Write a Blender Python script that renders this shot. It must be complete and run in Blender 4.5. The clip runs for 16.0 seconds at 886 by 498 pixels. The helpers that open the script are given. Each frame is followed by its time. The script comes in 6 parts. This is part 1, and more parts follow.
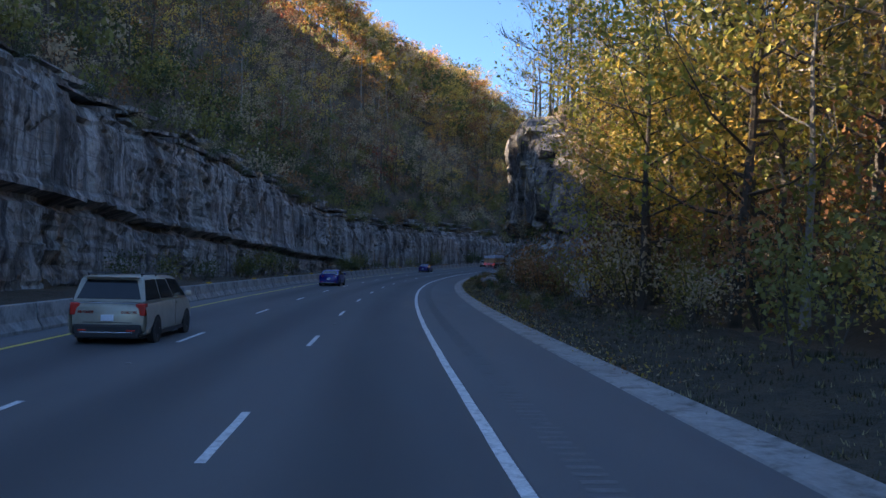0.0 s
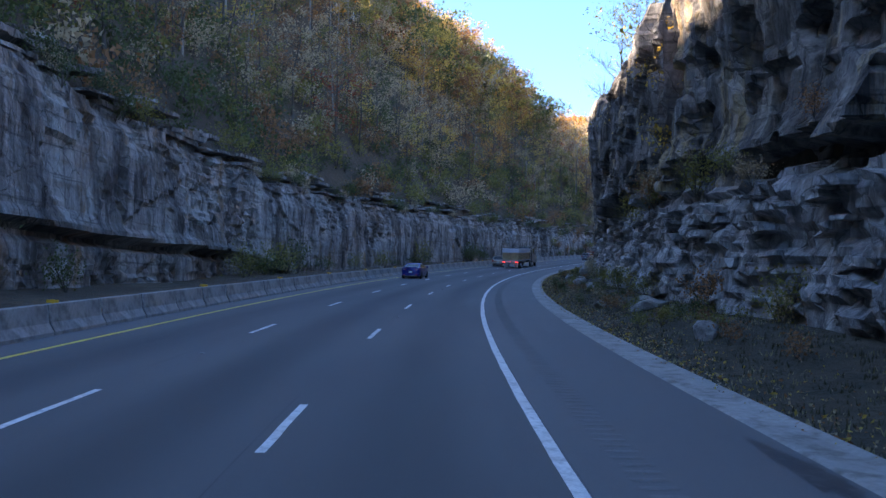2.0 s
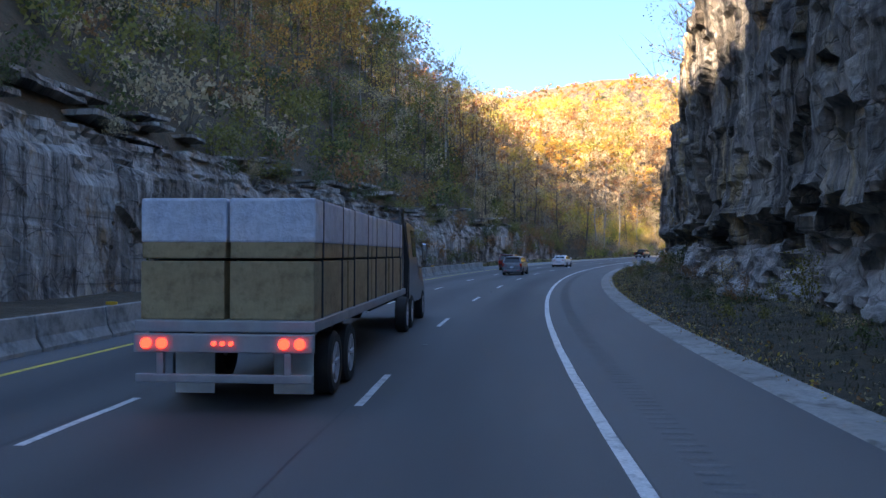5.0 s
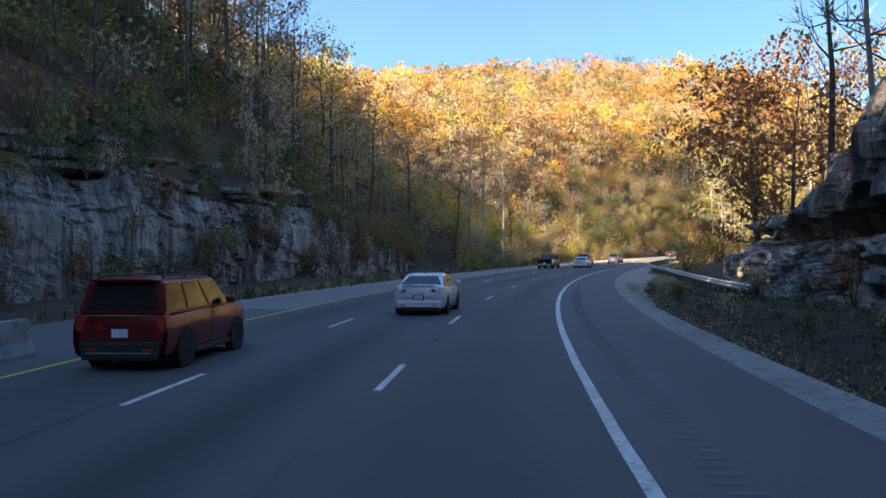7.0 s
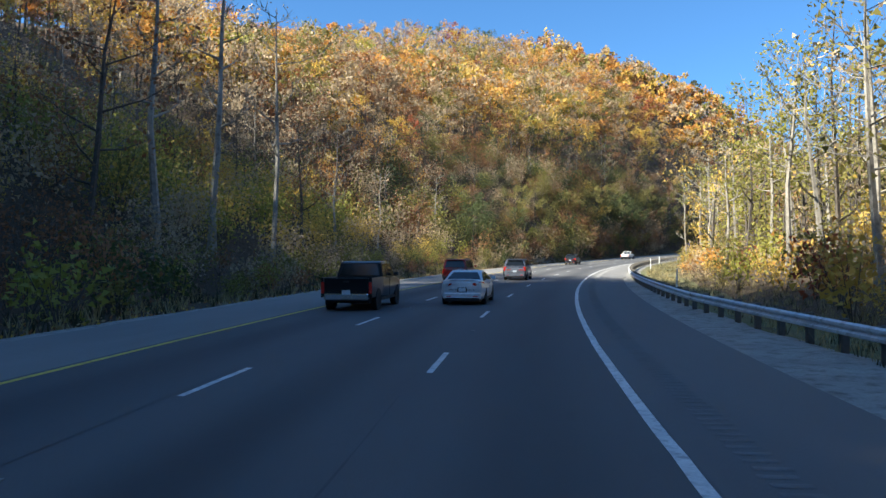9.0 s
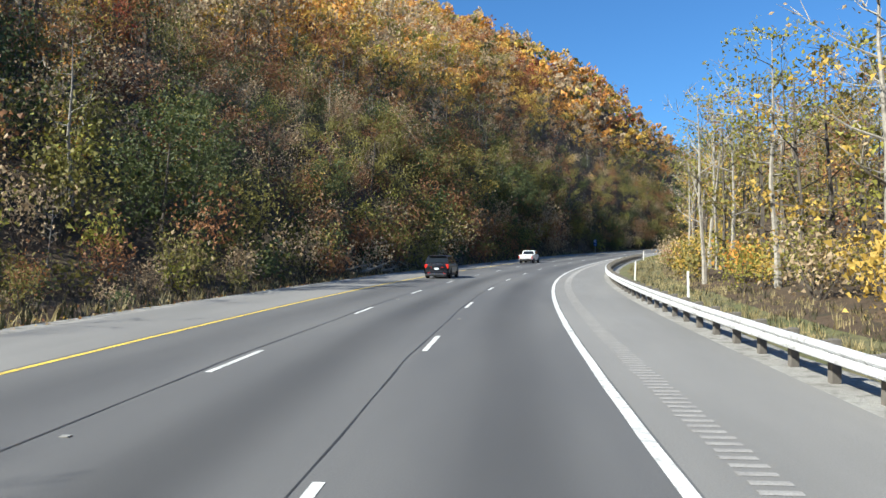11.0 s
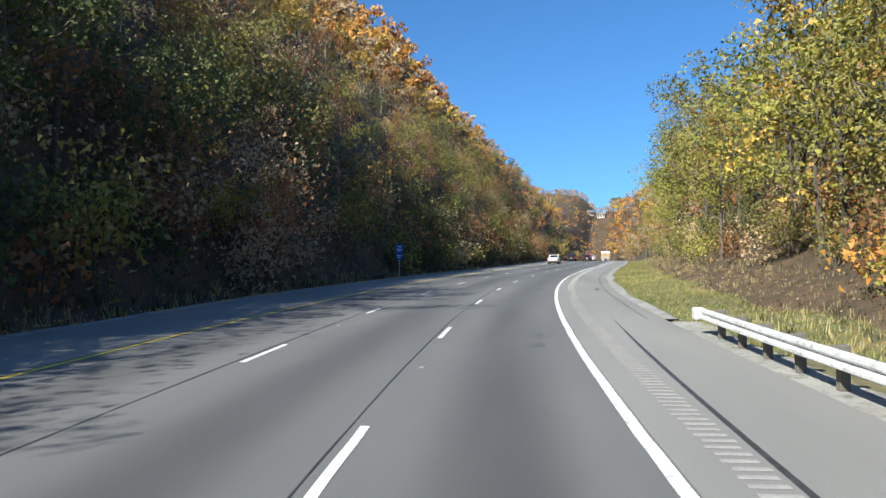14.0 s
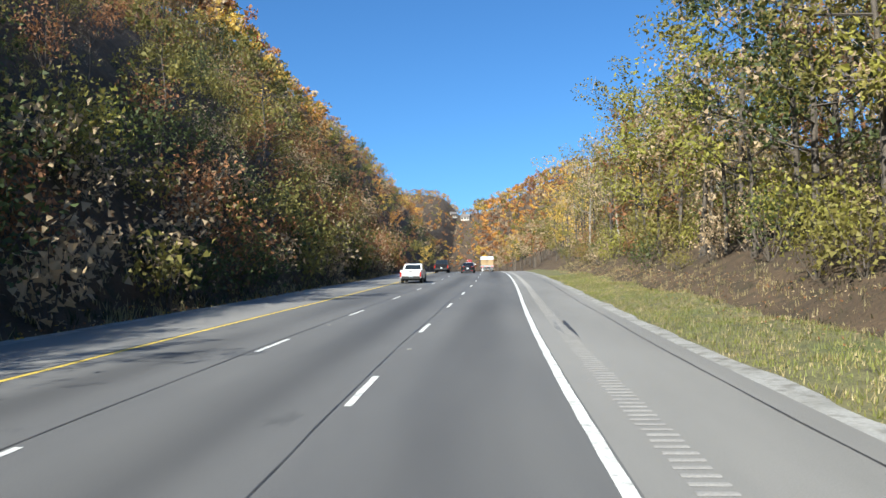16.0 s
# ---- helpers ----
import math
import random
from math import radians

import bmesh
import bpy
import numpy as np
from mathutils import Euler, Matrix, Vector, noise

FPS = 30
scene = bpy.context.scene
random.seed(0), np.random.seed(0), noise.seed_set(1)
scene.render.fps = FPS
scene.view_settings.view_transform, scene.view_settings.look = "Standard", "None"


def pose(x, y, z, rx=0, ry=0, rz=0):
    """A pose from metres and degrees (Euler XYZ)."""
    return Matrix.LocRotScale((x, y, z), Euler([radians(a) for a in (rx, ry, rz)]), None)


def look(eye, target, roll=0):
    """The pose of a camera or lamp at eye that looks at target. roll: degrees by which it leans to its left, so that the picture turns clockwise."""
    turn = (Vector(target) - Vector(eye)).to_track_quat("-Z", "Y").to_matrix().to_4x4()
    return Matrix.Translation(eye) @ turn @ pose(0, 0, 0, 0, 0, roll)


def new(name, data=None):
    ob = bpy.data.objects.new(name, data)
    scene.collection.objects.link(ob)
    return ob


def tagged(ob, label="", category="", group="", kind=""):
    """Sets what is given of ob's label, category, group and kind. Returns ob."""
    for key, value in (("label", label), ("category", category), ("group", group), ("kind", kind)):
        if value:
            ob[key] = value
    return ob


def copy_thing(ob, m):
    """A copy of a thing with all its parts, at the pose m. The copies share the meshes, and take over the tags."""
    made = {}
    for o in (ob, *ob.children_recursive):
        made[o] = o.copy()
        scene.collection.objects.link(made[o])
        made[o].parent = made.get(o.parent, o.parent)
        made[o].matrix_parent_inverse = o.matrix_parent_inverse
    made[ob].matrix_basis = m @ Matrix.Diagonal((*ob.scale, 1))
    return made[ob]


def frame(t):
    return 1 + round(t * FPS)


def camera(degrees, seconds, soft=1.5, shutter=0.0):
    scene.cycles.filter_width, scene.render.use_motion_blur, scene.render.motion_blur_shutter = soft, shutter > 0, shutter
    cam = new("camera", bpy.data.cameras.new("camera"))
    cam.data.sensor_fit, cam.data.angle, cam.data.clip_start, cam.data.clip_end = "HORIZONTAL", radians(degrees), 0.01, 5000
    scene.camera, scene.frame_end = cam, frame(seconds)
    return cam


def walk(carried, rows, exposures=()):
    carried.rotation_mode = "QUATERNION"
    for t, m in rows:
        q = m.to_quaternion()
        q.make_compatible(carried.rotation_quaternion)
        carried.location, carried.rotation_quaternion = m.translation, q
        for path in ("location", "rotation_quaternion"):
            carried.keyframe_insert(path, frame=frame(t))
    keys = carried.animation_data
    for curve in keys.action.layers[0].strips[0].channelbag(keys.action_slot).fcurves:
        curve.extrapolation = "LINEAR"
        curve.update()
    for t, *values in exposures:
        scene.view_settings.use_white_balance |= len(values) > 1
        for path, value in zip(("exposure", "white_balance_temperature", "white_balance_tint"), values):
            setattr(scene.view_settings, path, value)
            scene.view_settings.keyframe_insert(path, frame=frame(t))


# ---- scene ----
cam = camera(57.34, 16.0)
PATH = [
    (0.0, pose(-1.506, 0.003, 2.268, 90.966, -1.434, -4.611)),
    (0.5, pose(-1.415, 18.521, 2.213, 90.953, -1.430, -4.646)),
    (1.0, pose(-1.076, 37.047, 2.166, 90.905, -1.426, -5.026)),
    (1.5, pose(-0.320, 55.572, 2.144, 90.858, -1.421, -5.735)),
    (2.0, pose(1.005, 74.072, 2.145, 90.831, -1.360, -6.713)),
    (2.5, pose(3.003, 92.515, 2.165, 90.887, -1.183, -7.900)),
    (3.0, pose(5.668, 110.882, 2.235, 90.987, -0.949, -9.414)),
    (3.5, pose(9.101, 129.129, 2.374, 91.117, -0.715, -11.270)),
    (4.0, pose(13.382, 147.202, 2.583, 91.284, -0.512, -13.412)),
    (4.5, pose(18.560, 165.042, 2.855, 91.470, -0.372, -15.837)),
    (5.0, pose(24.662, 182.587, 3.198, 91.649, -0.263, -18.447)),
    (5.5, pose(31.652, 199.796, 3.605, 91.813, -0.155, -21.149)),
    (6.0, pose(39.491, 216.631, 4.075, 91.954, -0.046, -23.840)),
    (6.5, pose(48.125, 233.069, 4.611, 92.064, 0.062, -26.427)),
    (7.0, pose(57.519, 249.086, 5.180, 92.145, 0.102, -28.965)),
    (7.5, pose(67.695, 264.623, 5.771, 92.191, 0.003, -31.591)),
    (8.0, pose(78.630, 279.639, 6.372, 92.234, -0.164, -34.249)),
    (8.5, pose(90.283, 294.112, 6.983, 92.273, -0.295, -36.929)),
    (9.0, pose(102.637, 307.995, 7.609, 92.314, -0.354, -39.620)),
    (9.5, pose(115.702, 321.212, 8.256, 92.301, -0.376, -42.279)),
    (10.0, pose(129.390, 333.770, 8.925, 92.261, -0.398, -44.779)),
    (10.5, pose(143.578, 345.741, 9.615, 92.232, -0.421, -47.017)),
    (11.0, pose(158.159, 357.215, 10.326, 92.253, -0.443, -49.111)),
    (11.5, pose(173.071, 368.243, 11.058, 92.363, -0.463, -51.145)),
    (12.0, pose(188.304, 378.838, 11.802, 92.546, -0.477, -53.553)),
    (12.5, pose(203.957, 388.837, 12.567, 92.762, -0.496, -56.212)),
    (13.0, pose(220.044, 398.127, 13.388, 92.986, -0.529, -58.790)),
    (13.5, pose(236.560, 406.626, 14.269, 93.152, -0.508, -61.307)),
    (14.0, pose(253.510, 414.224, 15.202, 93.311, -0.366, -63.790)),
    (14.5, pose(270.762, 421.079, 16.196, 93.489, -0.218, -66.260)),
    (15.0, pose(288.249, 427.290, 17.224, 93.657, -0.154, -68.872)),
    (15.5, pose(305.971, 432.791, 18.253, 93.792, 0.054, -71.483)),
    (16.0, pose(323.891, 437.569, 19.277, 93.734, 0.450, -73.591)),
]

EXPOSURES = [(0.0, 2.15, 7600, 18), (1.0, 2.6, 7200, 19), (4.0, 3.15, 8500, 20), (6.5, 2.56, 9000, 14), (7.5, 2.18, 7900, 11), (8.5, 1.68, 6900, 3), (9.0, 1.5, 6500, 4), (11.5, 1.05, 6150, 4), (16.0, 1.05, 6150, 4)]
walk(cam, PATH, EXPOSURES)

# late-autumn sun, west of the first heading
SUN_HEADING, SUN_HEIGHT = 287.0, 35.5
world = bpy.data.worlds.new("sky")
scene.world = world
world.use_nodes = True
wn = world.node_tree.nodes
sky = wn.new("ShaderNodeTexSky")
sky.sky_type, sky.sun_disc = "NISHITA", False
sky.sun_elevation, sky.sun_rotation = radians(SUN_HEIGHT), radians(SUN_HEADING)
sky.altitude, sky.air_density, sky.dust_density, sky.ozone_density = 500, 1.0, 1.0, 1.2
wn["Background"].inputs["Strength"].default_value = 0.063
tint = wn.new("ShaderNodeMix")
tint.data_type, tint.blend_type = "RGBA", "MULTIPLY"
tint.inputs[0].default_value, tint.inputs[7].default_value = 1.0, (0.50, 0.87, 1.27, 1)
world.node_tree.links.new(sky.outputs["Color"], tint.inputs[6])
world.node_tree.links.new(tint.outputs[2], wn["Background"].inputs["Color"])
sun = new("sun", bpy.data.lights.new("sun", "SUN"))
sun.data.energy, sun.data.angle, sun.data.color = 5.0, radians(0.5), (1.0, 0.93, 0.82)
_a, _e = radians(SUN_HEADING), radians(SUN_HEIGHT)
sun.matrix_basis = look((300 * math.sin(_a) * math.cos(_e), 300 * math.cos(_a) * math.cos(_e), 300 * math.sin(_e)), (0, 0, 0))

# ---------------------------------------------------------------- road line
# curvature (1/km) every 37 m and height every 74 m along the right edge line, s metres from the start
BEND = [-0.36, 0.81, 1.65, 2.02, 2.58, 2.69, 2.72, 2.63, 2.82, 2.73, 2.45, 1.78, 1.55, 2.83, 2.39, 2.02, 2.38, 1.07, -0.4, -0.57, -0.3, 0.0]
RISE = [0.13, -0.13, 0.0, 1.24, 3.53, 5.98, 8.77, 11.88, 15.99, 20.03, 24.22]
S_TAB = np.arange(-200.0, 2600.0, 1.0)
_k = np.interp(S_TAB, -20 + 37.0 * np.arange(len(BEND)), np.array(BEND) / 1000, left=0, right=0)
HEADING = np.concatenate([[0], np.cumsum((_k[1:] + _k[:-1]) / 2)])
HEADING -= np.interp(0, S_TAB, HEADING)
ROAD_X = np.concatenate([[0], np.cumsum(np.sin(HEADING)[:-1])])
ROAD_Y = np.concatenate([[0], np.cumsum(np.cos(HEADING)[:-1])])
ROAD_X -= np.interp(0, S_TAB, ROAD_X)
ROAD_Y -= np.interp(0, S_TAB, ROAD_Y)
_z = np.interp(S_TAB, -20 + 74.0 * np.arange(len(RISE)), RISE)
_z = np.where(S_TAB > 720, 24.22 + 0.03 * np.minimum(S_TAB - 720, 400), _z)
ROAD_Z = np.convolve(np.pad(_z, 37, "edge"), np.ones(75) / 75, "valid")


def spot(s, d, h=0.0):
    """World places of points s along the road, d to the right of its right edge line, h above it (arrays)."""
    s, d, h = np.broadcast_arrays(np.asarray(s, float), np.asarray(d, float), np.asarray(h, float))
    a = np.interp(s, S_TAB, HEADING)
    return np.stack([np.interp(s, S_TAB, ROAD_X) + d * np.cos(a), np.interp(s, S_TAB, ROAD_Y) - d * np.sin(a), np.interp(s, S_TAB, ROAD_Z) + h], -1)


def road_pose(s, d, h=0.0, turn=0.0, tilt=True):
    """A pose on the road: +y along the traffic, +x to the right."""
    p = spot(s, d, h)
    a = math.degrees(float(np.interp(s, S_TAB, HEADING)))
    g = math.degrees(math.atan(float(np.interp(s + 3, S_TAB, ROAD_Z) - np.interp(s - 3, S_TAB, ROAD_Z)) / 6)) if tilt else 0
    return pose(*p, 0, 0, -a + turn) @ pose(0, 0, 0, g, 0, 0)


def sstep(x, a, b):
    t = np.clip((np.asarray(x, float) - a) / (b - a), 0, 1)
    return t * t * (3 - 2 * t)


def vnoise(x, y, seed=0):
    """Smooth value noise on arrays, about -1 to 1."""
    x, y = np.broadcast_arrays(np.asarray(x, float), np.asarray(y, float))
    xi, yi = np.floor(x), np.floor(y)
    u, v = x - xi, y - yi
    u, v = u * u * (3 - 2 * u), v * v * (3 - 2 * v)

    def r(i, j):
        n = np.sin(i * 127.1 + j * 311.7 + seed * 74.7) * 43758.5453
        return 2 * (n - np.floor(n)) - 1
    return (r(xi, yi) * (1 - u) + r(xi + 1, yi) * u) * (1 - v) + (r(xi, yi + 1) * (1 - u) + r(xi + 1, yi + 1) * u) * v


def fnoise(x, y, seed=0, octaves=3):
    return sum(vnoise(np.asarray(x) * 2 ** o, np.asarray(y) * 2 ** o, seed + o) * 0.5 ** o for o in range(octaves))


# ---------------------------------------------------------------- mesh helpers
def quad_mesh(name, verts, quads, mats, index=None, uv=None, smooth=False):
    """A mesh of quads from arrays; a last index of -1 makes a triangle."""
    me = bpy.data.meshes.new(name)
    verts, quads = np.asarray(verts, np.float32), np.asarray(quads, np.int32)
    n, m = len(verts), len(quads)
    keep = quads.ravel() >= 0
    me.vertices.add(n)
    me.vertices.foreach_set("co", verts.ravel())
    flat_index = quads.ravel()[keep]
    sides = (quads >= 0).sum(1)
    me.loops.add(len(flat_index))
    me.loops.foreach_set("vertex_index", flat_index)
    me.polygons.add(m)
    me.polygons.foreach_set("loop_start", (np.cumsum(sides) - sides).astype(np.int32))
    for mt in mats if isinstance(mats, (list, tuple)) else [mats]:
        me.materials.append(mt)
    if index is not None:
        me.polygons.foreach_set("material_index", np.asarray(index, np.int32))
    if uv is not None:
        me.uv_layers.new(name="metres").data.foreach_set("uv", np.asarray(uv, np.float32)[flat_index].ravel())
    me.polygons.foreach_set("use_smooth", np.full(m, smooth))
    me.update(calc_edges=True)
    return me


def grid_quads(ni, nj):
    i, j = np.meshgrid(np.arange(ni - 1), np.arange(nj - 1), indexing="ij")
    a = (i * nj + j).ravel()
    return np.stack([a, a + nj, a + nj + 1, a + 1], 1)


def part(name, bm, material, parent=None, label="", smooth=False):
    """Links a bmesh as one mesh object under a thing or a part."""
    me = bpy.data.meshes.new(name)
    bmesh.ops.recalc_face_normals(bm, faces=bm.faces[:])
    bm.to_mesh(me)
    bm.free()
    me.materials.append(material)
    if smooth:
        me.polygons.foreach_set("use_smooth", np.ones(len(me.polygons), bool))
        me.set_sharp_from_angle(angle=radians(38))
    ob = new(name, me)
    ob.parent = parent
    return tagged(ob, label)


def share(name, me, parent, m=None, label=""):
    ob = new(name, me)
    ob.parent = parent
    if m is not None:
        ob.matrix_basis = m
    return tagged(ob, label)


def box(bm, x0, x1, y0, y1, z0, z1, bevel=0.0):
    r = bmesh.ops.create_cube(bm, size=1)
    bmesh.ops.transform(bm, matrix=Matrix.Translation(((x0 + x1) / 2, (y0 + y1) / 2, (z0 + z1) / 2)) @ Matrix.Diagonal((x1 - x0, y1 - y0, z1 - z0, 1)), verts=r["verts"])
    if bevel:
        es = {e for v in r["verts"] for e in v.link_edges}
        bmesh.ops.bevel(bm, geom=list(es), offset=bevel, segments=2, affect="EDGES", profile=0.6)
    return bm


def tube(bm, a, b, ra, rb=None, n=8):
    a, b = Vector(a), Vector(b)
    rb = ra if rb is None else rb
    q = (b - a).to_track_quat("Z", "Y").to_matrix().to_4x4()
    r = bmesh.ops.create_cone(bm, cap_ends=True, segments=n, radius1=ra, radius2=rb, depth=(b - a).length)
    bmesh.ops.transform(bm, matrix=Matrix.Translation((a + b) / 2) @ q, verts=r["verts"])
    return bm


def strip(name, s0, s1, ds, hs, step, material):
    """A band along the road through the offsets ds at the heights hs."""
    s = np.arange(s0, s1 + step / 2, step)
    ds, hs = np.array(ds, float), np.array(hs, float)
    v = spot(s[:, None], ds[None, :], hs[None, :]).reshape(-1, 3)
    uv = np.stack([np.broadcast_to(ds[None, :], (len(s), len(ds))).ravel(), np.broadcast_to(s[:, None], (len(s), len(ds))).ravel()], 1)
    q = grid_quads(len(s), len(ds))
    return quad_mesh(name, v, q[:, ::-1], material, uv=uv)

# ---------------------------------------------------------------- materials
def node_mat(name):
    m = bpy.data.materials.new(name)
    m.use_nodes = True
    nt = m.node_tree
    return m, nt, nt.nodes["Principled BSDF"]


def coords(nt, kind="Object", scale=(1, 1, 1)):
    tc = nt.nodes.new("ShaderNodeTexCoord")
    mp = nt.nodes.new("ShaderNodeMapping")
    mp.inputs["Scale"].default_value = scale
    nt.links.new(tc.outputs[kind], mp.inputs["Vector"])
    return mp.outputs["Vector"]


def noise_fac(nt, vec, scale, detail=4.0, rough=0.6, lo=0.35, hi=0.65):
    n = nt.nodes.new("ShaderNodeTexNoise")
    n.inputs["Scale"].default_value, n.inputs["Detail"].default_value, n.inputs["Roughness"].default_value = scale, detail, rough
    nt.links.new(vec, n.inputs["Vector"])
    r = nt.nodes.new("ShaderNodeMapRange")
    r.inputs["From Min"].default_value, r.inputs["From Max"].default_value = lo, hi
    nt.links.new(n.outputs["Fac"], r.inputs["Value"])
    return r.outputs["Result"]


def blend(nt, fac, a, b, mode="MIX"):
    m = nt.nodes.new("ShaderNodeMix")
    m.data_type, m.blend_type = "RGBA", mode
    for i, v in ((0, fac), (6, a), (7, b)):
        if isinstance(v, (int, float)):
            m.inputs[i].default_value = v
        elif isinstance(v, tuple):
            m.inputs[i].default_value = (*v, 1) if len(v) == 3 else v
        else:
            nt.links.new(v, m.inputs[i])
    return m.outputs[2]


def relief(nt, bsdf, height, strength, distance):
    b = nt.nodes.new("ShaderNodeBump")
    b.inputs["Strength"].default_value, b.inputs["Distance"].default_value = strength, distance
    nt.links.new(height, b.inputs["Height"])
    nt.links.new(b.outputs["Normal"], bsdf.inputs["Normal"])


def surface(name, a, b, c=None, big=0.4, fine=12.0, rough=0.85, bump=0.3, dist=0.02, kind="Object", scale=(1, 1, 1), metal=0.0, coat=0.0):
    """Two tones by large noise, a third by fine noise, and relief."""
    m, nt, bs = node_mat(name)
    v = coords(nt, kind, scale)
    f1 = noise_fac(nt, v, big, 4)
    f2 = noise_fac(nt, v, fine, 5, 0.65)
    col = blend(nt, f1, a, b)
    if c:
        f3 = noise_fac(nt, v, (big * fine) ** 0.5, 5, 0.6, 0.5, 0.7)
        col = blend(nt, f3, col, c)
    g = blend(nt, 0.35, col, blend(nt, f2, (0.55, 0.55, 0.55), (1.25, 1.25, 1.25)), "MULTIPLY")
    nt.links.new(g, bs.inputs["Base Color"])
    bs.inputs["Roughness"].default_value, bs.inputs["Metallic"].default_value, bs.inputs["Coat Weight"].default_value = rough, metal, coat
    if bump:
        relief(nt, bs, f2, bump, dist)
    return m


def plain(name, col, rough=0.5, metal=0.0, coat=0.0, emit=0.0, spec=0.5):
    m, nt, bs = node_mat(name)
    v = coords(nt)
    f = noise_fac(nt, v, 3.0, 4)
    nt.links.new(blend(nt, f, tuple(x * 0.88 for x in col), tuple(min(1, x * 1.08) for x in col)), bs.inputs["Base Color"])
    bs.inputs["Roughness"].default_value, bs.inputs["Metallic"].default_value, bs.inputs["Coat Weight"].default_value = rough, metal, coat
    bs.inputs["Specular IOR Level"].default_value = spec
    if emit:
        bs.inputs["Emission Color"].default_value, bs.inputs["Emission Strength"].default_value = (*col, 1), emit
    return m


def leaf_mat(name, a, b, through_light=0.36):
    """Leaves: two tones from leaf to leaf, lit through."""
    m, nt, bs = node_mat(name)
    geo = nt.nodes.new("ShaderNodeNewGeometry")
    inf = nt.nodes.new("ShaderNodeObjectInfo")
    add = nt.nodes.new("ShaderNodeMath")
    add.operation = "MULTIPLY_ADD"
    nt.links.new(geo.outputs["Random Per Island"], add.inputs[0])
    add.inputs[1].default_value = 0.7
    half = nt.nodes.new("ShaderNodeMath")
    half.operation = "MULTIPLY"
    nt.links.new(inf.outputs["Random"], half.inputs[0])
    half.inputs[1].default_value = 0.3
    nt.links.new(half.outputs[0], add.inputs[2])
    col = blend(nt, add.outputs[0], a, b)
    patch = noise_fac(nt, coords(nt), 0.12, 2, 0.5, 0.35, 0.65)
    col = blend(nt, 0.45, col, blend(nt, patch, (0.6, 0.6, 0.6), (1.3, 1.25, 1.15)), "MULTIPLY")
    nt.links.new(col, bs.inputs["Base Color"])
    bs.inputs["Roughness"].default_value = 0.65
    tr = nt.nodes.new("ShaderNodeBsdfTranslucent")
    nt.links.new(col, tr.inputs["Color"])
    mx = nt.nodes.new("ShaderNodeMixShader")
    mx.inputs[0].default_value = through_light
    nt.links.new(bs.outputs[0], mx.inputs[1])
    nt.links.new(tr.outputs[0], mx.inputs[2])
    nt.links.new(mx.outputs[0], nt.nodes["Material Output"].inputs["Surface"])
    return m


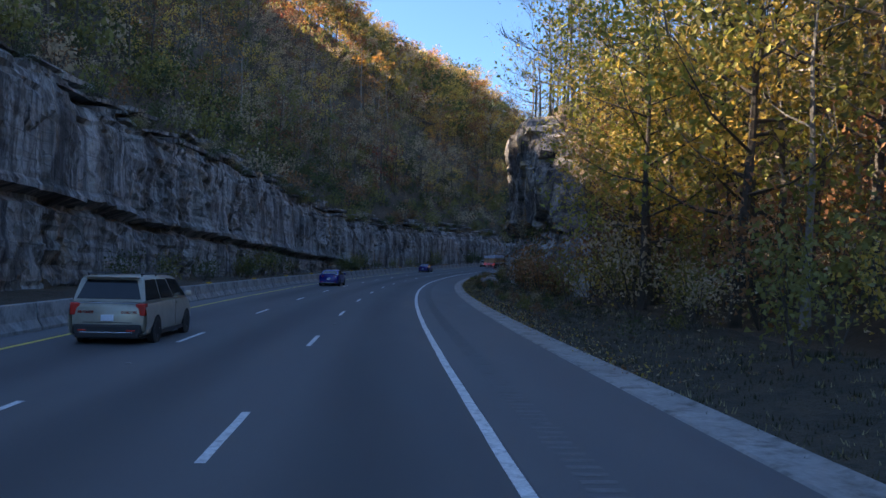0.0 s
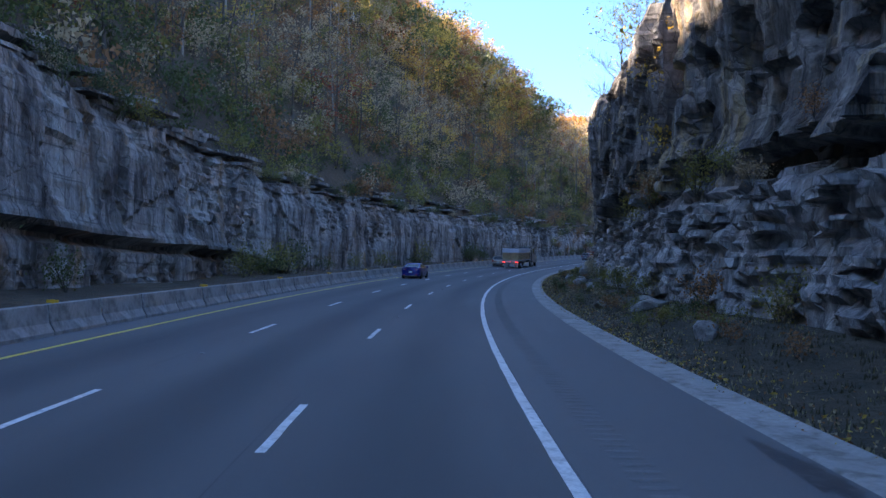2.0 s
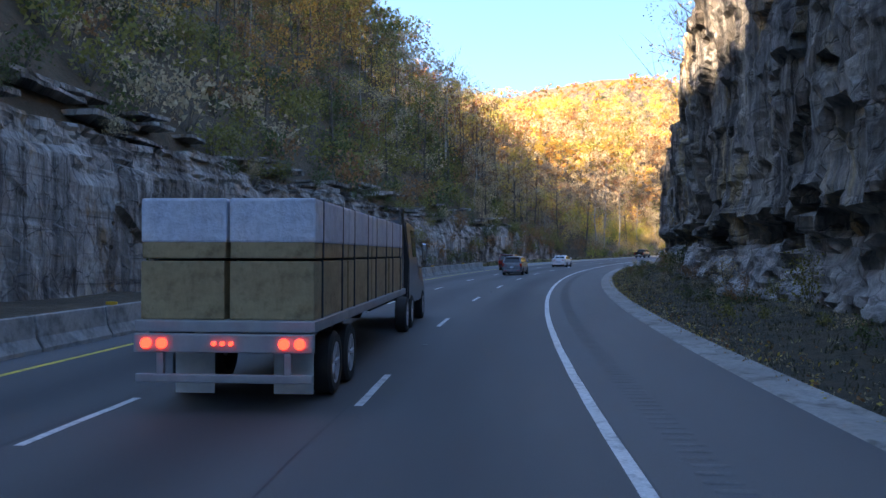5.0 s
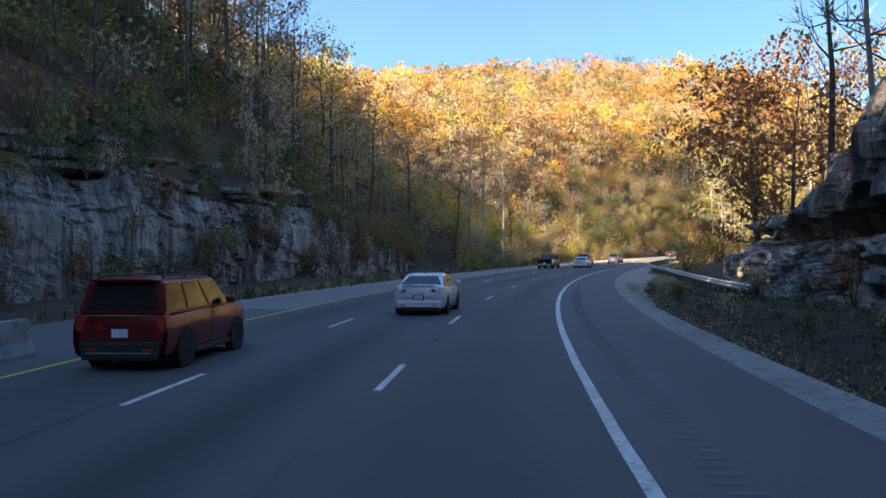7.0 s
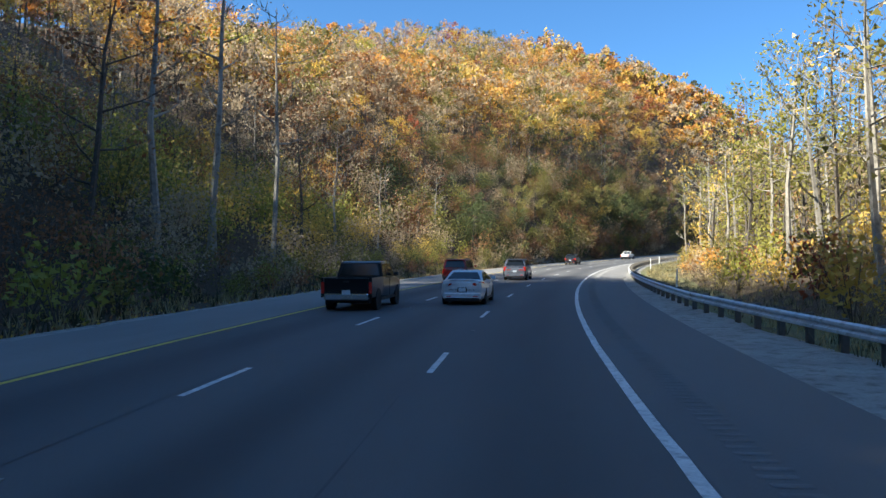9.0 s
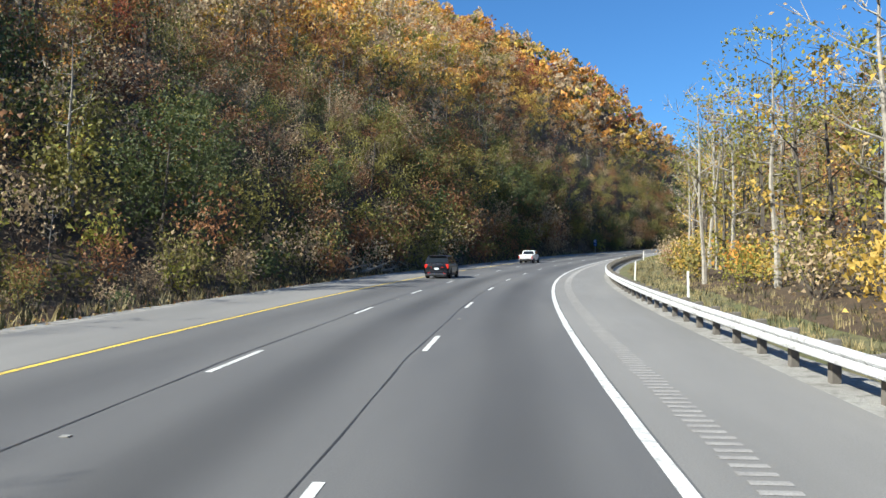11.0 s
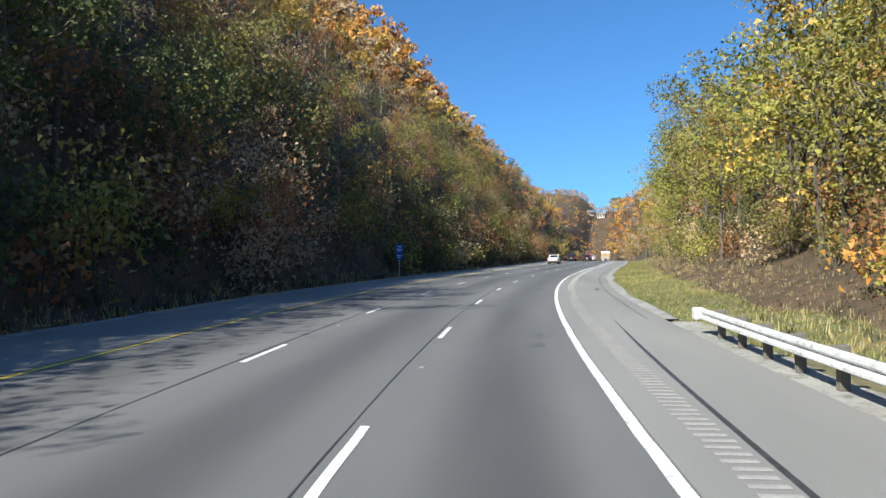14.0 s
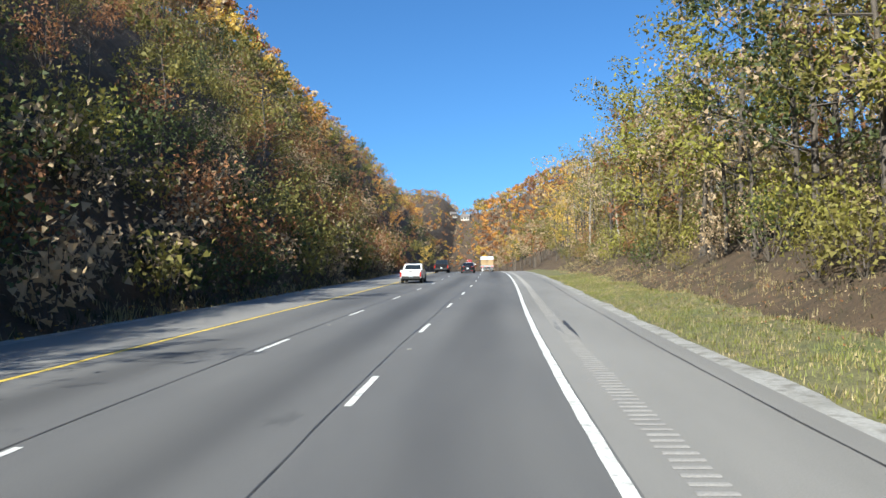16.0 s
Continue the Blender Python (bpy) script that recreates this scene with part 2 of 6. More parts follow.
def rock_mat(name, tones, stain, ochre, ochre_at=0.6, solid=False, grit=0.75):
    """Quarried sandstone, in metres: tone from block to block, beds, hanging streaks, ochre patches."""
    m, nt, bs = node_mat(name)
    kind = "Object" if solid else "UV"
    sized = lambda a, b: coords(nt, kind, (a, a, b) if solid else (a, b, 1))
    v = coords(nt, kind)
    geo = nt.nodes.new("ShaderNodeNewGeometry")
    patches = noise_fac(nt, v, 0.3, 6, 0.65, 0.4, 0.6)
    beds = noise_fac(nt, sized(0.06, 1.3), 1.0, 5, 0.6, 0.5, 0.7)
    streak = noise_fac(nt, sized(1.3, 0.10), 1.0, 6, 0.7, 0.50, 0.62)
    where = noise_fac(nt, v, 0.13, 3, 0.5, 0.37, 0.53)
    pale = noise_fac(nt, sized(0.7, 0.16), 1.0, 6, 0.7, 0.52, 0.62)
    fine = noise_fac(nt, v, 3.5, 8, 0.75, 0.3, 0.7)
    rust = noise_fac(nt, sized(0.42, 0.13), 0.8, 6, 0.7, ochre_at, ochre_at + 0.08)
    crack = nt.nodes.new("ShaderNodeTexVoronoi")
    crack.feature = "DISTANCE_TO_EDGE"
    crack.inputs["Scale"].default_value = 1.0
    warp = nt.nodes.new("ShaderNodeTexNoise")
    warp.inputs["Scale"].default_value, warp.inputs["Detail"].default_value = 1.2, 4
    nt.links.new(v, warp.inputs["Vector"])
    va = nt.nodes.new("ShaderNodeVectorMath")
    va.operation = "MULTIPLY_ADD"
    nt.links.new(warp.outputs["Color"], va.inputs[0])
    va.inputs[1].default_value = (0.7, 0.7, 0.7 if solid else 0)
    nt.links.new(sized(1.1, 0.55), va.inputs[2])
    nt.links.new(va.outputs[0], crack.inputs["Vector"])
    line = nt.nodes.new("ShaderNodeMapRange")
    line.inputs["From Min"].default_value, line.inputs["From Max"].default_value = 0.0, 0.035
    nt.links.new(crack.outputs["Distance"], line.inputs["Value"])
    col = blend(nt, patches, tones[0], tones[1])
    col = blend(nt, beds, col, tones[2])
    col = blend(nt, pale, col, tones[3])
    col = blend(nt, rust, col, ochre)
    mul = nt.nodes.new("ShaderNodeMath")
    mul.operation = "MULTIPLY"
    nt.links.new(streak, mul.inputs[0])
    nt.links.new(where, mul.inputs[1])
    col = blend(nt, mul.outputs[0], col, stain)
    # broad hanging stains and weathered brown bands
    wide = noise_fac(nt, sized(0.5, 0.045), 1.0, 5, 0.65, 0.5, 0.58)
    col = blend(nt, wide, col, blend(nt, 0.62, col, stain))
    brown = noise_fac(nt, sized(0.33, 0.20), 0.7, 5, 0.65, 0.53, 0.57)
    col = blend(nt, brown, col, blend(nt, 0.7, col, tones[2], "MULTIPLY"))
    thin = noise_fac(nt, sized(0.09, 3.2), 1.0, 4, 0.6, 0.60, 0.66)
    col = blend(nt, thin, col, blend(nt, 0.55, col, stain))
    inf = nt.nodes.new("ShaderNodeObjectInfo")
    both = nt.nodes.new("ShaderNodeMath")
    both.operation = "ADD"
    nt.links.new(geo.outputs["Random Per Island"], both.inputs[0])
    nt.links.new(inf.outputs["Random"], both.inputs[1])
    part_of = nt.nodes.new("ShaderNodeMath")
    part_of.operation = "FRACT"
    nt.links.new(both.outputs[0], part_of.inputs[0])
    col = blend(nt, 1.0, col, blend(nt, part_of.outputs[0], (0.82, 0.81, 0.82), (1.14, 1.13, 1.11)), "MULTIPLY")
    col = blend(nt, grit, col, blend(nt, fine, (0.45, 0.45, 0.45), (1.35, 1.35, 1.35)), "MULTIPLY")
    col = blend(nt, line.outputs["Result"], blend(nt, 0.5, col, stain), col)
    nt.links.new(col, bs.inputs["Base Color"])
    bs.inputs["Roughness"].default_value = 0.9
    h = blend(nt, 0.35, noise_fac(nt, sized(1.3, 0.8), 1.6, 10, 0.72, 0.2, 0.8), line.outputs["Result"])
    relief(nt, bs, h, 0.9, 0.22)
    return m


def road_mat(name, tone, worn, oil, centres):
    """Asphalt, in metres across and along: oil down the lane middles, paler wheel tracks, patches, grain."""
    m, nt, bs = node_mat(name)
    v = coords(nt, "UV")
    sep = nt.nodes.new("ShaderNodeSeparateXYZ")
    nt.links.new(v, sep.inputs[0])
    wob = noise_fac(nt, coords(nt, "UV", (0.3, 0.03, 1)), 1.0, 3, 0.5, 0.2, 0.8)
    fac = None
    for c in centres:
        sub = nt.nodes.new("ShaderNodeMath")
        sub.operation = "SUBTRACT"
        nt.links.new(sep.outputs["X"], sub.inputs[0])
        sub.inputs[1].default_value = c
        ab = nt.nodes.new("ShaderNodeMath")
        ab.operation = "ABSOLUTE"
        nt.links.new(sub.outputs[0], ab.inputs[0])
        r = nt.nodes.new("ShaderNodeMapRange")
        r.interpolation_type = "SMOOTHSTEP"
        r.inputs["From Min"].default_value, r.inputs["From Max"].default_value = 1.25, 0.1
        nt.links.new(ab.outputs[0], r.inputs["Value"])
        if fac is None:
            fac = r.outputs["Result"]
        else:
            mx = nt.nodes.new("ShaderNodeMath")
            mx.operation = "MAXIMUM"
            nt.links.new(fac, mx.inputs[0])
            nt.links.new(r.outputs["Result"], mx.inputs[1])
            fac = mx.outputs[0]
    big = noise_fac(nt, coords(nt, "UV", (0.25, 0.04, 1)), 1.0, 5, 0.6, 0.35, 0.65)
    col = blend(nt, big, tone, worn)
    if fac is not None:
        mu = nt.nodes.new("ShaderNodeMath")
        mu.operation = "MULTIPLY"
        nt.links.new(fac, mu.inputs[0])
        nt.links.new(wob, mu.inputs[1])
        col = blend(nt, mu.outputs[0], col, oil)
    blot = noise_fac(nt, coords(nt, "UV", (0.6, 0.2, 1)), 0.7, 5, 0.6, 0.68, 0.76)
    col = blend(nt, blot, col, oil)
    fine = noise_fac(nt, v, 45.0, 4, 0.7, 0.3, 0.7)
    col = blend(nt, 0.5, col, blend(nt, fine, (0.6, 0.6, 0.6), (1.3, 1.3, 1.3)), "MULTIPLY")
    nt.links.new(col, bs.inputs["Base Color"])
    bs.inputs["Roughness"].default_value, bs.inputs["Specular IOR Level"].default_value = 0.75, 0.35
    relief(nt, bs, fine, 0.35, 0.006)
    return m


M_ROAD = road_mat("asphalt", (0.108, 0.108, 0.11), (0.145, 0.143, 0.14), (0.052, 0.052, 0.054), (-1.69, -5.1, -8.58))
# same asphalt with the cutting's shade darkened into its tones
M_ROAD_SHADED = road_mat("shaded_asphalt", (0.082, 0.082, 0.084), (0.112, 0.11, 0.108), (0.042, 0.042, 0.044), (-1.69, -5.1, -8.58))
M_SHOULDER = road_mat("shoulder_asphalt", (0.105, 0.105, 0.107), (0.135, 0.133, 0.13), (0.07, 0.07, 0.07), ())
# lighter shoulder copy: sunlight is painted into these tones
M_SHOULDER_SUNLIT = road_mat("sunlit_shoulder", (0.185, 0.18, 0.172), (0.24, 0.232, 0.22), (0.13, 0.126, 0.12), ())
M_GUTTER = surface("gutter_concrete", (0.33, 0.325, 0.31), (0.24, 0.235, 0.22), (0.14, 0.13, 0.115), 0.5, 9, 0.9, 0.35, 0.02)
M_APRON = surface("apron_gravel", (0.36, 0.35, 0.32), (0.28, 0.265, 0.24), (0.16, 0.15, 0.13), 0.5, 14, 0.95, 0.6, 0.03)
M_WHITE = surface("road_paint_white", (0.72, 0.72, 0.70), (0.58, 0.58, 0.56), (0.34, 0.34, 0.33), 1.5, 20, 0.7, 0.2, 0.003)
M_YELLOW = surface("road_paint_yellow", (0.80, 0.58, 0.08), (0.70, 0.50, 0.08), (0.36, 0.28, 0.10), 1.5, 20, 0.7, 0.2, 0.003)
M_TAR = surface("tar_seal", (0.028, 0.028, 0.03), (0.045, 0.045, 0.047), None, 1.0, 20, 0.6, 0.2, 0.004)
M_DAMP = surface("damp_asphalt", (0.025, 0.025, 0.027), (0.045, 0.045, 0.047), (0.07, 0.07, 0.07), 1.5, 18, 0.55, 0.2, 0.004)
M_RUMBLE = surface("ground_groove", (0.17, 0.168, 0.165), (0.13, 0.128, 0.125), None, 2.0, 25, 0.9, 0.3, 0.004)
# groove copy brightened to go with the painted-in sun on the shoulder
M_RUMBLE_SUNLIT = surface("ground_groove_sunlit", (0.31, 0.30, 0.285), (0.26, 0.25, 0.24), None, 2.0, 25, 0.9, 0.3, 0.004)
M_BARRIER = surface("barrier_concrete", (0.34, 0.335, 0.32), (0.25, 0.245, 0.235), (0.13, 0.125, 0.12), 0.7, 8, 0.9, 0.3, 0.01)
M_GROUND = surface("forest_floor", (0.075, 0.05, 0.03), (0.13, 0.085, 0.048), (0.045, 0.04, 0.02), 0.25, 5, 0.95, 0.8, 0.12)
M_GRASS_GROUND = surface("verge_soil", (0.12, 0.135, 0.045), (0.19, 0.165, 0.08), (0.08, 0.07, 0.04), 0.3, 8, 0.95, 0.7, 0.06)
# brown soil of the cutting's verge, with shade darkened into the colour
M_SHADE_GROUND = surface("verge_soil_with_shade", (0.05, 0.042, 0.026), (0.085, 0.066, 0.04), (0.026, 0.027, 0.016), 0.5, 7, 0.95, 0.8, 0.08)
M_ROCK_L = rock_mat("bedded_rock", [(0.25, 0.228, 0.21), (0.42, 0.395, 0.365), (0.25, 0.195, 0.155), (0.46, 0.435, 0.40)], (0.05, 0.044, 0.042), (0.26, 0.17, 0.105), 0.56, grit=0.5)
M_ROCK_R = rock_mat("massive_rock", [(0.24, 0.225, 0.21), (0.42, 0.39, 0.355), (0.26, 0.22, 0.18), (0.52, 0.46, 0.385)], (0.042, 0.041, 0.042), (0.54, 0.39, 0.21), 0.53, True)
# thin beds at the wall's foot; tones raised to stand in for light there
M_ROCK_BEDS = rock_mat("brightened_bedded_rock", [(0.42, 0.42, 0.415), (0.60, 0.59, 0.575), (0.36, 0.33, 0.30), (0.64, 0.62, 0.59)], (0.16, 0.16, 0.16), (0.46, 0.36, 0.24), 0.6, True)
M_BOULDER = surface("boulder_rock", (0.34, 0.33, 0.31), (0.22, 0.21, 0.2), (0.13, 0.125, 0.12), 0.8, 6, 0.9, 0.7, 0.06)
M_BARK = surface("bark", (0.085, 0.07, 0.055), (0.13, 0.11, 0.09), (0.05, 0.042, 0.035), 1.0, 14, 0.95, 0.6, 0.03)
M_BARK_PALE = surface("pale_bark", (0.36, 0.33, 0.28), (0.25, 0.225, 0.19), (0.14, 0.125, 0.105), 0.8, 10, 0.9, 0.4, 0.02)
M_TWIG = surface("twig_bark", (0.21, 0.175, 0.14), (0.15, 0.125, 0.10), None, 0.5, 6, 0.95, 0.0)
LEAVES = [
    leaf_mat("leaf_gold", (0.58, 0.36, 0.06), (0.70, 0.50, 0.12)),
    leaf_mat("leaf_orange", (0.56, 0.24, 0.045), (0.66, 0.36, 0.09)),
    leaf_mat("leaf_rust", (0.28, 0.12, 0.05), (0.38, 0.19, 0.085)),
    leaf_mat("leaf_olive", (0.185, 0.172, 0.04), (0.29, 0.25, 0.07)),
    leaf_mat("leaf_green", (0.06, 0.085, 0.028), (0.11, 0.13, 0.04)),
    leaf_mat("leaf_tan", (0.42, 0.31, 0.18), (0.55, 0.42, 0.27)),
    leaf_mat("leaf_red", (0.30, 0.055, 0.03), (0.36, 0.11, 0.05)),
    leaf_mat("leaf_lime", (0.28, 0.28, 0.05), (0.38, 0.35, 0.07)),
]
GOLD, ORANGE, RUST, OLIVE, GREEN, TAN, RED, LIME = range(8)
WOODS = LEAVES + [M_BARK, M_BARK_PALE, M_TWIG]
BARK_I, PALE_I, TWIG_I = 8, 9, 10

# ---------------------------------------------------------------- ground
LEFT_TOP = ([-200, 40, 65, 92, 114, 132, 152, 180, 217, 240, 271, 295, 310, 325, 340, 347, 352, 357], [15.0, 14.6, 13.4, 13.8, 12.6, 11.3, 9.9, 9.4, 9.3, 8.6, 8.0, 6.6, 6.8, 6.2, 5.3, 4.9, 3.0, 0.0])
RIGHT_TOP = ([47, 55, 63, 71, 100, 235, 255, 266, 270, 274, 280, 285, 289, 292, 300, 305, 308], [0.0, 6.0, 12.0, 16.0, 18.0, 18.0, 16.0, 13.8, 12.2, 9.4, 7.9, 7.3, 5.5, 4.1, 3.7, 3.3, 0.0])
L_FACE, R_FACE = -23.6, 9.0


def left_top(s):
    return np.interp(s, *LEFT_TOP)


def right_top(s):
    return np.interp(s, *RIGHT_TOP)


def ground_height(s, d):
    """Height of the ground over the road's level."""
    s, d = np.broadcast_arrays(np.asarray(s, float), np.asarray(d, float))
    out = np.zeros(s.shape)
    a = -d
    # left: verge, cliff top, wooded hill
    start = np.interp(s, [346, 376, 480, 800], [26.5, 17.4, 15.4, 15.9])
    knots = [-200, 60, 150, 230, 280, 330, 380, 430, 480, 540, 600, 660, 720, 800, 900, 1100, 1600]
    size = np.interp(s, knots, [104, 116, 136, 127, 110, 97, 93, 99, 111, 117, 101, 128, 132, 116, 66, 15, 10])
    slope = np.interp(s, knots, [0.99, 1.20, 1.37, 1.37, 1.18, 1.12, 0.84, 0.56, 0.36, 0.41, 0.58, 0.73, 0.84, 1.05, 1.59, 1.00, 1.00])
    x = np.maximum(a - start, 0)
    x = x - np.interp(s, [350, 385, 460, 520, 760], [0, 12, 9, 4, 4]) * np.tanh(x / 20)
    hill = size * np.tanh(slope * x / size) + 4.0 * fnoise(s / 60, d / 60, 3) * sstep(x, 5, 60) + np.interp(s, [435, 480, 640, 700], [0, 15, 15, 8]) * np.tanh(np.maximum(x - 1, 0) / 9)
    wall = left_top(s) * sstep(a, 24.8, 26.2)
    out = np.where(a > 0, hill + wall + 0.25 * fnoise(s / 5, d / 5, 5) * sstep(a, 15.2, 19), out)
    # right: verge, cliff top, wooded banks
    bank0 = np.interp(s, [300, 330, 420, 520, 560, 700], [11.5, 9.0, 7.5, 8.5, 8.2, 8.2])
    rate = np.interp(s, [290, 330, 420, 500, 560, 1000], [0.45, 0.34, 0.12, 0.18, 0.52, 0.4])
    y = np.maximum(d - bank0, 0)
    bank = 45 * np.tanh(rate * y / 45)
    verge = 0.5 * sstep(d, 4, 8.5) * sstep(s, 320, 280) - 0.35 * sstep(d, 5, 8) * sstep(s, 330, 380) * sstep(s, 540, 500) + 0.2 * sstep(d, 4, 8) * sstep(s, 520, 560)
    rock = right_top(s) * sstep(d, 10.2, 11.6)
    out = np.where(d > 0, bank + verge + rock + 0.18 * fnoise(s / 4, d / 4, 8) * sstep(d, 4.5, 8), out)
    # far ridge that closes the valley ahead
    out = out + (66 + 3 * fnoise(s / 200, d / 130, 11) + 0.1 * np.clip(d, -60, 130)) * sstep(s, 950, 1400)
    inside = sstep(d, 3.55, 3.4) * sstep(d, np.where(s < 290, -16.6, -14.8), np.where(s < 290, -15.9, -14.2))
    return out - 0.35 * np.where(s < 1000, inside, 0) - 0.04


def lay_ground():
    ss = np.concatenate([np.arange(-200, 800, 3.2), np.arange(800, 1000, 8), np.arange(1000, 2500, 30)])
    dd = np.concatenate([[-1500, -1100, -800, -600, -450, -350, -280], np.arange(-230, -60, 8), np.arange(-60, -30, 2.5), np.arange(-30, -23, 0.7), np.arange(-23, -15, 0.8), [-14, -8, 0, 3.2], np.arange(3.6, 13, 0.55), np.arange(13, 40, 2.5), np.arange(40, 230, 10), [260]])
    sg, dg = np.meshgrid(ss, dd, indexing="ij")
    h = ground_height(sg, dg)
    v = spot(sg, dg, h).reshape(-1, 3)
    q = grid_quads(len(ss), len(dd))
    dm = dg[:-1, :-1].ravel()
    sm = sg[:-1, :-1].ravel()
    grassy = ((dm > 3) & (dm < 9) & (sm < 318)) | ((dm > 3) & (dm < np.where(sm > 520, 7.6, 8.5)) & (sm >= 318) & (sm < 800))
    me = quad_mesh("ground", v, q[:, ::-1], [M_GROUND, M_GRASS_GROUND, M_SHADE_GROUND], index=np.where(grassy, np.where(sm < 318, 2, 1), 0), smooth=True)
    tagged(new("ground", me), "leaf-strewn forest floor and grassy roadside verges", "ground", kind="structure")
    n = 48
    ang = np.arange(n) * 2 * np.pi / n
    ring = [np.stack([300 + r * np.cos(ang), 300 + r * np.sin(ang), np.full(n, z)], 1) for r, z in ((1, -6), (300, -6), (1500, -8), (4200, -10))]
    v = np.concatenate(ring)
    q = [[k * n + i, k * n + (i + 1) % n, (k + 1) * n + (i + 1) % n, (k + 1) * n + i] for k in range(3) for i in range(n)]
    tagged(new("distant_ground", quad_mesh("distant_ground", v, np.array(q)[:, ::-1], M_GROUND)), "wooded lowland reaching to the horizon", "ground", kind="structure")


lay_ground()

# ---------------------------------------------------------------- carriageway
# up to 404 m the carriageway colour carries the shade
tagged(new("road_cutting", strip("road_cutting", -150, 404, [-10.5, -8.6, -5.1, -1.7, 0.12], [0, 0, 0, 0, 0], 2.0, M_ROAD_SHADED)), "asphalt carriageway through the rock cutting, shade darkened into its colour", "road", kind="structure")
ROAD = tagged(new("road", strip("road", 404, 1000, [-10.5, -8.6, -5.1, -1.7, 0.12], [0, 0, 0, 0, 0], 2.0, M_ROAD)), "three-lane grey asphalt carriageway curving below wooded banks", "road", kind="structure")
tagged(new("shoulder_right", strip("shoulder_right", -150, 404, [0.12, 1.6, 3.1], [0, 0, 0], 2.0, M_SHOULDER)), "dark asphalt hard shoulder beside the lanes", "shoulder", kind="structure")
tagged(new("shoulder_right_pale", strip("shoulder_right_pale", 404, 1000, [0.12, 1.6, 3.3], [0, 0, 0], 2.0, M_SHOULDER_SUNLIT)), "asphalt hard shoulder with sunlight put into its pale colour", "shoulder", kind="structure")
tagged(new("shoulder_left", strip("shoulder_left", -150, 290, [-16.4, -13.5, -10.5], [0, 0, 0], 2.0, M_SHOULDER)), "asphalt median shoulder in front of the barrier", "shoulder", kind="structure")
tagged(new("shoulder_left_pale", strip("shoulder_left_pale", 290, 1000, [-14.25, -12.5, -10.5], [0, 0, 0], 2.0, M_SHOULDER_SUNLIT)), "concrete left shoulder, sunlight put into its pale colour, with a ragged edge", "shoulder", kind="structure")
tagged(new("gutter", strip("gutter", -150, 318, [3.0, 3.05, 3.62, 3.78, 3.79], [0.0, 0.025, 0.02, 0.06, -0.2], 1.5, M_GUTTER)), "pale concrete gutter strip along the verge", "gutter", kind="structure")
GUTTER_OUT = lambda s: np.interp(s, [284, 312, 330, 350, 365, 400, 540], [3.6, 5.2, 6.6, 6.0, 5.3, 5.0, 4.6])


def lay_apron(name, s0, s1, inner, outer, mat, label):
    s = np.arange(s0, s1, 1.0)
    t = np.linspace(0, 1, 4)
    d0, d1 = inner(s), outer(s) + 0.18 * vnoise(s / 1.7, s * 0, 4)
    d = d0[:, None] + t[None, :] * (d1 - d0)[:, None]
    h = np.broadcast_to(np.array([0.0, 0.012, 0.015, -0.12]), d.shape)
    v = spot(s[:, None], d, h).reshape(-1, 3)
    uv = np.stack([d.ravel(), np.repeat(s, 4)], 1)
    tagged(new(name, quad_mesh(name, v, grid_quads(len(s), 4)[:, ::-1], mat, uv=uv)), label, "apron", kind="structure")


lay_apron("apron", 288, 404, lambda s: np.where(s < 318, 3.665, 3.1), GUTTER_OUT, M_APRON, "pale concrete and gravel apron in front of the guardrail")
lay_apron("gravel_edge", 404, 545, lambda s: 3.3 + 0 * s, GUTTER_OUT, M_APRON, "bleached gravel strip under the guardrail")
lay_apron("verge_edge", 545, 900, lambda s: 3.3 + 0 * s, lambda s: 4.0 + 0.12 * np.sin(s / 3), M_GUTTER, "crumbling concrete edge between shoulder and grass")
lay_apron("left_edge", 290, 900, lambda s: -14.25 + 0 * s, lambda s: -15.1 + 0.25 * np.sin(s / 7), M_APRON, "gravel edge littered with dead leaves")


def line_mesh(name, s0, s1, d, w, mat, step=1.0, h=0.005):
    s = np.arange(s0, s1 + step / 2, step)
    e = 0.008 * vnoise(s * 2.1, s * 0, 6)
    dd = np.stack([d - w / 2 + e, d + w / 2 + e], 1)
    v = spot(s[:, None], dd, h).reshape(-1, 3)
    return quad_mesh(name, v, grid_quads(len(s), 2)[:, ::-1], mat)


share("edge_line", line_mesh("edge_line", -150, 1000, 0.0, 0.17, M_WHITE), ROAD, label="solid white edge line")
share("median_line", line_mesh("median_line", -150, 1000, -10.3, 0.15, M_YELLOW), ROAD, label="solid yellow median line")
for d, anchors in ((-3.38, [10.5, 35.6, 84.7, 124.0, 160.9, 185.5, 248.9, 285.4, 324.4, 349.2, 438.5, 463.7, 488.5, 526.6, 553.3, 577.6, 605.5, 641.0, 900.0]),
                   (-6.85, [11.2, 35.7, 85.6, 124.4, 160.6, 195.5, 271.8, 308.6, 334.3, 358.5, 435.2, 459.7, 496.5, 522.5, 560.5, 587.2, 612.5, 636.6, 900.0])):
    at = [anchors[0] - 12.2 * k for k in range(8, 0, -1)]
    for a, b in zip(anchors, anchors[1:]):
        n = max(1, round((b - a) / 12.13))
        at += [a + (b - a) * k / n for k in range(n)]
    for c in at:
        share("lane_dash", line_mesh("lane_dash", c - 1.52, c + 1.52, d, 0.125, M_WHITE, 0.76, 0.006), ROAD)
    for k, (a, b) in enumerate(zip(at, at[1:])):
        if k % 2 == (0 if d < -4 else 1) and 0 < a < 640:
            bm = bmesh.new()
            box(bm, -0.055, 0.055, -0.05, 0.05, 0, 0.018, 0.006)
            o = part("road_stud", bm, M_GUTTER, ROAD, "small raised pavement marker")
            o.matrix_basis = road_pose((a + b) / 2, d + 0.16)


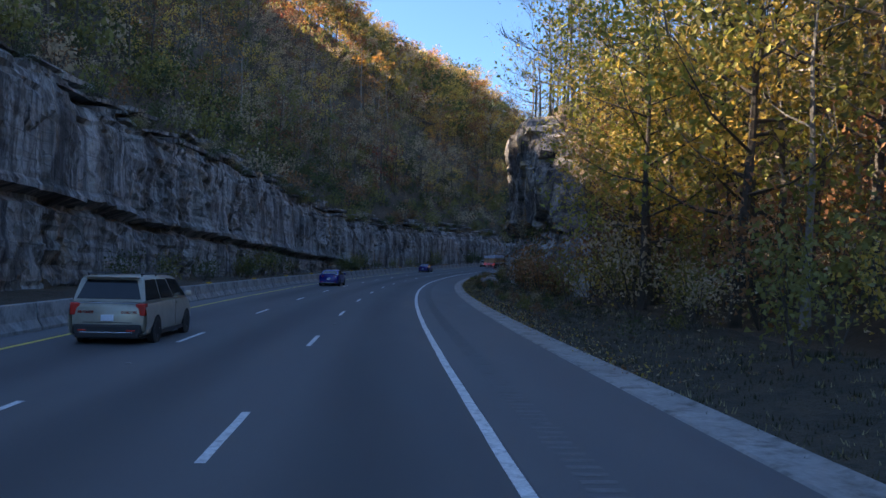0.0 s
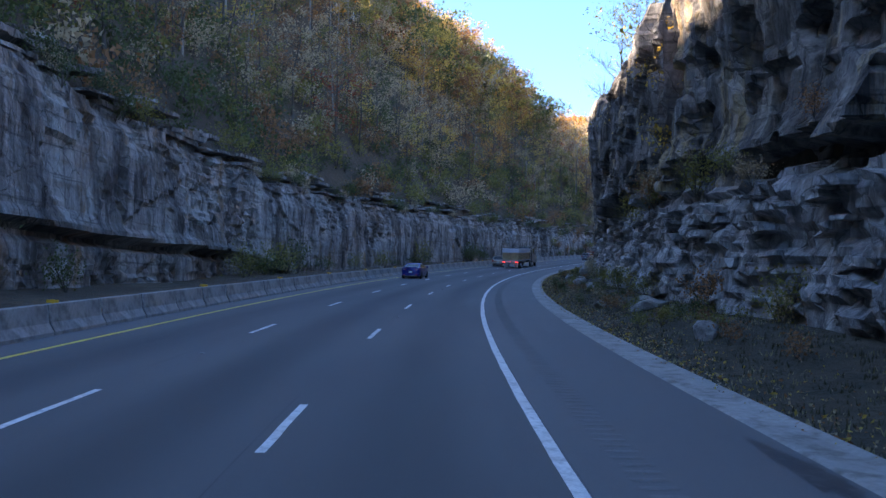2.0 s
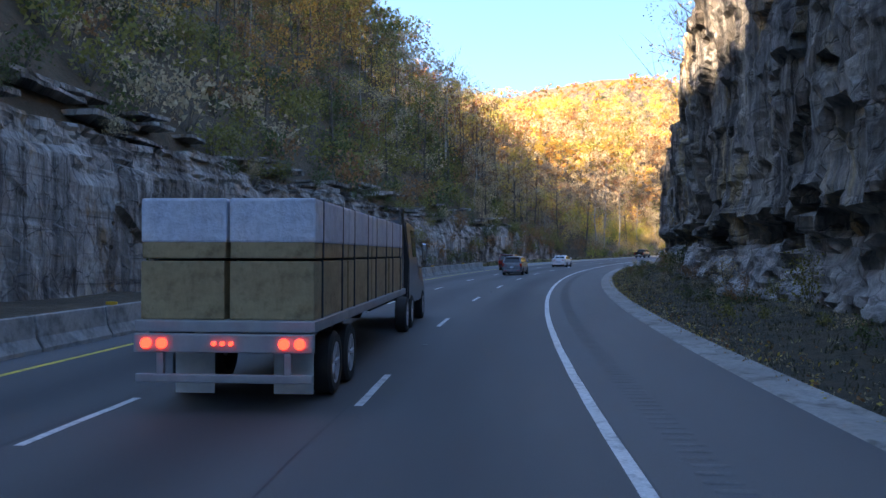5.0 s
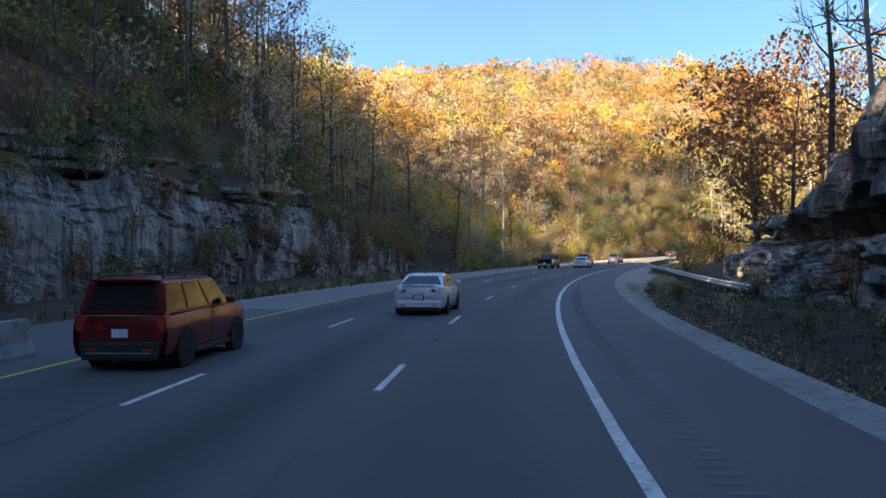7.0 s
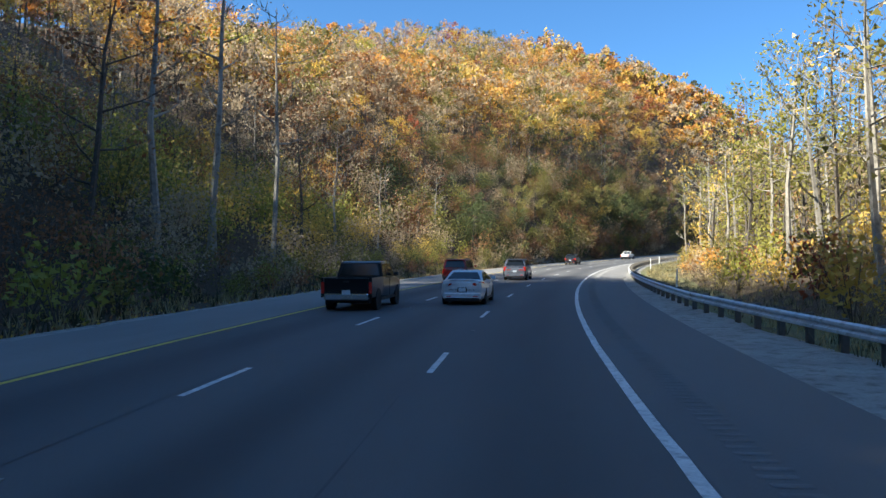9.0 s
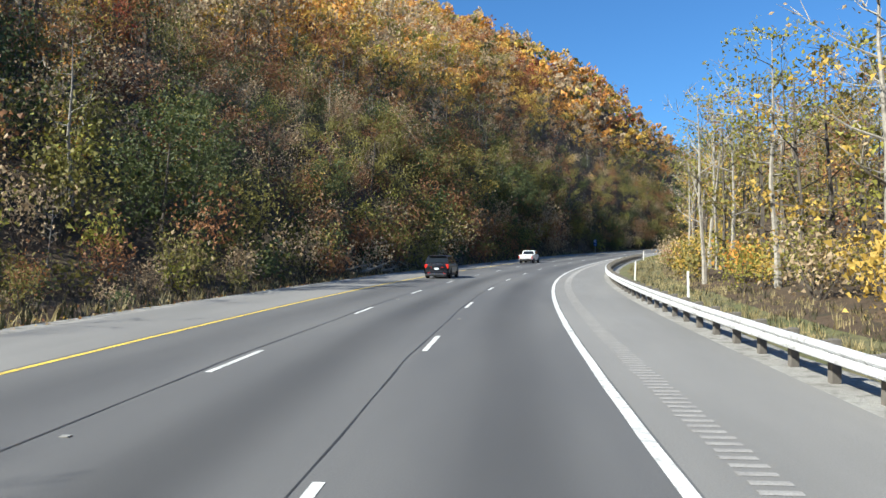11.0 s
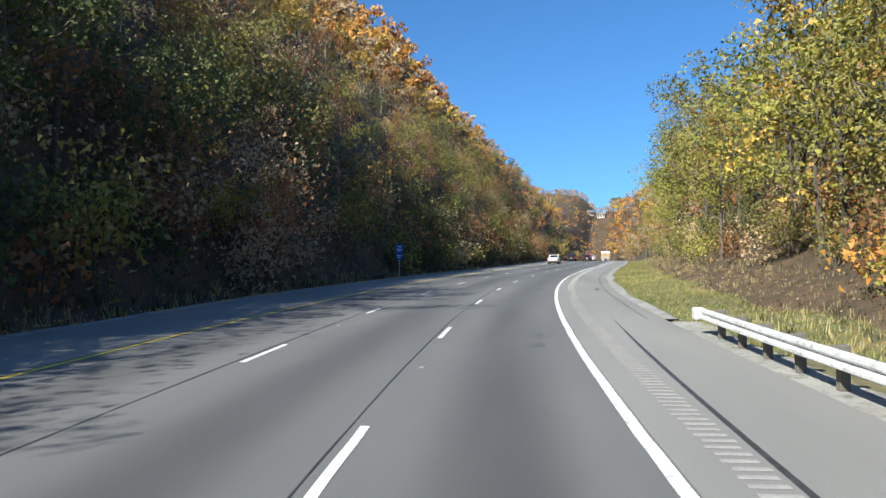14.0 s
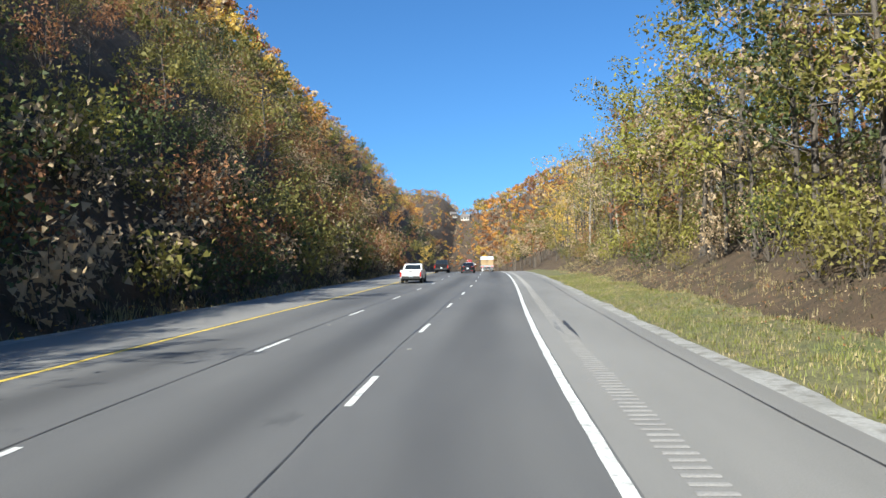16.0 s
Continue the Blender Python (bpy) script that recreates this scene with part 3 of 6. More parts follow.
def sealed_seam(name, s0, s1, d, w):
    s = np.arange(s0, s1, 0.7)
    c = d + 0.05 * fnoise(s / 9, s * 0, 9)
    ww = w * (0.6 + 0.5 * np.abs(vnoise(s / 2.3, s * 0 + 5, 3)))
    v = spot(s[:, None], np.stack([c - ww / 2, c + ww / 2], 1), 0.0042).reshape(-1, 3)
    share(name, quad_mesh(name, v, grid_quads(len(s), 2)[:, ::-1], M_TAR), ROAD, label="dark tar-sealed joint")


def stain(s, d, long, wide, seed, mat, name="wet_patch", label="dark damp patch on the asphalt"):
    """A flat blot with a ragged rim."""
    rng = np.random.default_rng(seed)
    n = 40
    a = np.arange(n) * 2 * np.pi / n
    r = 1 + 0.35 * np.sin(a * 3 + seed) * rng.uniform(0.3, 1) + 0.16 * rng.normal(size=n)
    rim = spot(s + long / 2 * r * np.sin(a), d + wide / 2 * r * np.cos(a), 0.0048)
    inner = spot(s + long / 5 * r * np.sin(a), d + wide / 5 * r * np.cos(a), 0.0048)
    k = np.arange(n)
    q = np.stack([k, n + k, n + (k + 1) % n, (k + 1) % n], 1)
    fill = np.stack([n + k[:n // 2 - 1], n + (n - 1 - k[:n // 2 - 1]), n + (n - 2 - k[:n // 2 - 1]), n + k[:n // 2 - 1] + 1], 1)
    share(name, quad_mesh(name, np.concatenate([rim, inner]), np.concatenate([q, fill])[:, ::-1], mat), ROAD, label=label)


for i, (s_, d_, l_, w_) in enumerate(((64.6, 2.55, 1.1, 0.95), (66.4, 2.2, 0.9, 0.35), (163.7, 2.0, 0.9, 0.3), (100.5, 2.1, 0.8, 0.4), (44.0, 2.5, 2.0, 0.5), (83.0, 2.7, 2.4, 0.4), (121.0, 2.8, 3.0, 0.3), (142.0, 2.3, 1.0, 0.4), (205.0, 2.7, 2.2, 0.4), (258.0, 2.75, 2.6, 0.35))):
    stain(s_, d_, l_, w_, 60 + i, M_DAMP)
for i, (s_, d_, l_, w_) in enumerate(((617.6, 0.75, 4.2, 0.16), (617.4, 1.1, 5.0, 0.15), (520.0, -4.6, 1.6, 0.5), (566.0, 2.3, 1.4, 0.2), (590.0, 1.9, 0.9, 0.3))):
    stain(s_, d_, l_, w_, 80 + i, M_DAMP, "rubber_mark", "faint dark rubber mark on the asphalt")
_s = np.arange(512.6, 546.0, 0.8)
_w = 0.045 * np.minimum(1, (_s - 512.4) / 6) * np.minimum(1, (546.4 - _s) / 10)
_d = 0.62 + 1.15 * ((_s - 512) / 38) ** 0.8
share("skid_mark", quad_mesh("skid_mark", spot(_s[:, None], np.stack([_d - _w, _d + _w], 1), 0.0048).reshape(-1, 3), grid_quads(len(_s), 2)[:, ::-1], M_DAMP), ROAD, label="curved dark skid mark on the shoulder")
sealed_seam("sealed_joint", 60, 900, -3.56, 0.035)
sealed_seam("sealed_joint", 90, 900, -7.03, 0.05)
sealed_seam("sealed_joint", 545, 900, 2.75, 0.05)


def rumble(name, s0, s1, mat):
    s = np.arange(s0, s1, 0.31)
    n = len(s)
    j = 0.03 * vnoise(s * 5.7, s * 0, 2)
    prof = np.array([-0.075, -0.03, 0.03, 0.075])
    hh = np.array([0.004, 0.011, 0.011, 0.004])
    sg = s[:, None, None] + prof[None, :, None]
    dg = np.stack([0.62 + j, 1.02 + j], 1)[:, None, :]
    v = spot(np.broadcast_to(sg, (n, 4, 2)), np.broadcast_to(dg, (n, 4, 2)), hh[None, :, None]).reshape(-1, 3)
    base = (np.arange(n) * 8)[:, None]
    q = np.concatenate([base + np.array([[2 * k, 2 * k + 1, 2 * k + 3, 2 * k + 2]]) for k in range(3)])
    tagged(new(name, quad_mesh(name, v, q, mat)), "row of milled rumble strips in the shoulder", "rumble strip", kind="stuff")


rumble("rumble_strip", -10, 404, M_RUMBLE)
rumble("rumble_strip", 404, 760, M_RUMBLE_SUNLIT)

# ---------------------------------------------------------------- rock faces
def block_grid(rng, w, h, cell, jag):
    """Front of one broken block, w by h, as a grid of (along, up, out) with straight-edged facets."""
    nx, nz = max(2, int(round(w / cell)) + 1), max(2, int(round(h / cell)) + 1)
    a, b = np.meshgrid(np.linspace(0, w, nx), np.linspace(0, h, nz), indexing="ij")
    out = rng.normal(0, jag, a.shape)
    ja, jb = rng.uniform(-0.28, 0.28, a.shape) * w / (nx - 1), rng.uniform(-0.28, 0.28, a.shape) * h / (nz - 1)
    rim_a, rim_b = (a <= 0) | (a >= w), (b <= 0) | (b >= h)
    a = a + np.where(rim_a, 0.25 * ja, ja)
    b = b + np.where(rim_b, 0.3 * jb, jb)
    a, b = a + rng.normal(0, 0.07) * b * (h < 2.2 * w), b + rng.normal(0, 0.05) * a
    out = out - np.where(rim_a, rng.uniform(0.1, 1.1, a.shape) * jag, 0) - np.where(rim_b, rng.uniform(0.0, 0.8, a.shape) * jag, 0)
    return a, b, out


def facets(x, y, seed, tilt=0.8):
    """Flat-faced broken relief: every cell of an uneven mosaic has its own level and slant, about -1 to 1."""
    x, y = np.broadcast_arrays(np.asarray(x, float), np.asarray(y, float))
    xi, yi = np.floor(x), np.floor(y)
    best, out = np.full(x.shape, 9.0), np.zeros(x.shape)

    def r(i, j, k):
        n = np.sin(i * 127.1 + j * 311.7 + (seed * 7 + k) * 74.7) * 43758.5453
        return n - np.floor(n)
    for di in (-1, 0, 1):
        for dj in (-1, 0, 1):
            i, j = xi + di, yi + dj
            dx, dy = x - i - 0.1 - 0.8 * r(i, j, 0), y - j - 0.1 - 0.8 * r(i, j, 1)
            near = dx * dx + dy * dy
            val = 2 * r(i, j, 2) - 1 + tilt * (2 * r(i, j, 3) - 1) * dx + tilt * (2 * r(i, j, 4) - 1) * dy
            out = np.where(near < best, val, out)
            best = np.minimum(near, best)
    return out


def rock_face(name, s0, s1, face, side, top, dip, shape, mat, label, seed, cell, rows, foot=None):
    """A quarried face as one broken sheet. shape(s, z, top): how far the rock stands out at s along, z up.
    foot(s): height up to which the second material, thin-bedded stone, reaches."""
    s = np.arange(s0, s1 + cell / 2, cell)
    t = top(s) + 0.5 * vnoise(s / 4.5, 0 * s, seed + 13)
    f = np.linspace(0, 1, rows)
    z = f[None, :] * (t[:, None] + 0.7) - 0.7
    sg = np.broadcast_to(s[:, None], z.shape) + 0.25 * cell * vnoise(s[:, None] * 3.1, z * 2.7, seed + 1)
    out = shape(sg, z, t[:, None])
    out = np.where(f[None, :] == 1, -3.4, out)
    v = spot(sg, face - side * out, z).reshape(-1, 3)
    q = grid_quads(len(s), rows)
    uv = np.stack([(sg + 0.35 * out).ravel(), (z + dip(sg)).ravel()], 1)
    mid = ((z[:-1, :-1] + z[1:, 1:]) / 2 < (foot(s)[:-1, None] if foot else -9)).ravel()
    me = quad_mesh(name, v, q if side > 0 else q[:, ::-1], mat, index=mid.astype(int), uv=uv)
    return tagged(new(name, me), label, "rock face", kind="structure")


def slabs(wall, rows, face, side, dip, mat, seed, back=1.6):
    """Loose-edged blocks standing out of a rock face. rows: s, z, length, thickness, how far out."""
    rng = np.random.default_rng(seed)
    for ps, pz, pw, ph, po in rows:
        a, b, f = block_grid(rng, pw, ph, 0.45, 0.07)
        f = f + po + rng.normal(0, 0.12) * (a / pw - 0.5)
        nx, nz = a.shape
        front = np.stack([a.ravel() + ps, b.ravel() + pz + 0.12 * rng.normal() * a.ravel() / pw, f.ravel()], 1)
        rim = [(i, 0) for i in range(nx)] + [(nx - 1, j) for j in range(1, nz)] + [(i, nz - 1) for i in range(nx - 2, -1, -1)] + [(0, j) for j in range(nz - 2, 0, -1)]
        ri = np.array([i * nz + j for i, j in rim])
        rear = front[ri].copy()
        rear[:, 2] = po - back
        pts = np.concatenate([front, rear])
        k, m = np.arange(len(ri)), len(ri)
        q = np.concatenate([grid_quads(nx, nz), np.stack([ri, len(front) + k, len(front) + (k + 1) % m, ri[(k + 1) % m]], 1)])
        uv = np.stack([pts[:, 0] + pts[:, 2], pts[:, 1] + dip(pts[:, 0])], 1)
        share("rock_slab", quad_mesh("rock_slab", spot(pts[:, 0], face - side * pts[:, 2], pts[:, 1]), q if side > 0 else q[:, ::-1], mat, uv=uv), wall)


UNDERCUT = lambda s: np.interp(s, [-60, 47, 68, 90, 113, 129, 145, 160], [7.0, 5.4, 4.9, 4.0, 3.0, 2.0, 1.5, -1.5])
NOTCH = lambda s: np.interp(s, [47, 75, 113, 135, 155, 175, 200, 300], [4.4, 4.7, 5.7, 5.5, 4.2, 3.1, 2.8, 2.4])


def shape_left(s, z, t):
    pocket = sstep(fnoise(s / 9, z / 8, 41), 0.12, 0.35)
    out = 0.35 * fnoise(s / 19, z / 11, 42, 2) + 0.26 * facets(s / 2.9, z / 5.0, 43, 0.5) + 0.12 * facets(s / 1.1, z / 2.6, 44) + 0.035 * facets(s / 0.5, z / 0.7, 45)
    out = out + pocket * (-0.5 + 0.3 * facets(s / 1.3, z / 0.8, 46) + 0.10 * facets(s / 0.6, z / 0.5, 47))
    # thin beds under the crest, stepping back
    k = sstep(z, t - 2.8 + 0.8 * vnoise(s / 9, 0 * s, 48), t - 1.7)
    out = out + k * (0.28 * facets(s / 2.2, z / 0.5, 49, 0.3) - 0.35 * (z - t + 2.8))
    u = z - UNDERCUT(s) - 0.2 * vnoise(s / 5, 0 * s, 50)
    low = sstep(u, 0.02, -0.02)
    out = out + low * (-0.35 + 0.12 * facets(s / 2.6, z / 0.55, 51, 0.3))
    out = out - (1.05 + 0.4 * vnoise(s / 3, z, 52)) * sstep(u, -0.05, 0.05) * sstep(u, 0.75, 0.55) + 0.35 * sstep(u, 0.6, 0.75) * sstep(u, 1.5, 1.1)
    return out


def shape_right(s, z, t):
    u = z - NOTCH(s) - 0.35 * facets(s / 2.4, 0 * s, 60)
    low = sstep(u, 0.05, -0.05)
    big = 0.75 * fnoise(s / 15, z / 9, 61, 2) + 0.42 * facets(s / 3.8, z / 5.0, 62) + 0.22 * facets(s / 1.6, z / 2.0, 63) + 0.08 * facets(s / 0.7, z / 0.8, 64)
    hole = facets(s / 4.5, z / 3.2, 65, 0.4)
    big = big - 1.0 * sstep(hole, 0.86, 0.9) - 0.45 * sstep(facets(s / 2.1, z / 1.3, 66, 0.3), 0.9, 0.93)
    big = big + 0.35 * sstep(u, 2.2, 0.9)
    beds = 0.3 * fnoise(s / 8, z / 3, 67, 2) + 0.27 * facets(s / 1.9, z / 0.42, 68, 0.3) + 0.11 * facets(s / 0.7, z / 0.3, 69, 0.4) + 0.12 * (2.5 - z)
    cave = (1.5 + 0.9 * vnoise(s / 4.5, 0 * s, 70)) * sstep(u, -0.08, 0.08) * sstep(u, 1.15 + 0.5 * vnoise(s / 3, 0 * s, 71), 0.75)
    out = np.where(low > 0.5, beds, big) - cave
    return out - 0.5 * np.maximum(0, z - t + 1.8)


DIP_L = lambda s: np.interp(s, [-60, 62, 130, 200, 270, 360], [-2.0, -1.0, 2.0, 3.2, 5.2, 6.5])
DIP_R = lambda s: np.interp(s, [0, 70, 100, 150, 175, 240, 310], [-2.0, -1.0, -0.6, 0.3, 0.8, 1.0, 1.5])
FACE_L = rock_face("rock_face_left", -60, 358, L_FACE, -1, left_top, DIP_L, shape_left, [M_ROCK_L], "grey sandstone cutting with dark hanging streaks and broken ledges", 21, 0.34, 46)
FACE_R = rock_face("rock_face_right", 47, 308, R_FACE, 1, right_top, DIP_R, shape_right, [M_ROCK_R, M_ROCK_BEDS], "steep dark rock wall with an undercut foot and ochre stains", 33, 0.26, 76, NOTCH)

# ---------------------------------------------------------------- trees
def tube_quads(pts, radii, n=5):
    """A tapered tube through points, as arrays."""
    pts = np.asarray(pts, float)
    vs = []
    for i, p in enumerate(pts):
        a = pts[min(i + 1, len(pts) - 1)] - pts[max(i - 1, 0)]
        a = a / (np.linalg.norm(a) + 1e-9)
        u = np.cross(a, [0.3, 0.9, 0.1] if abs(a[2]) > 0.6 else [0, 0, 1])
        u = u / (np.linalg.norm(u) + 1e-9)
        w = np.cross(a, u)
        ang = np.arange(n) * 2 * np.pi / n
        vs.append(p + radii[i] * (np.cos(ang)[:, None] * u + np.sin(ang)[:, None] * w))
    q = [[i * n + j, i * n + (j + 1) % n, (i + 1) * n + (j + 1) % n, (i + 1) * n + j] for i in range(len(pts) - 1) for j in range(n)]
    return np.concatenate(vs), np.array(q, int)


def merge(parts):
    vs, qs, ms, o = [], [], [], 0
    for v, q, m in parts:
        vs.append(v)
        q = q if q.shape[1] == 4 else np.concatenate([q, np.full((len(q), 1), -10 ** 9)], 1)
        qs.append(np.maximum(q + o, -1))
        ms.append(np.full(len(q), m))
        o += len(v)
    return np.concatenate(vs), np.concatenate(qs), np.concatenate(ms)


def leaf_quads(rng, centres, size):
    """Folded rhombic leaf sprays of uneven size, at all slants."""
    n = len(centres)
    a = rng.normal(size=(n, 3))
    a /= np.linalg.norm(a, axis=1)[:, None]
    b = np.cross(a, rng.normal(size=(n, 3)))
    b /= np.linalg.norm(b, axis=1)[:, None]
    c = np.cross(a, b)
    r = size * rng.uniform(0.55, 1.35, n)[:, None]
    v = np.stack([centres + a * r, centres + b * r * 0.55 + c * r * 0.18, centres - a * r * 0.9, centres - b * r * 0.55 + c * r * 0.18], 1).reshape(-1, 3)
    return v, np.arange(4 * n).reshape(-1, 4)


def leaf_tris(rng, centres, size):
    """Single pointed leaf sprays for the massed woods."""
    n = len(centres)
    a = rng.normal(size=(n, 3))
    a /= np.linalg.norm(a, axis=1)[:, None]
    b = np.cross(a, rng.normal(size=(n, 3)))
    b /= np.linalg.norm(b, axis=1)[:, None]
    r = size * rng.uniform(0.55, 1.35, n)[:, None]
    k = rng.uniform(0.4, 0.9, n)[:, None]
    v = np.stack([centres + a * r, centres - a * r * 0.6 + b * r * k, centres - a * r * 0.5 - b * r * (1.3 - k)], 1).reshape(-1, 3)
    return v, np.arange(3 * n).reshape(-1, 3)


def tree_parts(rng, tall, spread, leaves, size, limbs, bark, leaf, low=0.3, twigs=0, sides=5, leaves_as=leaf_quads, core=0.0, clump=0.48):
    """Wood and crown of a tree of that height at the origin, as two lists of (verts, quads, material)."""
    wood, crown = [], []
    lean = rng.normal(0, 0.035, 2) * tall
    r0 = 0.0095 * tall + 0.035
    zs = np.array([-0.4, 0.12 * tall, 0.4 * tall, 0.7 * tall, 0.97 * tall])
    axis = np.stack([lean[0] * np.abs(zs / tall) ** 1.5, lean[1] * np.abs(zs / tall) ** 1.5, zs], 1)
    axis[2:4, :2] += rng.normal(0, 0.012 * tall, (2, 2))
    wood.append((*tube_quads(axis, [r0 * 1.5, r0, r0 * 0.75, r0 * 0.45, r0 * 0.1], sides), bark))
    tips = []
    for i in range(limbs):
        f = low + (0.98 - low) * ((i + rng.uniform(0, 0.8)) / limbs)
        z = f * tall
        base = np.array([np.interp(z, zs, axis[:, 0]), np.interp(z, zs, axis[:, 1]), z])
        ang = i * 2.4 + rng.uniform(-0.5, 0.5)
        reach = spread * (0.45 + 0.75 * np.sin(np.pi * min(0.98, (f - low) / (1.02 - low) * 0.8 + 0.12))) * rng.uniform(0.6, 1.1)
        out = np.array([np.cos(ang), np.sin(ang), 0])
        tip = base + out * reach + np.array([0, 0, reach * rng.uniform(0.25, 0.8)])
        midp = base + (tip - base) * 0.5 + np.array([0, 0, -0.08 * reach])
        rl = r0 * 0.42 * (1.1 - f)
        wood.append((*tube_quads([base, midp, tip], [rl + 0.02, rl * 0.6 + 0.012, 0.012], 4 if sides > 4 else 3), bark))
        tips += [(tip, reach), (midp + (tip - midp) * 0.3, reach * 0.7)]
        for _ in range(twigs):
            p = base + (tip - base) * rng.uniform(0.35, 1.0)
            e = p + (out * rng.uniform(0.1, 0.5) + rng.normal(0, 0.35, 3) + np.array([0, 0, 0.55])) * reach * rng.uniform(0.3, 0.6)
            w = 0.012 + 0.0012 * tall
            side = np.cross(e - p, rng.normal(size=3))
            side = side / (np.linalg.norm(side) + 1e-9) * w
            wood.append((np.array([p - side, p + side, e + side * 0.2, e - side * 0.2]), np.array([[0, 1, 2, 3]]), TWIG_I if bark == BARK_I else bark))
    tips.append((axis[-1], spread * 0.5))
    if leaves:
        w = np.array([t[1] for t in tips]) ** 1.3
        pick = rng.choice(len(tips), leaves, p=w / w.sum())
        c = np.array([t[0] for t in tips])[pick]
        rad = np.array([max(t[1], 0.5) for t in tips])[pick] * clump
        g = rng.normal(size=(leaves, 3))
        g /= np.linalg.norm(g, axis=1)[:, None]
        c = c + g * (rad * rng.uniform(0.25, 1.0, leaves) ** 0.5)[:, None] * np.array([1, 1, 0.75])
        crown.append((*leaves_as(rng, c, size), leaf))
        if core:
            # shaded inner foliage
            n = max(6, leaves // 7)
            pick = rng.choice(len(tips), n, p=w / w.sum())
            c = np.array([t[0] for t in tips])[pick]
            c = np.concatenate([c[:, :2] * 0.72, c[:, 2:]], 1) + rng.normal(size=(n, 3)) * np.array([0.14, 0.14, 0.10]) * spread
            crown.append((*leaves_as(rng, c, size * core), leaf))
    return wood, crown


def tree_array(seed, leaf_slot=0, **k):
    rng = np.random.default_rng(seed)
    w, c = tree_parts(rng, leaf=leaf_slot, leaves_as=leaf_tris, **k)
    return merge(w + c)


# templates for the woods: leaf material is set when they are planted (slot -1)
VFAR_T = [tree_array(50 + i, tall=16, spread=4.8, leaves=110, size=0.8, limbs=3, core=1.5, bark=BARK_I, leaf_slot=-1, low=0.35, sides=3) for i in range(4)]
FAR_T = [tree_array(100 + i, tall=16, spread=4.6, leaves=520, size=0.31, limbs=9, core=1.8, clump=0.42, bark=BARK_I, leaf_slot=-1, low=0.3, sides=3) for i in range(6)]
MID_T = [tree_array(200 + i, tall=16, spread=4.2, leaves=980, size=0.19, limbs=11, core=1.6, clump=0.42, bark=BARK_I, leaf_slot=-1, low=0.10, twigs=2, sides=4) for i in range(6)]
BARE_T = [tree_array(300 + i, tall=17, spread=3.4, leaves=60, size=0.16, limbs=11, bark=(PALE_I if i % 2 else BARK_I), leaf_slot=-1, low=0.35, twigs=7, sides=4) for i in range(5)]
SPARSE_T = [tree_array(400 + i, tall=15, spread=3.8, leaves=560, size=0.17, limbs=11, core=1.6, clump=0.42, bark=BARK_I, leaf_slot=-1, low=0.12, twigs=4, sides=4) for i in range(5)]


def shrub_array(seed, leaves, size, spread=1.6, tall=2.6):
    rng = np.random.default_rng(seed)
    parts, c = [], []
    for i in range(7):
        a = rng.uniform(0, 6.28)
        tip = np.array([np.cos(a) * spread * rng.uniform(0.2, 0.9), np.sin(a) * spread * rng.uniform(0.2, 0.9), tall * rng.uniform(0.45, 1.0)])
        parts.append((*tube_quads([[0, 0, -0.2], tip], [0.035, 0.01], 3), BARK_I))
        g = rng.normal(size=(leaves // 7, 3))
        c.append(tip * rng.uniform(0.55, 1.0, (leaves // 7, 1)) + g * spread * 0.3)
    c = np.concatenate(c)
    c[:, 2] = np.abs(c[:, 2])
    parts.append((*leaf_tris(rng, c, size), -1))
    return merge(parts)


BUSH_T = [shrub_array(580 + i, 560, 0.135, 2.4, 4.6) for i in range(4)]
SHRUB_T = [shrub_array(500 + i, 200, 0.165) for i in range(4)]
SHRUB_NEAR_T = [shrub_array(540 + i, 520, 0.11) for i in range(4)]


def plant(name, label, spots, seed):
    """One mass of woods. spots: rows of (template, x, y, z, scale, stretch, leaf slot)."""
    rng = np.random.default_rng(seed)
    vs, qs, ms, o = [], [], [], 0
    for (v, q, m), x, y, z, sc, st, leaf in spots:
        a = rng.uniform(0, 6.28)
        ca, sa = np.cos(a) * sc, np.sin(a) * sc
        w = np.stack([v[:, 0] * ca - v[:, 1] * sa + x, v[:, 0] * sa + v[:, 1] * ca + y, v[:, 2] * sc * st + z], 1)
        vs.append(w)
        qs.append(np.where(q < 0, -1, q + o))
        ms.append(np.where(m < 0, leaf, m))
        o += len(v)
    if vs:
        me = quad_mesh(name, np.concatenate(vs), np.concatenate(qs), WOODS, index=np.concatenate(ms))
        tagged(new(name, me), label, "woods", kind="stuff")


def scatter(rng, s0, s1, d0, d1, spacing):
    """Jittered places over a stretch of the plan; the spacing is taken on the ground."""
    out = []
    d = d0
    while (d < d1) if d1 > d0 else (d > d1):
        f = 1 - d * 0.0024
        s = s0 + rng.uniform(0, spacing)
        while s < s1:
            out.append((s + rng.normal(0, 0.3 * spacing), d + rng.uniform(-0.45, 0.45) * spacing))
            s += spacing * rng.uniform(0.75, 1.3) / max(0.4, f)
        d += spacing * 0.85 * (1 if d1 > d0 else -1)
    return out


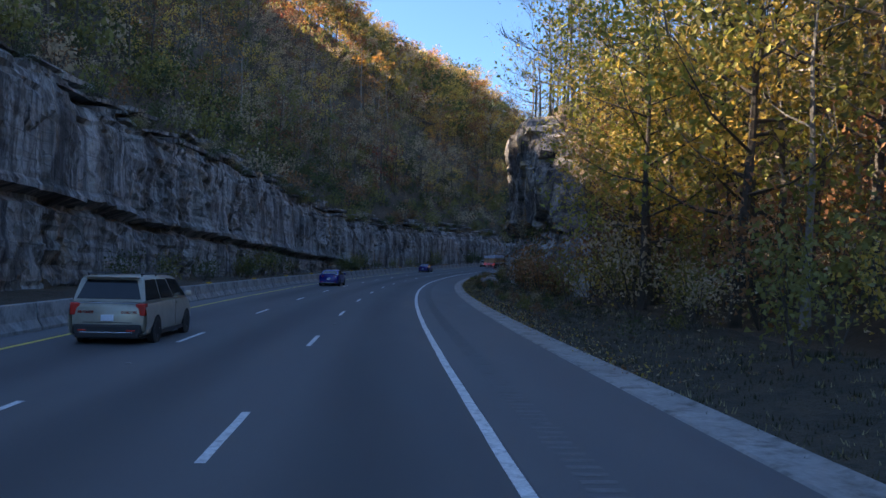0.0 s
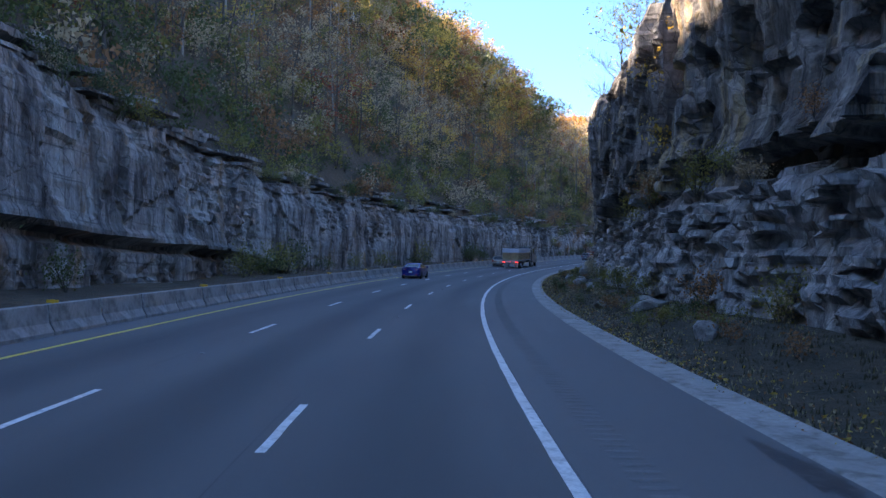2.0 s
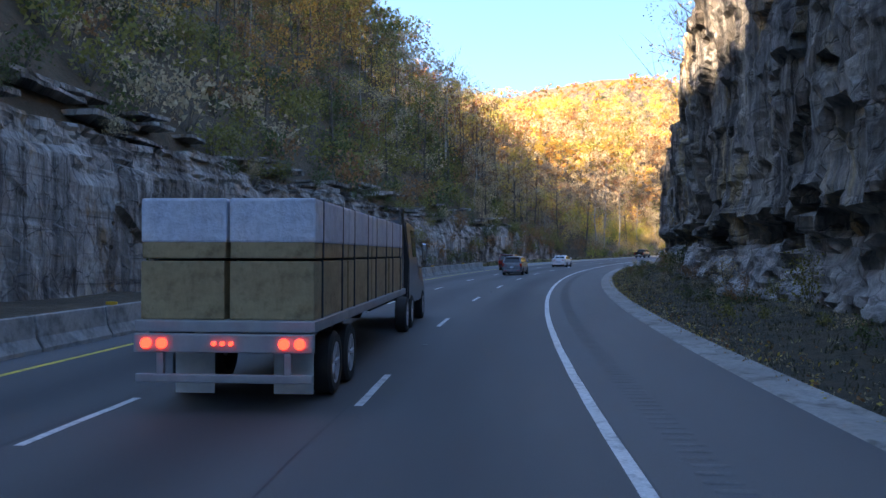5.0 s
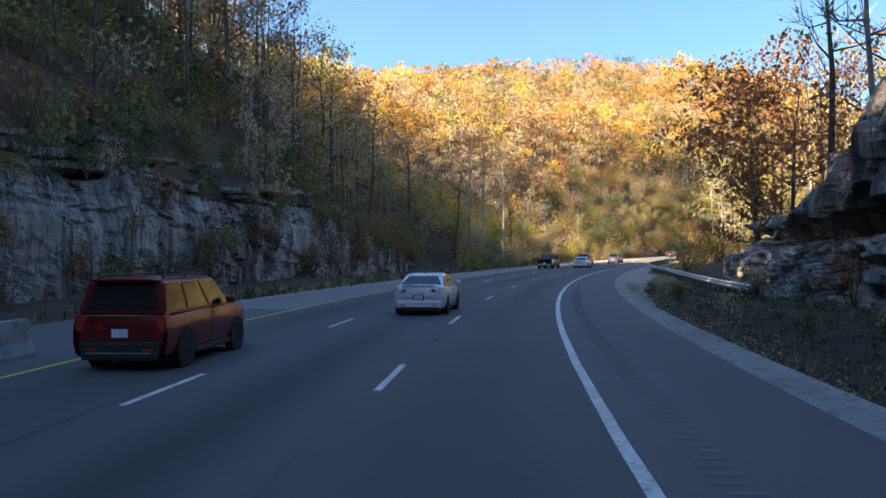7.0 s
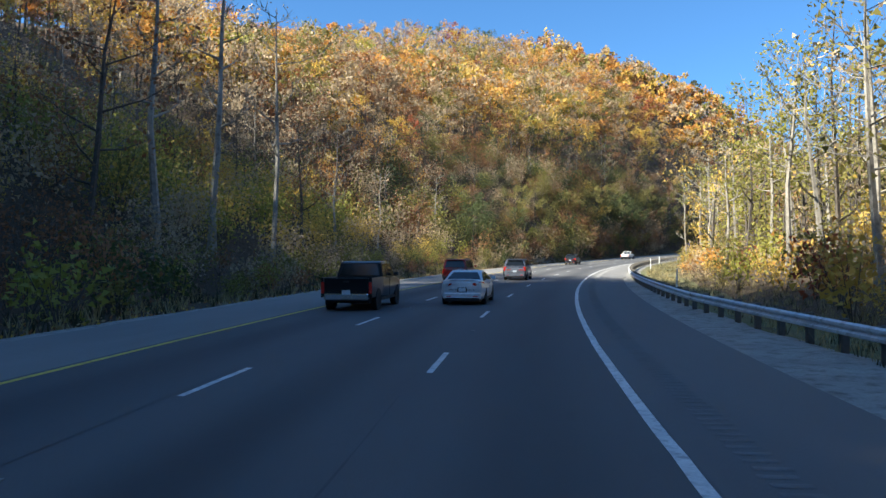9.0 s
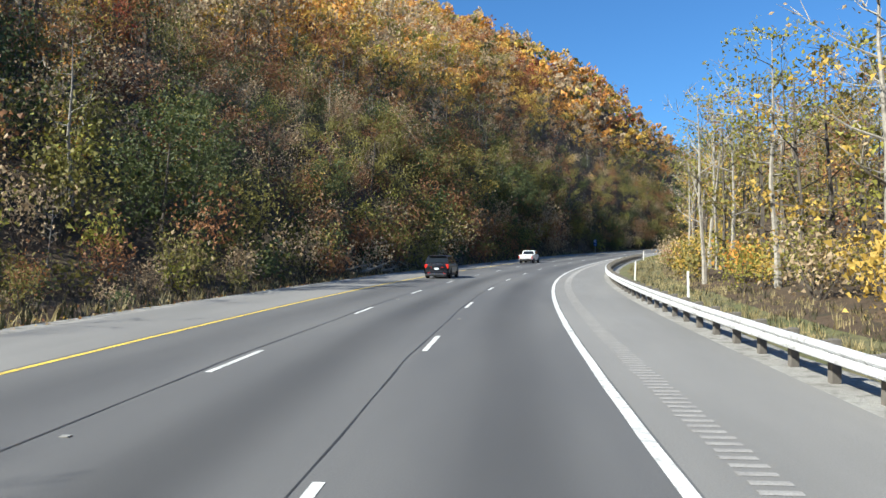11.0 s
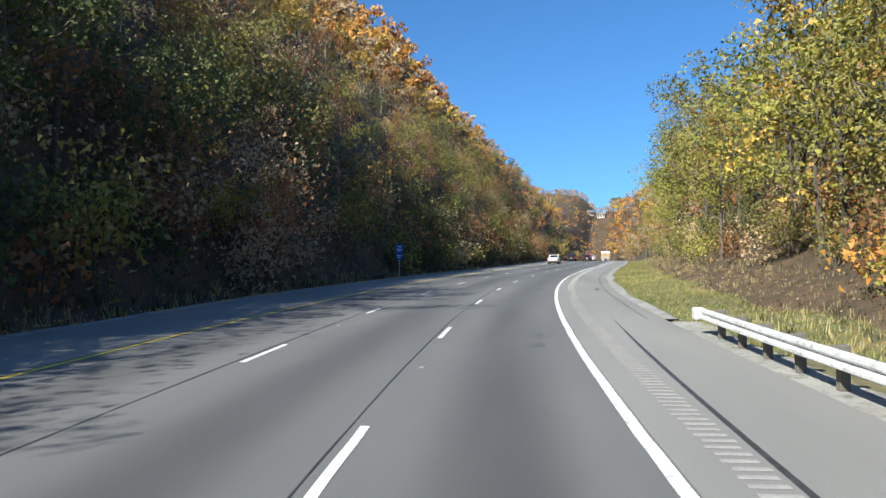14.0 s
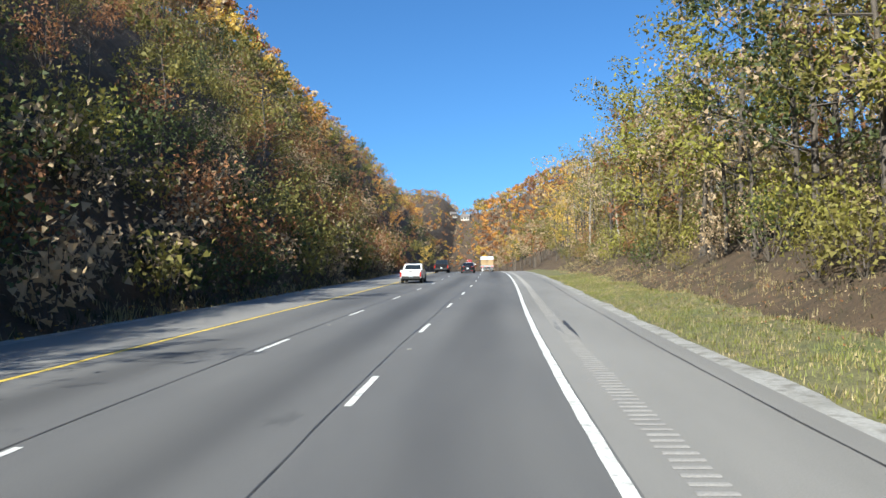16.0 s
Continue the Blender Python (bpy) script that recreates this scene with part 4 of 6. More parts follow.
def woods(name, label, s0, s1, d0, d1, spacing, kinds, leaves, seed, scale=(0.75, 1.2), edge=None, clear=None):
    """kinds: (templates, weight) pairs; leaves: (slot, weight) pairs."""
    rng = np.random.default_rng(seed)
    kw = np.array([k[1] for k in kinds], float)
    lw = np.array([k[1] for k in leaves], float)
    rows = []
    for s, d in scatter(rng, s0, s1, d0, d1, spacing):
        if s > 352 and d < 0:
            d += 1.6
        if (clear and clear(s, d)) or (s < 356 and -26.0 < d < 0):
            continue
        T = kinds[rng.choice(len(kinds), p=kw / kw.sum())][0]
        p = spot(s, d, float(ground_height(s, d)))
        tall = rng.uniform(*scale)
        high = max(5.0, float(T[0][0][:, 2].max()))
        if s > 352 and d < 0:
            # the wood's edge is low: nothing leans over the carriageway
            room = (-d - float(np.interp(s, [352, 366, 430, 445], [8, 13, 14, 13]))) * float(np.interp(s, [352, 400, 450, 520, 600, 700], [0.9, 0.72, 0.84, 0.99, 1.13, 1.23])) - float(ground_height(s, d))
            room += 0.6 * float(np.interp(s, [435, 480, 500, 516, 582, 600, 640, 700], [0, 5, 6, 14, 15, 8, 7, 4]))
            if s > 440 and d > -62:
                tall = max(tall, min(1.2, 0.95 * room / high))
            tall = max(0.32, min(tall, room / high))
        rows.append((T[rng.integers(len(T))], *p, tall * (1 if edge is None else 0.55 + 0.45 * float(sstep(abs(d), edge, edge + 14))), rng.uniform(0.85, 1.2), leaves[rng.choice(len(leaves), p=lw / lw.sum())][0]))
    plant(name, label, rows, seed + 1)
    return len(rows)

# ---------------------------------------------------------------- single trees near the road
def tree_thing(name, label, seed, leaf, group, **k):
    """A tree as a thing: trunk with limbs, and crown."""
    rng = np.random.default_rng(seed)
    w, c = tree_parts(rng, leaf=leaf, **k)
    root = tagged(new(name), label, "tree", group)
    v, q, m = merge(w)
    share("trunk", quad_mesh("trunk", v, q, WOODS, index=m), root)
    if c:
        v, q, m = merge(c)
        share("crown", quad_mesh("crown", v, q, WOODS, index=m), root, label="sparse autumn leaves")
    return root


def set_trees(root, rows, seed):
    """Stands a tree and its copies at rows of (s, d, scale)."""
    rng = random.Random(seed)
    for i, (s, d, sc) in enumerate(rows):
        m = road_pose(s, d, float(ground_height(s, d)), rng.uniform(0, 360), False) @ pose(0, 0, 0, rng.uniform(-3, 3), rng.uniform(-3, 3), 0)
        t = root if i == 0 else copy_thing(root, m)
        t.matrix_basis = m @ Matrix.Diagonal((sc, sc, sc * rng.uniform(0.9, 1.1), 1))


PALE_TREES = "pale slender trees behind the guardrail"
set_trees(tree_thing("slender_tree", "tall slender tree with pale bark and thin yellow leaves", 901, LIME, PALE_TREES, tall=15, spread=2.6, leaves=750, size=0.14, limbs=12, bark=PALE_I, low=0.4, twigs=5, sides=6), [(385, 12.5, 1.0), (398, 14.0, 0.9), (452, 11.8, 0.95), (486, 12.6, 1.05), (510, 13.0, 1.0), (530, 13.5, 1.1)], 1)
set_trees(tree_thing("slender_tree", "bare forked tree with bleached bark behind the guardrail", 902, TAN, PALE_TREES, tall=14, spread=2.8, leaves=120, size=0.12, limbs=11, bark=PALE_I, low=0.3, twigs=8, sides=6), [(372, 13.5, 1.0), (410, 12.2, 0.95), (440, 12.8, 1.1), (462, 9.6, 0.85), (474, 13.2, 1.05), (500, 11.5, 0.95), (520, 12.0, 1.0)], 2)
BANK_TREES = "leafy trees along the bank"
set_trees(tree_thing("bank_tree", "olive-leaved tree with branches hanging over the bank", 903, OLIVE, BANK_TREES, tall=15, spread=4.4, leaves=2600, size=0.14, limbs=15, core=1.7, clump=0.42, bark=BARK_I, low=0.28, twigs=3, sides=6), [(548, 12.6, 0.85), (566, 13.4, 1.0), (584, 12.4, 0.9), (602, 12.6, 1.05), (622, 13.0, 1.0), (648, 12.6, 1.1), (672, 13.2, 1.1)], 3)
set_trees(tree_thing("bank_tree", "yellow-green tree with broad low foliage on the bank", 904, LIME, BANK_TREES, tall=11, spread=4.0, leaves=2400, size=0.13, limbs=13, core=1.7, clump=0.42, bark=BARK_I, low=0.22, twigs=3, sides=6), [(556, 11.8, 0.9), (575, 12.0, 0.8), (593, 11.7, 1.0), (612, 12.0, 0.9), (634, 11.8, 1.0), (660, 12.0, 1.0)], 4)
set_trees(tree_thing("bank_tree", "green tree with dense foliage on the bank", 905, GREEN, BANK_TREES, tall=16, spread=4.2, leaves=2300, size=0.15, limbs=14, core=1.7, clump=0.42, bark=BARK_I, low=0.2, twigs=3, sides=6), [(561, 13.5, 1.0), (607, 13.8, 1.1), (629, 13.0, 1.0), (642, 13.5, 1.1)], 5)
HILL_TREES = "tall thin trees at the foot of the hill"
set_trees(tree_thing("thin_tree", "tall bare tree with forked pale limbs at the wood's edge", 906, TAN, HILL_TREES, tall=19, spread=3.0, leaves=160, size=0.13, limbs=12, bark=PALE_I, low=0.35, twigs=8, sides=6), [(372, -21.5, 1.0), (381, -23.0, 1.1), (386, -21.0, 0.95), (404, -23.0, 0.6), (421, -24.6, 0.5), (447, -25.5, 0.5)], 6)
set_trees(tree_thing("thin_tree", "tall dark tree with sparse bronze leaves", 907, RUST, HILL_TREES, tall=17, spread=3.6, leaves=900, size=0.15, limbs=13, bark=BARK_I, low=0.25, twigs=5, sides=6), [(340, -27.5, 1.05), (349, -27.0, 0.95), (358, -25.0, 1.1), (367, -22.2, 0.9), (395, -22.5, 0.7), (432, -23.3, 0.45), (468, -23.0, 0.4)], 7)
set_trees(tree_thing("edge_tree", "green and yellow leafy tree at the foot of the shaded hill", 908, OLIVE, HILL_TREES, tall=12, spread=3.8, leaves=1700, size=0.17, limbs=13, core=1.7, clump=0.42, bark=BARK_I, low=0.12, twigs=3, sides=6), [(478, -21.8, 0.6), (492, -22.6, 0.7), (512, -21.9, 0.6), (533, -21.5, 0.8), (544, -20.8, 0.8), (574, -22.5, 0.7), (592, -22.0, 0.7), (618, -22.2, 0.7), (640, -21.8, 0.7), (663, -22.3, 0.8)], 8)
set_trees(tree_thing("shade_tree", "tall dense dark tree overhanging the shoulder", 914, GREEN, HILL_TREES, tall=17, spread=4.6, leaves=2600, size=0.2, limbs=16, core=1.8, clump=0.42, bark=BARK_I, low=0.15, twigs=2, sides=6), [(543, -19.0, 0.55), (548, -20.0, 0.6), (552, -18.6, 0.45), (560, -19.5, 0.42), (445, -19.5, 0.5), (451, -20.5, 0.5), (472, -19.8, 0.4)], 14)
START_TREES = "sunlit trees before the rock wall"
set_trees(tree_thing("golden_tree", "yellow-green tree with sunlit drooping foliage", 909, LIME, START_TREES, tall=15, spread=5.2, leaves=3600, size=0.135, limbs=16, bark=BARK_I, low=0.22, twigs=3, sides=6), [(27, 10.5, 1.0), (34, 9.4, 0.9), (44, 11.4, 0.85), (38, 14.0, 1.2)], 9)
set_trees(tree_thing("golden_tree", "gold and bronze autumn tree with drooping branches", 910, GOLD, START_TREES, tall=14, spread=4.6, leaves=3200, size=0.13, limbs=15, bark=BARK_I, low=0.25, twigs=3, sides=6), [(30.5, 12.8, 1.1), (40, 11.6, 0.9), (48, 13.4, 0.8), (24, 13.5, 1.1)], 10)
CREST_TREES = "thin trees on the crest of the rock wall"
set_trees(tree_thing("crest_tree", "delicate half-bare tree leaning over the rock wall", 911, OLIVE, CREST_TREES, tall=10, spread=3.4, leaves=520, size=0.12, limbs=12, bark=TWIG_I, low=0.3, twigs=7, sides=5), [(236, 11.4, 0.9), (247, 11.8, 1.0), (256, 11.6, 0.85), (130, 11.8, 0.9), (112, 12.2, 1.0), (150, 12.0, 0.8), (268, 12.4, 0.9)], 11)
set_trees(tree_thing("crest_tree", "bare many-branched tree with pale twigs on the rock crest", 913, TAN, CREST_TREES, tall=11, spread=4.6, leaves=260, size=0.13, limbs=14, bark=TWIG_I, low=0.15, twigs=16, sides=5), [(176, 11.0, 0.9), (188, 11.6, 1.0), (199, 10.8, 1.0), (206, 12.0, 1.1), (215, 11.0, 0.95), (226, 11.6, 1.1), (238, 10.9, 1.0), (250, 12.0, 1.0), (263, 12.2, 1.0), (274, 12.6, 1.0), (283, 12.4, 1.1), (292, 12.8, 1.0), (100, 11.5, 0.9), (88, 11.8, 0.9), (76, 11.6, 0.9), (66, 12.2, 1.0)], 13)
set_trees(tree_thing("corner_tree", "orange-brown tree with low spreading boughs past the rock wall", 912, RUST, CREST_TREES, tall=12, spread=4.6, leaves=2300, size=0.16, limbs=15, core=1.7, clump=0.42, bark=BARK_I, low=0.12, twigs=3, sides=6), [(316, 12.5, 1.0), (324, 13.5, 1.1), (309, 13.0, 0.9)], 12)

# ---------------------------------------------------------------- the woods, stretch by stretch
CANYON_MIX = [(OLIVE, 4), (GREEN, 2.5), (RUST, 3), (TAN, 3), (GOLD, 2), (ORANGE, 1.5), (RED, 0.3)]
# greens and browns weighted dark, so the hill foot's shade is in the colour
SHADE_MIX = [(GREEN, 2.6), (OLIVE, 3), (RUST, 3.4), (TAN, 1.6), (GOLD, 0.4)]
HILL_MIX = [(GOLD, 3.4), (ORANGE, 3.4), (RUST, 2.6), (TAN, 6), (OLIVE, 2.2), (GREEN, 0.5), (RED, 0.25), (LIME, 0.5)]
EDGE_MIX = [(OLIVE, 3), (LIME, 1.4), (GREEN, 2.4), (TAN, 2), (RUST, 2)]
woods("cliff_top_scrub", "green and russet scrub along the top of the rock cutting", 20, 340, -26.8, -40, 3.8, [(SHRUB_T, 4), (SHRUB_NEAR_T, 1)], [(GREEN, 5), (OLIVE, 5), (RUST, 1.5), (TAN, 2)], 11, (0.8, 1.9))
woods("cutting_woods", "steep autumn woods above the rock cutting", 20, 335, -33, -56, 6.5, [(MID_T, 3), (BARE_T, 2.5), (SPARSE_T, 3)], CANYON_MIX, 12, (0.6, 1.0))
woods("cutting_woods_upper", "autumn woods on the upper hillside", -40, 350, -56, -112, 10.0, [(FAR_T, 4), (BARE_T, 0.6)], CANYON_MIX, 13, (0.85, 1.2))
woods("cutting_undergrowth", "dark undergrowth at the end of the cutting", 325, 376, -20.5, -32, 4.4, [(BUSH_T, 1)], [(TAN, 4), (OLIVE, 2), (GOLD, 1), (RUST, 1.5)], 42, (0.6, 1.1))
woods("cutting_woods_crest", "dense autumn woods along the crest of the hillside", 235, 345, -56, -104, 5.7, [(FAR_T, 1)], CANYON_MIX, 35, (0.8, 1.05))
# added bushes that stop sun passing under the crowns onto the road
woods("crest_understorey", "olive and russet bushes added beneath the crest woods to block the sun", 282, 345, -58, -98, 4.8, [(BUSH_T, 1)], CANYON_MIX, 45, (1.0, 1.5))
woods("slope_scrub", "russet scrub and brambles on the steep slope", 25, 330, -40, -60, 5.2, [(SHRUB_T, 1)], [(RUST, 3), (TAN, 3), (OLIVE, 3), (GREEN, 2)], 36, (0.6, 1.3))
woods("roadside_woods", "small half-bare trees below the hill", 374, 475, -21.5, -46, 5.4, [(BARE_T, 3), (SPARSE_T, 3)], [(OLIVE, 2.5), (TAN, 4), (GOLD, 2), (RUST, 2), (ORANGE, 1)], 34, (0.7, 1.0), 20.5)
woods("roadside_woods", "tall thin half-bare trees beside the road", 322, 374, -21.0, -48, 4.6, [(BARE_T, 4), (SPARSE_T, 4), (MID_T, 3)], [(OLIVE, 1.5), (TAN, 6), (GOLD, 2.5), (RUST, 1)], 14, (0.8, 1.15), 20.5)
woods("hillside_woods", "sunlit golden and orange autumn woods covering a hillside", 335, 690, -46, -160, 9.4, [(FAR_T, 7), (BARE_T, 1.3)], HILL_MIX, 15, (0.7, 1.1))
woods("roadside_woods", "shaded green and brown trees at the foot of the hill", 472, 740, -20.5, -46, 5.2, [(MID_T, 3), (SPARSE_T, 4), (BARE_T, 2.5)], SHADE_MIX, 16, (0.75, 1.1), 19.5)
woods("left_scrub", "low scrub and brambles at the edge of the woods", 320, 720, -18.0, -22, 3.2, [(SHRUB_T, 4), (SHRUB_NEAR_T, 1)], EDGE_MIX, 17, (0.5, 1.1), clear=lambda s, d: d > -18.2 and (570 < s < 592))
woods("roadside_bushes", "sunny yellow-green bushes below the wooded hill", 372, 424, -19.4, -44, 4.0, [(BUSH_T, 1)], [(OLIVE, 1.5), (LIME, 4), (TAN, 4), (GOLD, 3.5), (ORANGE, 0.6)], 40, (0.7, 1.3))
woods("roadside_bushes", "olive and brown bushes below the wooded hill", 424, 520, -19.4, -44, 4.0, [(BUSH_T, 1)], [(OLIVE, 3), (LIME, 0.8), (TAN, 2), (RUST, 3), (GREEN, 2.2)], 44, (0.7, 1.3))
woods("hillside_woods", "dense rust and olive woods on the steep hillside", 435, 650, -46, -104, 9.0, [(FAR_T, 1)], [(RUST, 1.5), (OLIVE, 2), (TAN, 5), (ORANGE, 2.5), (GOLD, 2.5)], 41, (0.7, 1.0))
woods("hilltop_woods", "rust and gold woods over the top of the hill", 325, 640, -160, -225, 10.5, [(VFAR_T, 1)], HILL_MIX, 43, (0.45, 0.65))
woods("left_undergrowth", "dense undergrowth beneath the trees, shade put into its leaf colours", 472, 740, -19.6, -36, 4.2, [(BUSH_T, 1)], SHADE_MIX, 26, (0.6, 1.1))
woods("right_undergrowth", "tangled undergrowth on the bank", 535, 740, 13, 24, 5.2, [(BUSH_T, 1)], [(OLIVE, 5), (GREEN, 2), (TAN, 2), (LIME, 1)], 27, (0.5, 0.9))
woods("right_start_undergrowth", "dense yellow-green undergrowth before the rock wall", 14, 62, 8.0, 20, 3.4, [(BUSH_T, 1)], [(OLIVE, 3), (GREEN, 1), (TAN, 3), (RUST, 3), (GOLD, 1)], 30, (0.5, 1.0))
woods("ridge_woods", "woods on the hill beyond", 690, 980, -46, -150, 9.0, [(VFAR_T, 1)], HILL_MIX, 18)
woods("ridge_edge_woods", "grey and olive trees along the road ahead", 760, 980, -20, -46, 7.5, [(FAR_T, 1)], CANYON_MIX, 28, (0.6, 0.9))
woods("right_top_woods", "bare and yellowing trees on top of the rock wall", 20, 305, 12.8, 32, 6.0, [(BARE_T, 4), (SPARSE_T, 3)], [(OLIVE, 3), (LIME, 1), (GOLD, 2), (TAN, 2)], 19, (0.5, 0.85))
woods("right_start_woods", "dense yellow-green woods beside the verge", 14, 60, 14.0, 30, 4.6, [(MID_T, 4), (SPARSE_T, 3)], [(OLIVE, 4), (LIME, 2), (GOLD, 2), (RUST, 1)], 20, (0.6, 0.95))
woods("right_woods", "slender pale trees with thin yellow foliage", 322, 540, 14.5, 42, 5.4, [(BARE_T, 3), (SPARSE_T, 5)], [(OLIVE, 5), (LIME, 3), (TAN, 1), (GOLD, 1.5), (RUST, 1)], 21, (0.65, 1.0))
woods("right_scrub", "yellow and red scrub behind the guardrail", 340, 545, 10.5, 16, 3.8, [(SHRUB_NEAR_T, 2), (SHRUB_T, 2)], [(LIME, 3), (GOLD, 3), (ORANGE, 2), (RED, 1.2), (OLIVE, 3), (TAN, 3)], 22, (0.6, 1.3))
woods("right_bank_woods", "dense olive and brown woods on the bank", 535, 770, 13.5, 34, 5.8, [(MID_T, 4), (SPARSE_T, 3), (BARE_T, 1)], [(OLIVE, 4), (LIME, 1), (GREEN, 2), (TAN, 3), (RUST, 2.5), (GOLD, 1.2)], 23, (0.65, 1.0))
woods("right_bank_scrub", "leafy undergrowth at the foot of the bank trees", 535, 720, 11.5, 15, 3.6, [(SHRUB_NEAR_T, 1)], [(OLIVE, 4), (LIME, 1), (TAN, 2), (GREEN, 2), (RUST, 1)], 29, (0.6, 1.2))
woods("far_right_woods", "autumn woods on the right-hand hill", 770, 1000, 9, 80, 8.8, [(FAR_T, 1)], [(OLIVE, 5), (TAN, 4), (RUST, 3), (GOLD, 1.5), (GREEN, 1.5)], 24, (0.45, 0.75))
_lawn = lambda s, d: 1205 < s < 1262 and -29 < d < 2
woods("far_ridge_woods", "rust and gold woods on the far ridge", 985, 1420, -110, 95, 9.8, [(VFAR_T, 1)], [(RUST, 4), (ORANGE, 3), (TAN, 3), (GOLD, 2), (OLIVE, 2)], 25, (0.5, 0.8), clear=_lawn)


def cling(name, label, rows, seed, leaves, templates, scale):
    """Shrubs rooted at rows of (s, d, h)."""
    rng = np.random.default_rng(seed)
    plant(name, label, [(templates[rng.integers(len(templates))], *spot(s, d, h), rng.uniform(*scale), rng.uniform(0.8, 1.2), leaves[rng.integers(len(leaves))]) for s, d, h in rows], seed + 1)


_c = np.random.default_rng(91)
cling("ledge_shrubs", "green shrubs clinging to the ledges of the rock face", [(s, L_FACE + 0.2 - _c.uniform(0.2, 1.2), float(left_top(s)) - _c.uniform(0.0, 1.2)) for s in _c.uniform(40, 330, 70)], 92, [GREEN, OLIVE, GREEN, TAN], SHRUB_NEAR_T, (0.35, 0.8))
cling("face_shrubs", "scrub and saplings covering the broken end of the rock face", [(s, L_FACE + _c.uniform(-0.3, 0.9), _c.uniform(0.1, 0.9) * float(left_top(s))) for s in np.concatenate([_c.uniform(284, 352, 30), _c.uniform(326, 354, 26)])], 96, [GREEN, OLIVE, RUST, RUST], SHRUB_NEAR_T, (0.4, 1.1))
cling("foot_shrubs", "dark green shrubs at the foot of the rock face", [(s, L_FACE + _c.uniform(0.8, 2.2), 0.0) for s in np.concatenate([_c.uniform(60, 340, 34), _c.uniform(146, 156, 6)])], 93, [GREEN, OLIVE, GREEN], SHRUB_NEAR_T, (0.4, 1.3))
cling("verge_clumps", "low weeds and brambles scattered over the shaded verge", [(s, _c.uniform(4.6, 8.6), float(ground_height(s, 6.5)) - 0.05) for s in _c.uniform(20, 308, 260)], 95, [GREEN, OLIVE, TAN, GREEN, RUST], SHRUB_T, (0.10, 0.3))
cling("corner_brush", "dark brown brush and saplings round the start of the rock wall", [(s, _c.uniform(8.3, 9.3), 0.3 + _c.uniform(0, 0.15) * max(0.0, s - 50)) for s in _c.uniform(48, 70, 40)], 97, [GREEN, RUST, OLIVE, RUST, TAN], SHRUB_NEAR_T, (0.3, 0.75))
cling("wall_shrubs", "small shrubs growing from cracks in the rock wall", [(s, R_FACE - 0.1, _c.uniform(4.2, 6.5)) for s in _c.uniform(62, 140, 16)] + [(s, R_FACE - 0.5, 0.5) for s in _c.uniform(60, 300, 40)], 94, [OLIVE, GREEN, TAN, RUST], SHRUB_NEAR_T, (0.3, 0.7))

# ---------------------------------------------------------------- houses on the far hill
M_SIDING = surface("pale_siding", (0.55, 0.5, 0.43), (0.46, 0.42, 0.36), None, 0.5, 4, 0.8, 0.2, 0.02)
M_SHINGLE = surface("roof_shingle", (0.20, 0.18, 0.165), (0.14, 0.125, 0.12), None, 0.6, 5, 0.9, 0.4, 0.03)
M_DARK_PANE = plain("house_window_glass", (0.03, 0.035, 0.045), 0.12)


def far_house(s, d, turn, wide, deep, tall, label):
    house = tagged(new("house"), label, "house", "houses on the far hill")
    house.matrix_basis = road_pose(s, d, float(ground_height(s, d)) - 0.6, turn, False)
    bm = bmesh.new()
    w, g = wide / 2, deep / 2
    box(bm, -w, w, -g, g, 0, tall)
    for x in (-w, w):
        a = [bm.verts.new((x, y, z)) for y, z in ((-g, tall), (g, tall), (0, tall + 0.42 * deep))]
        b = [bm.verts.new((x - math.copysign(0.2, x), v.co.y, v.co.z)) for v in a]
        bm.faces.new(a)
        bm.faces.new(b[::-1])
    part("wall", bm, M_SIDING, house)
    bm = bmesh.new()
    for sy in (-1, 1):
        q = [bm.verts.new(p) for p in ((-w - 0.4, sy * (g + 0.5), tall - 0.2), (w + 0.4, sy * (g + 0.5), tall - 0.2), (w + 0.4, 0, tall + 0.44 * deep), (-w - 0.4, 0, tall + 0.44 * deep))]
        r = [bm.verts.new((v.co.x, v.co.y, v.co.z + 0.22)) for v in q]
        bm.faces.new(q)
        bm.faces.new(r)
        for i in range(4):
            bm.faces.new((q[i], q[(i + 1) % 4], r[(i + 1) % 4], r[i]))
    part("roof", bm, M_SHINGLE, house, "grey shingled roof")
    for k in range(3):
        for z in ([1.0, 3.6] if tall > 4.5 else [1.1]):
            x = -w + wide * (k + 0.5) / 3
            bm = bmesh.new()
            box(bm, x - 0.6, x + 0.6, -g - 0.06, -g + 0.02, z, z + 1.5)
            part("window", bm, M_DARK_PANE, house, "dark window pane")
    return house


far_house(1236, -19.5, 24, 5.2, 4.6, 3.0, "pale two-storey house among the trees on the far hill")
far_house(1248, -9.5, -14, 7.0, 5.0, 3.2, "pale wide house with a grey roof on the far hill")

# ---------------------------------------------------------------- roadside furniture
M_STEEL = surface("galvanised_steel", (0.72, 0.73, 0.74), (0.60, 0.61, 0.62), (0.40, 0.39, 0.38), 1.0, 14, 0.55, 0.1, 0.002, metal=0.25)
M_POST = surface("weathered_timber_post", (0.16, 0.145, 0.125), (0.10, 0.09, 0.08), None, 2.0, 16, 0.9, 0.5, 0.01)
M_AMBER = plain("amber_reflector", (0.75, 0.36, 0.03), 0.35)
M_WHITE_PLASTIC = plain("white_plastic", (0.72, 0.72, 0.68), 0.6)
M_SIGN_BLUE = plain("sign_blue", (0.02, 0.11, 0.42), 0.45)
M_SIGN_WHITE = plain("sign_white", (0.75, 0.76, 0.76), 0.45)

# precast safety barrier, 3.05 m pieces
BARRIER_LEN = 3.03


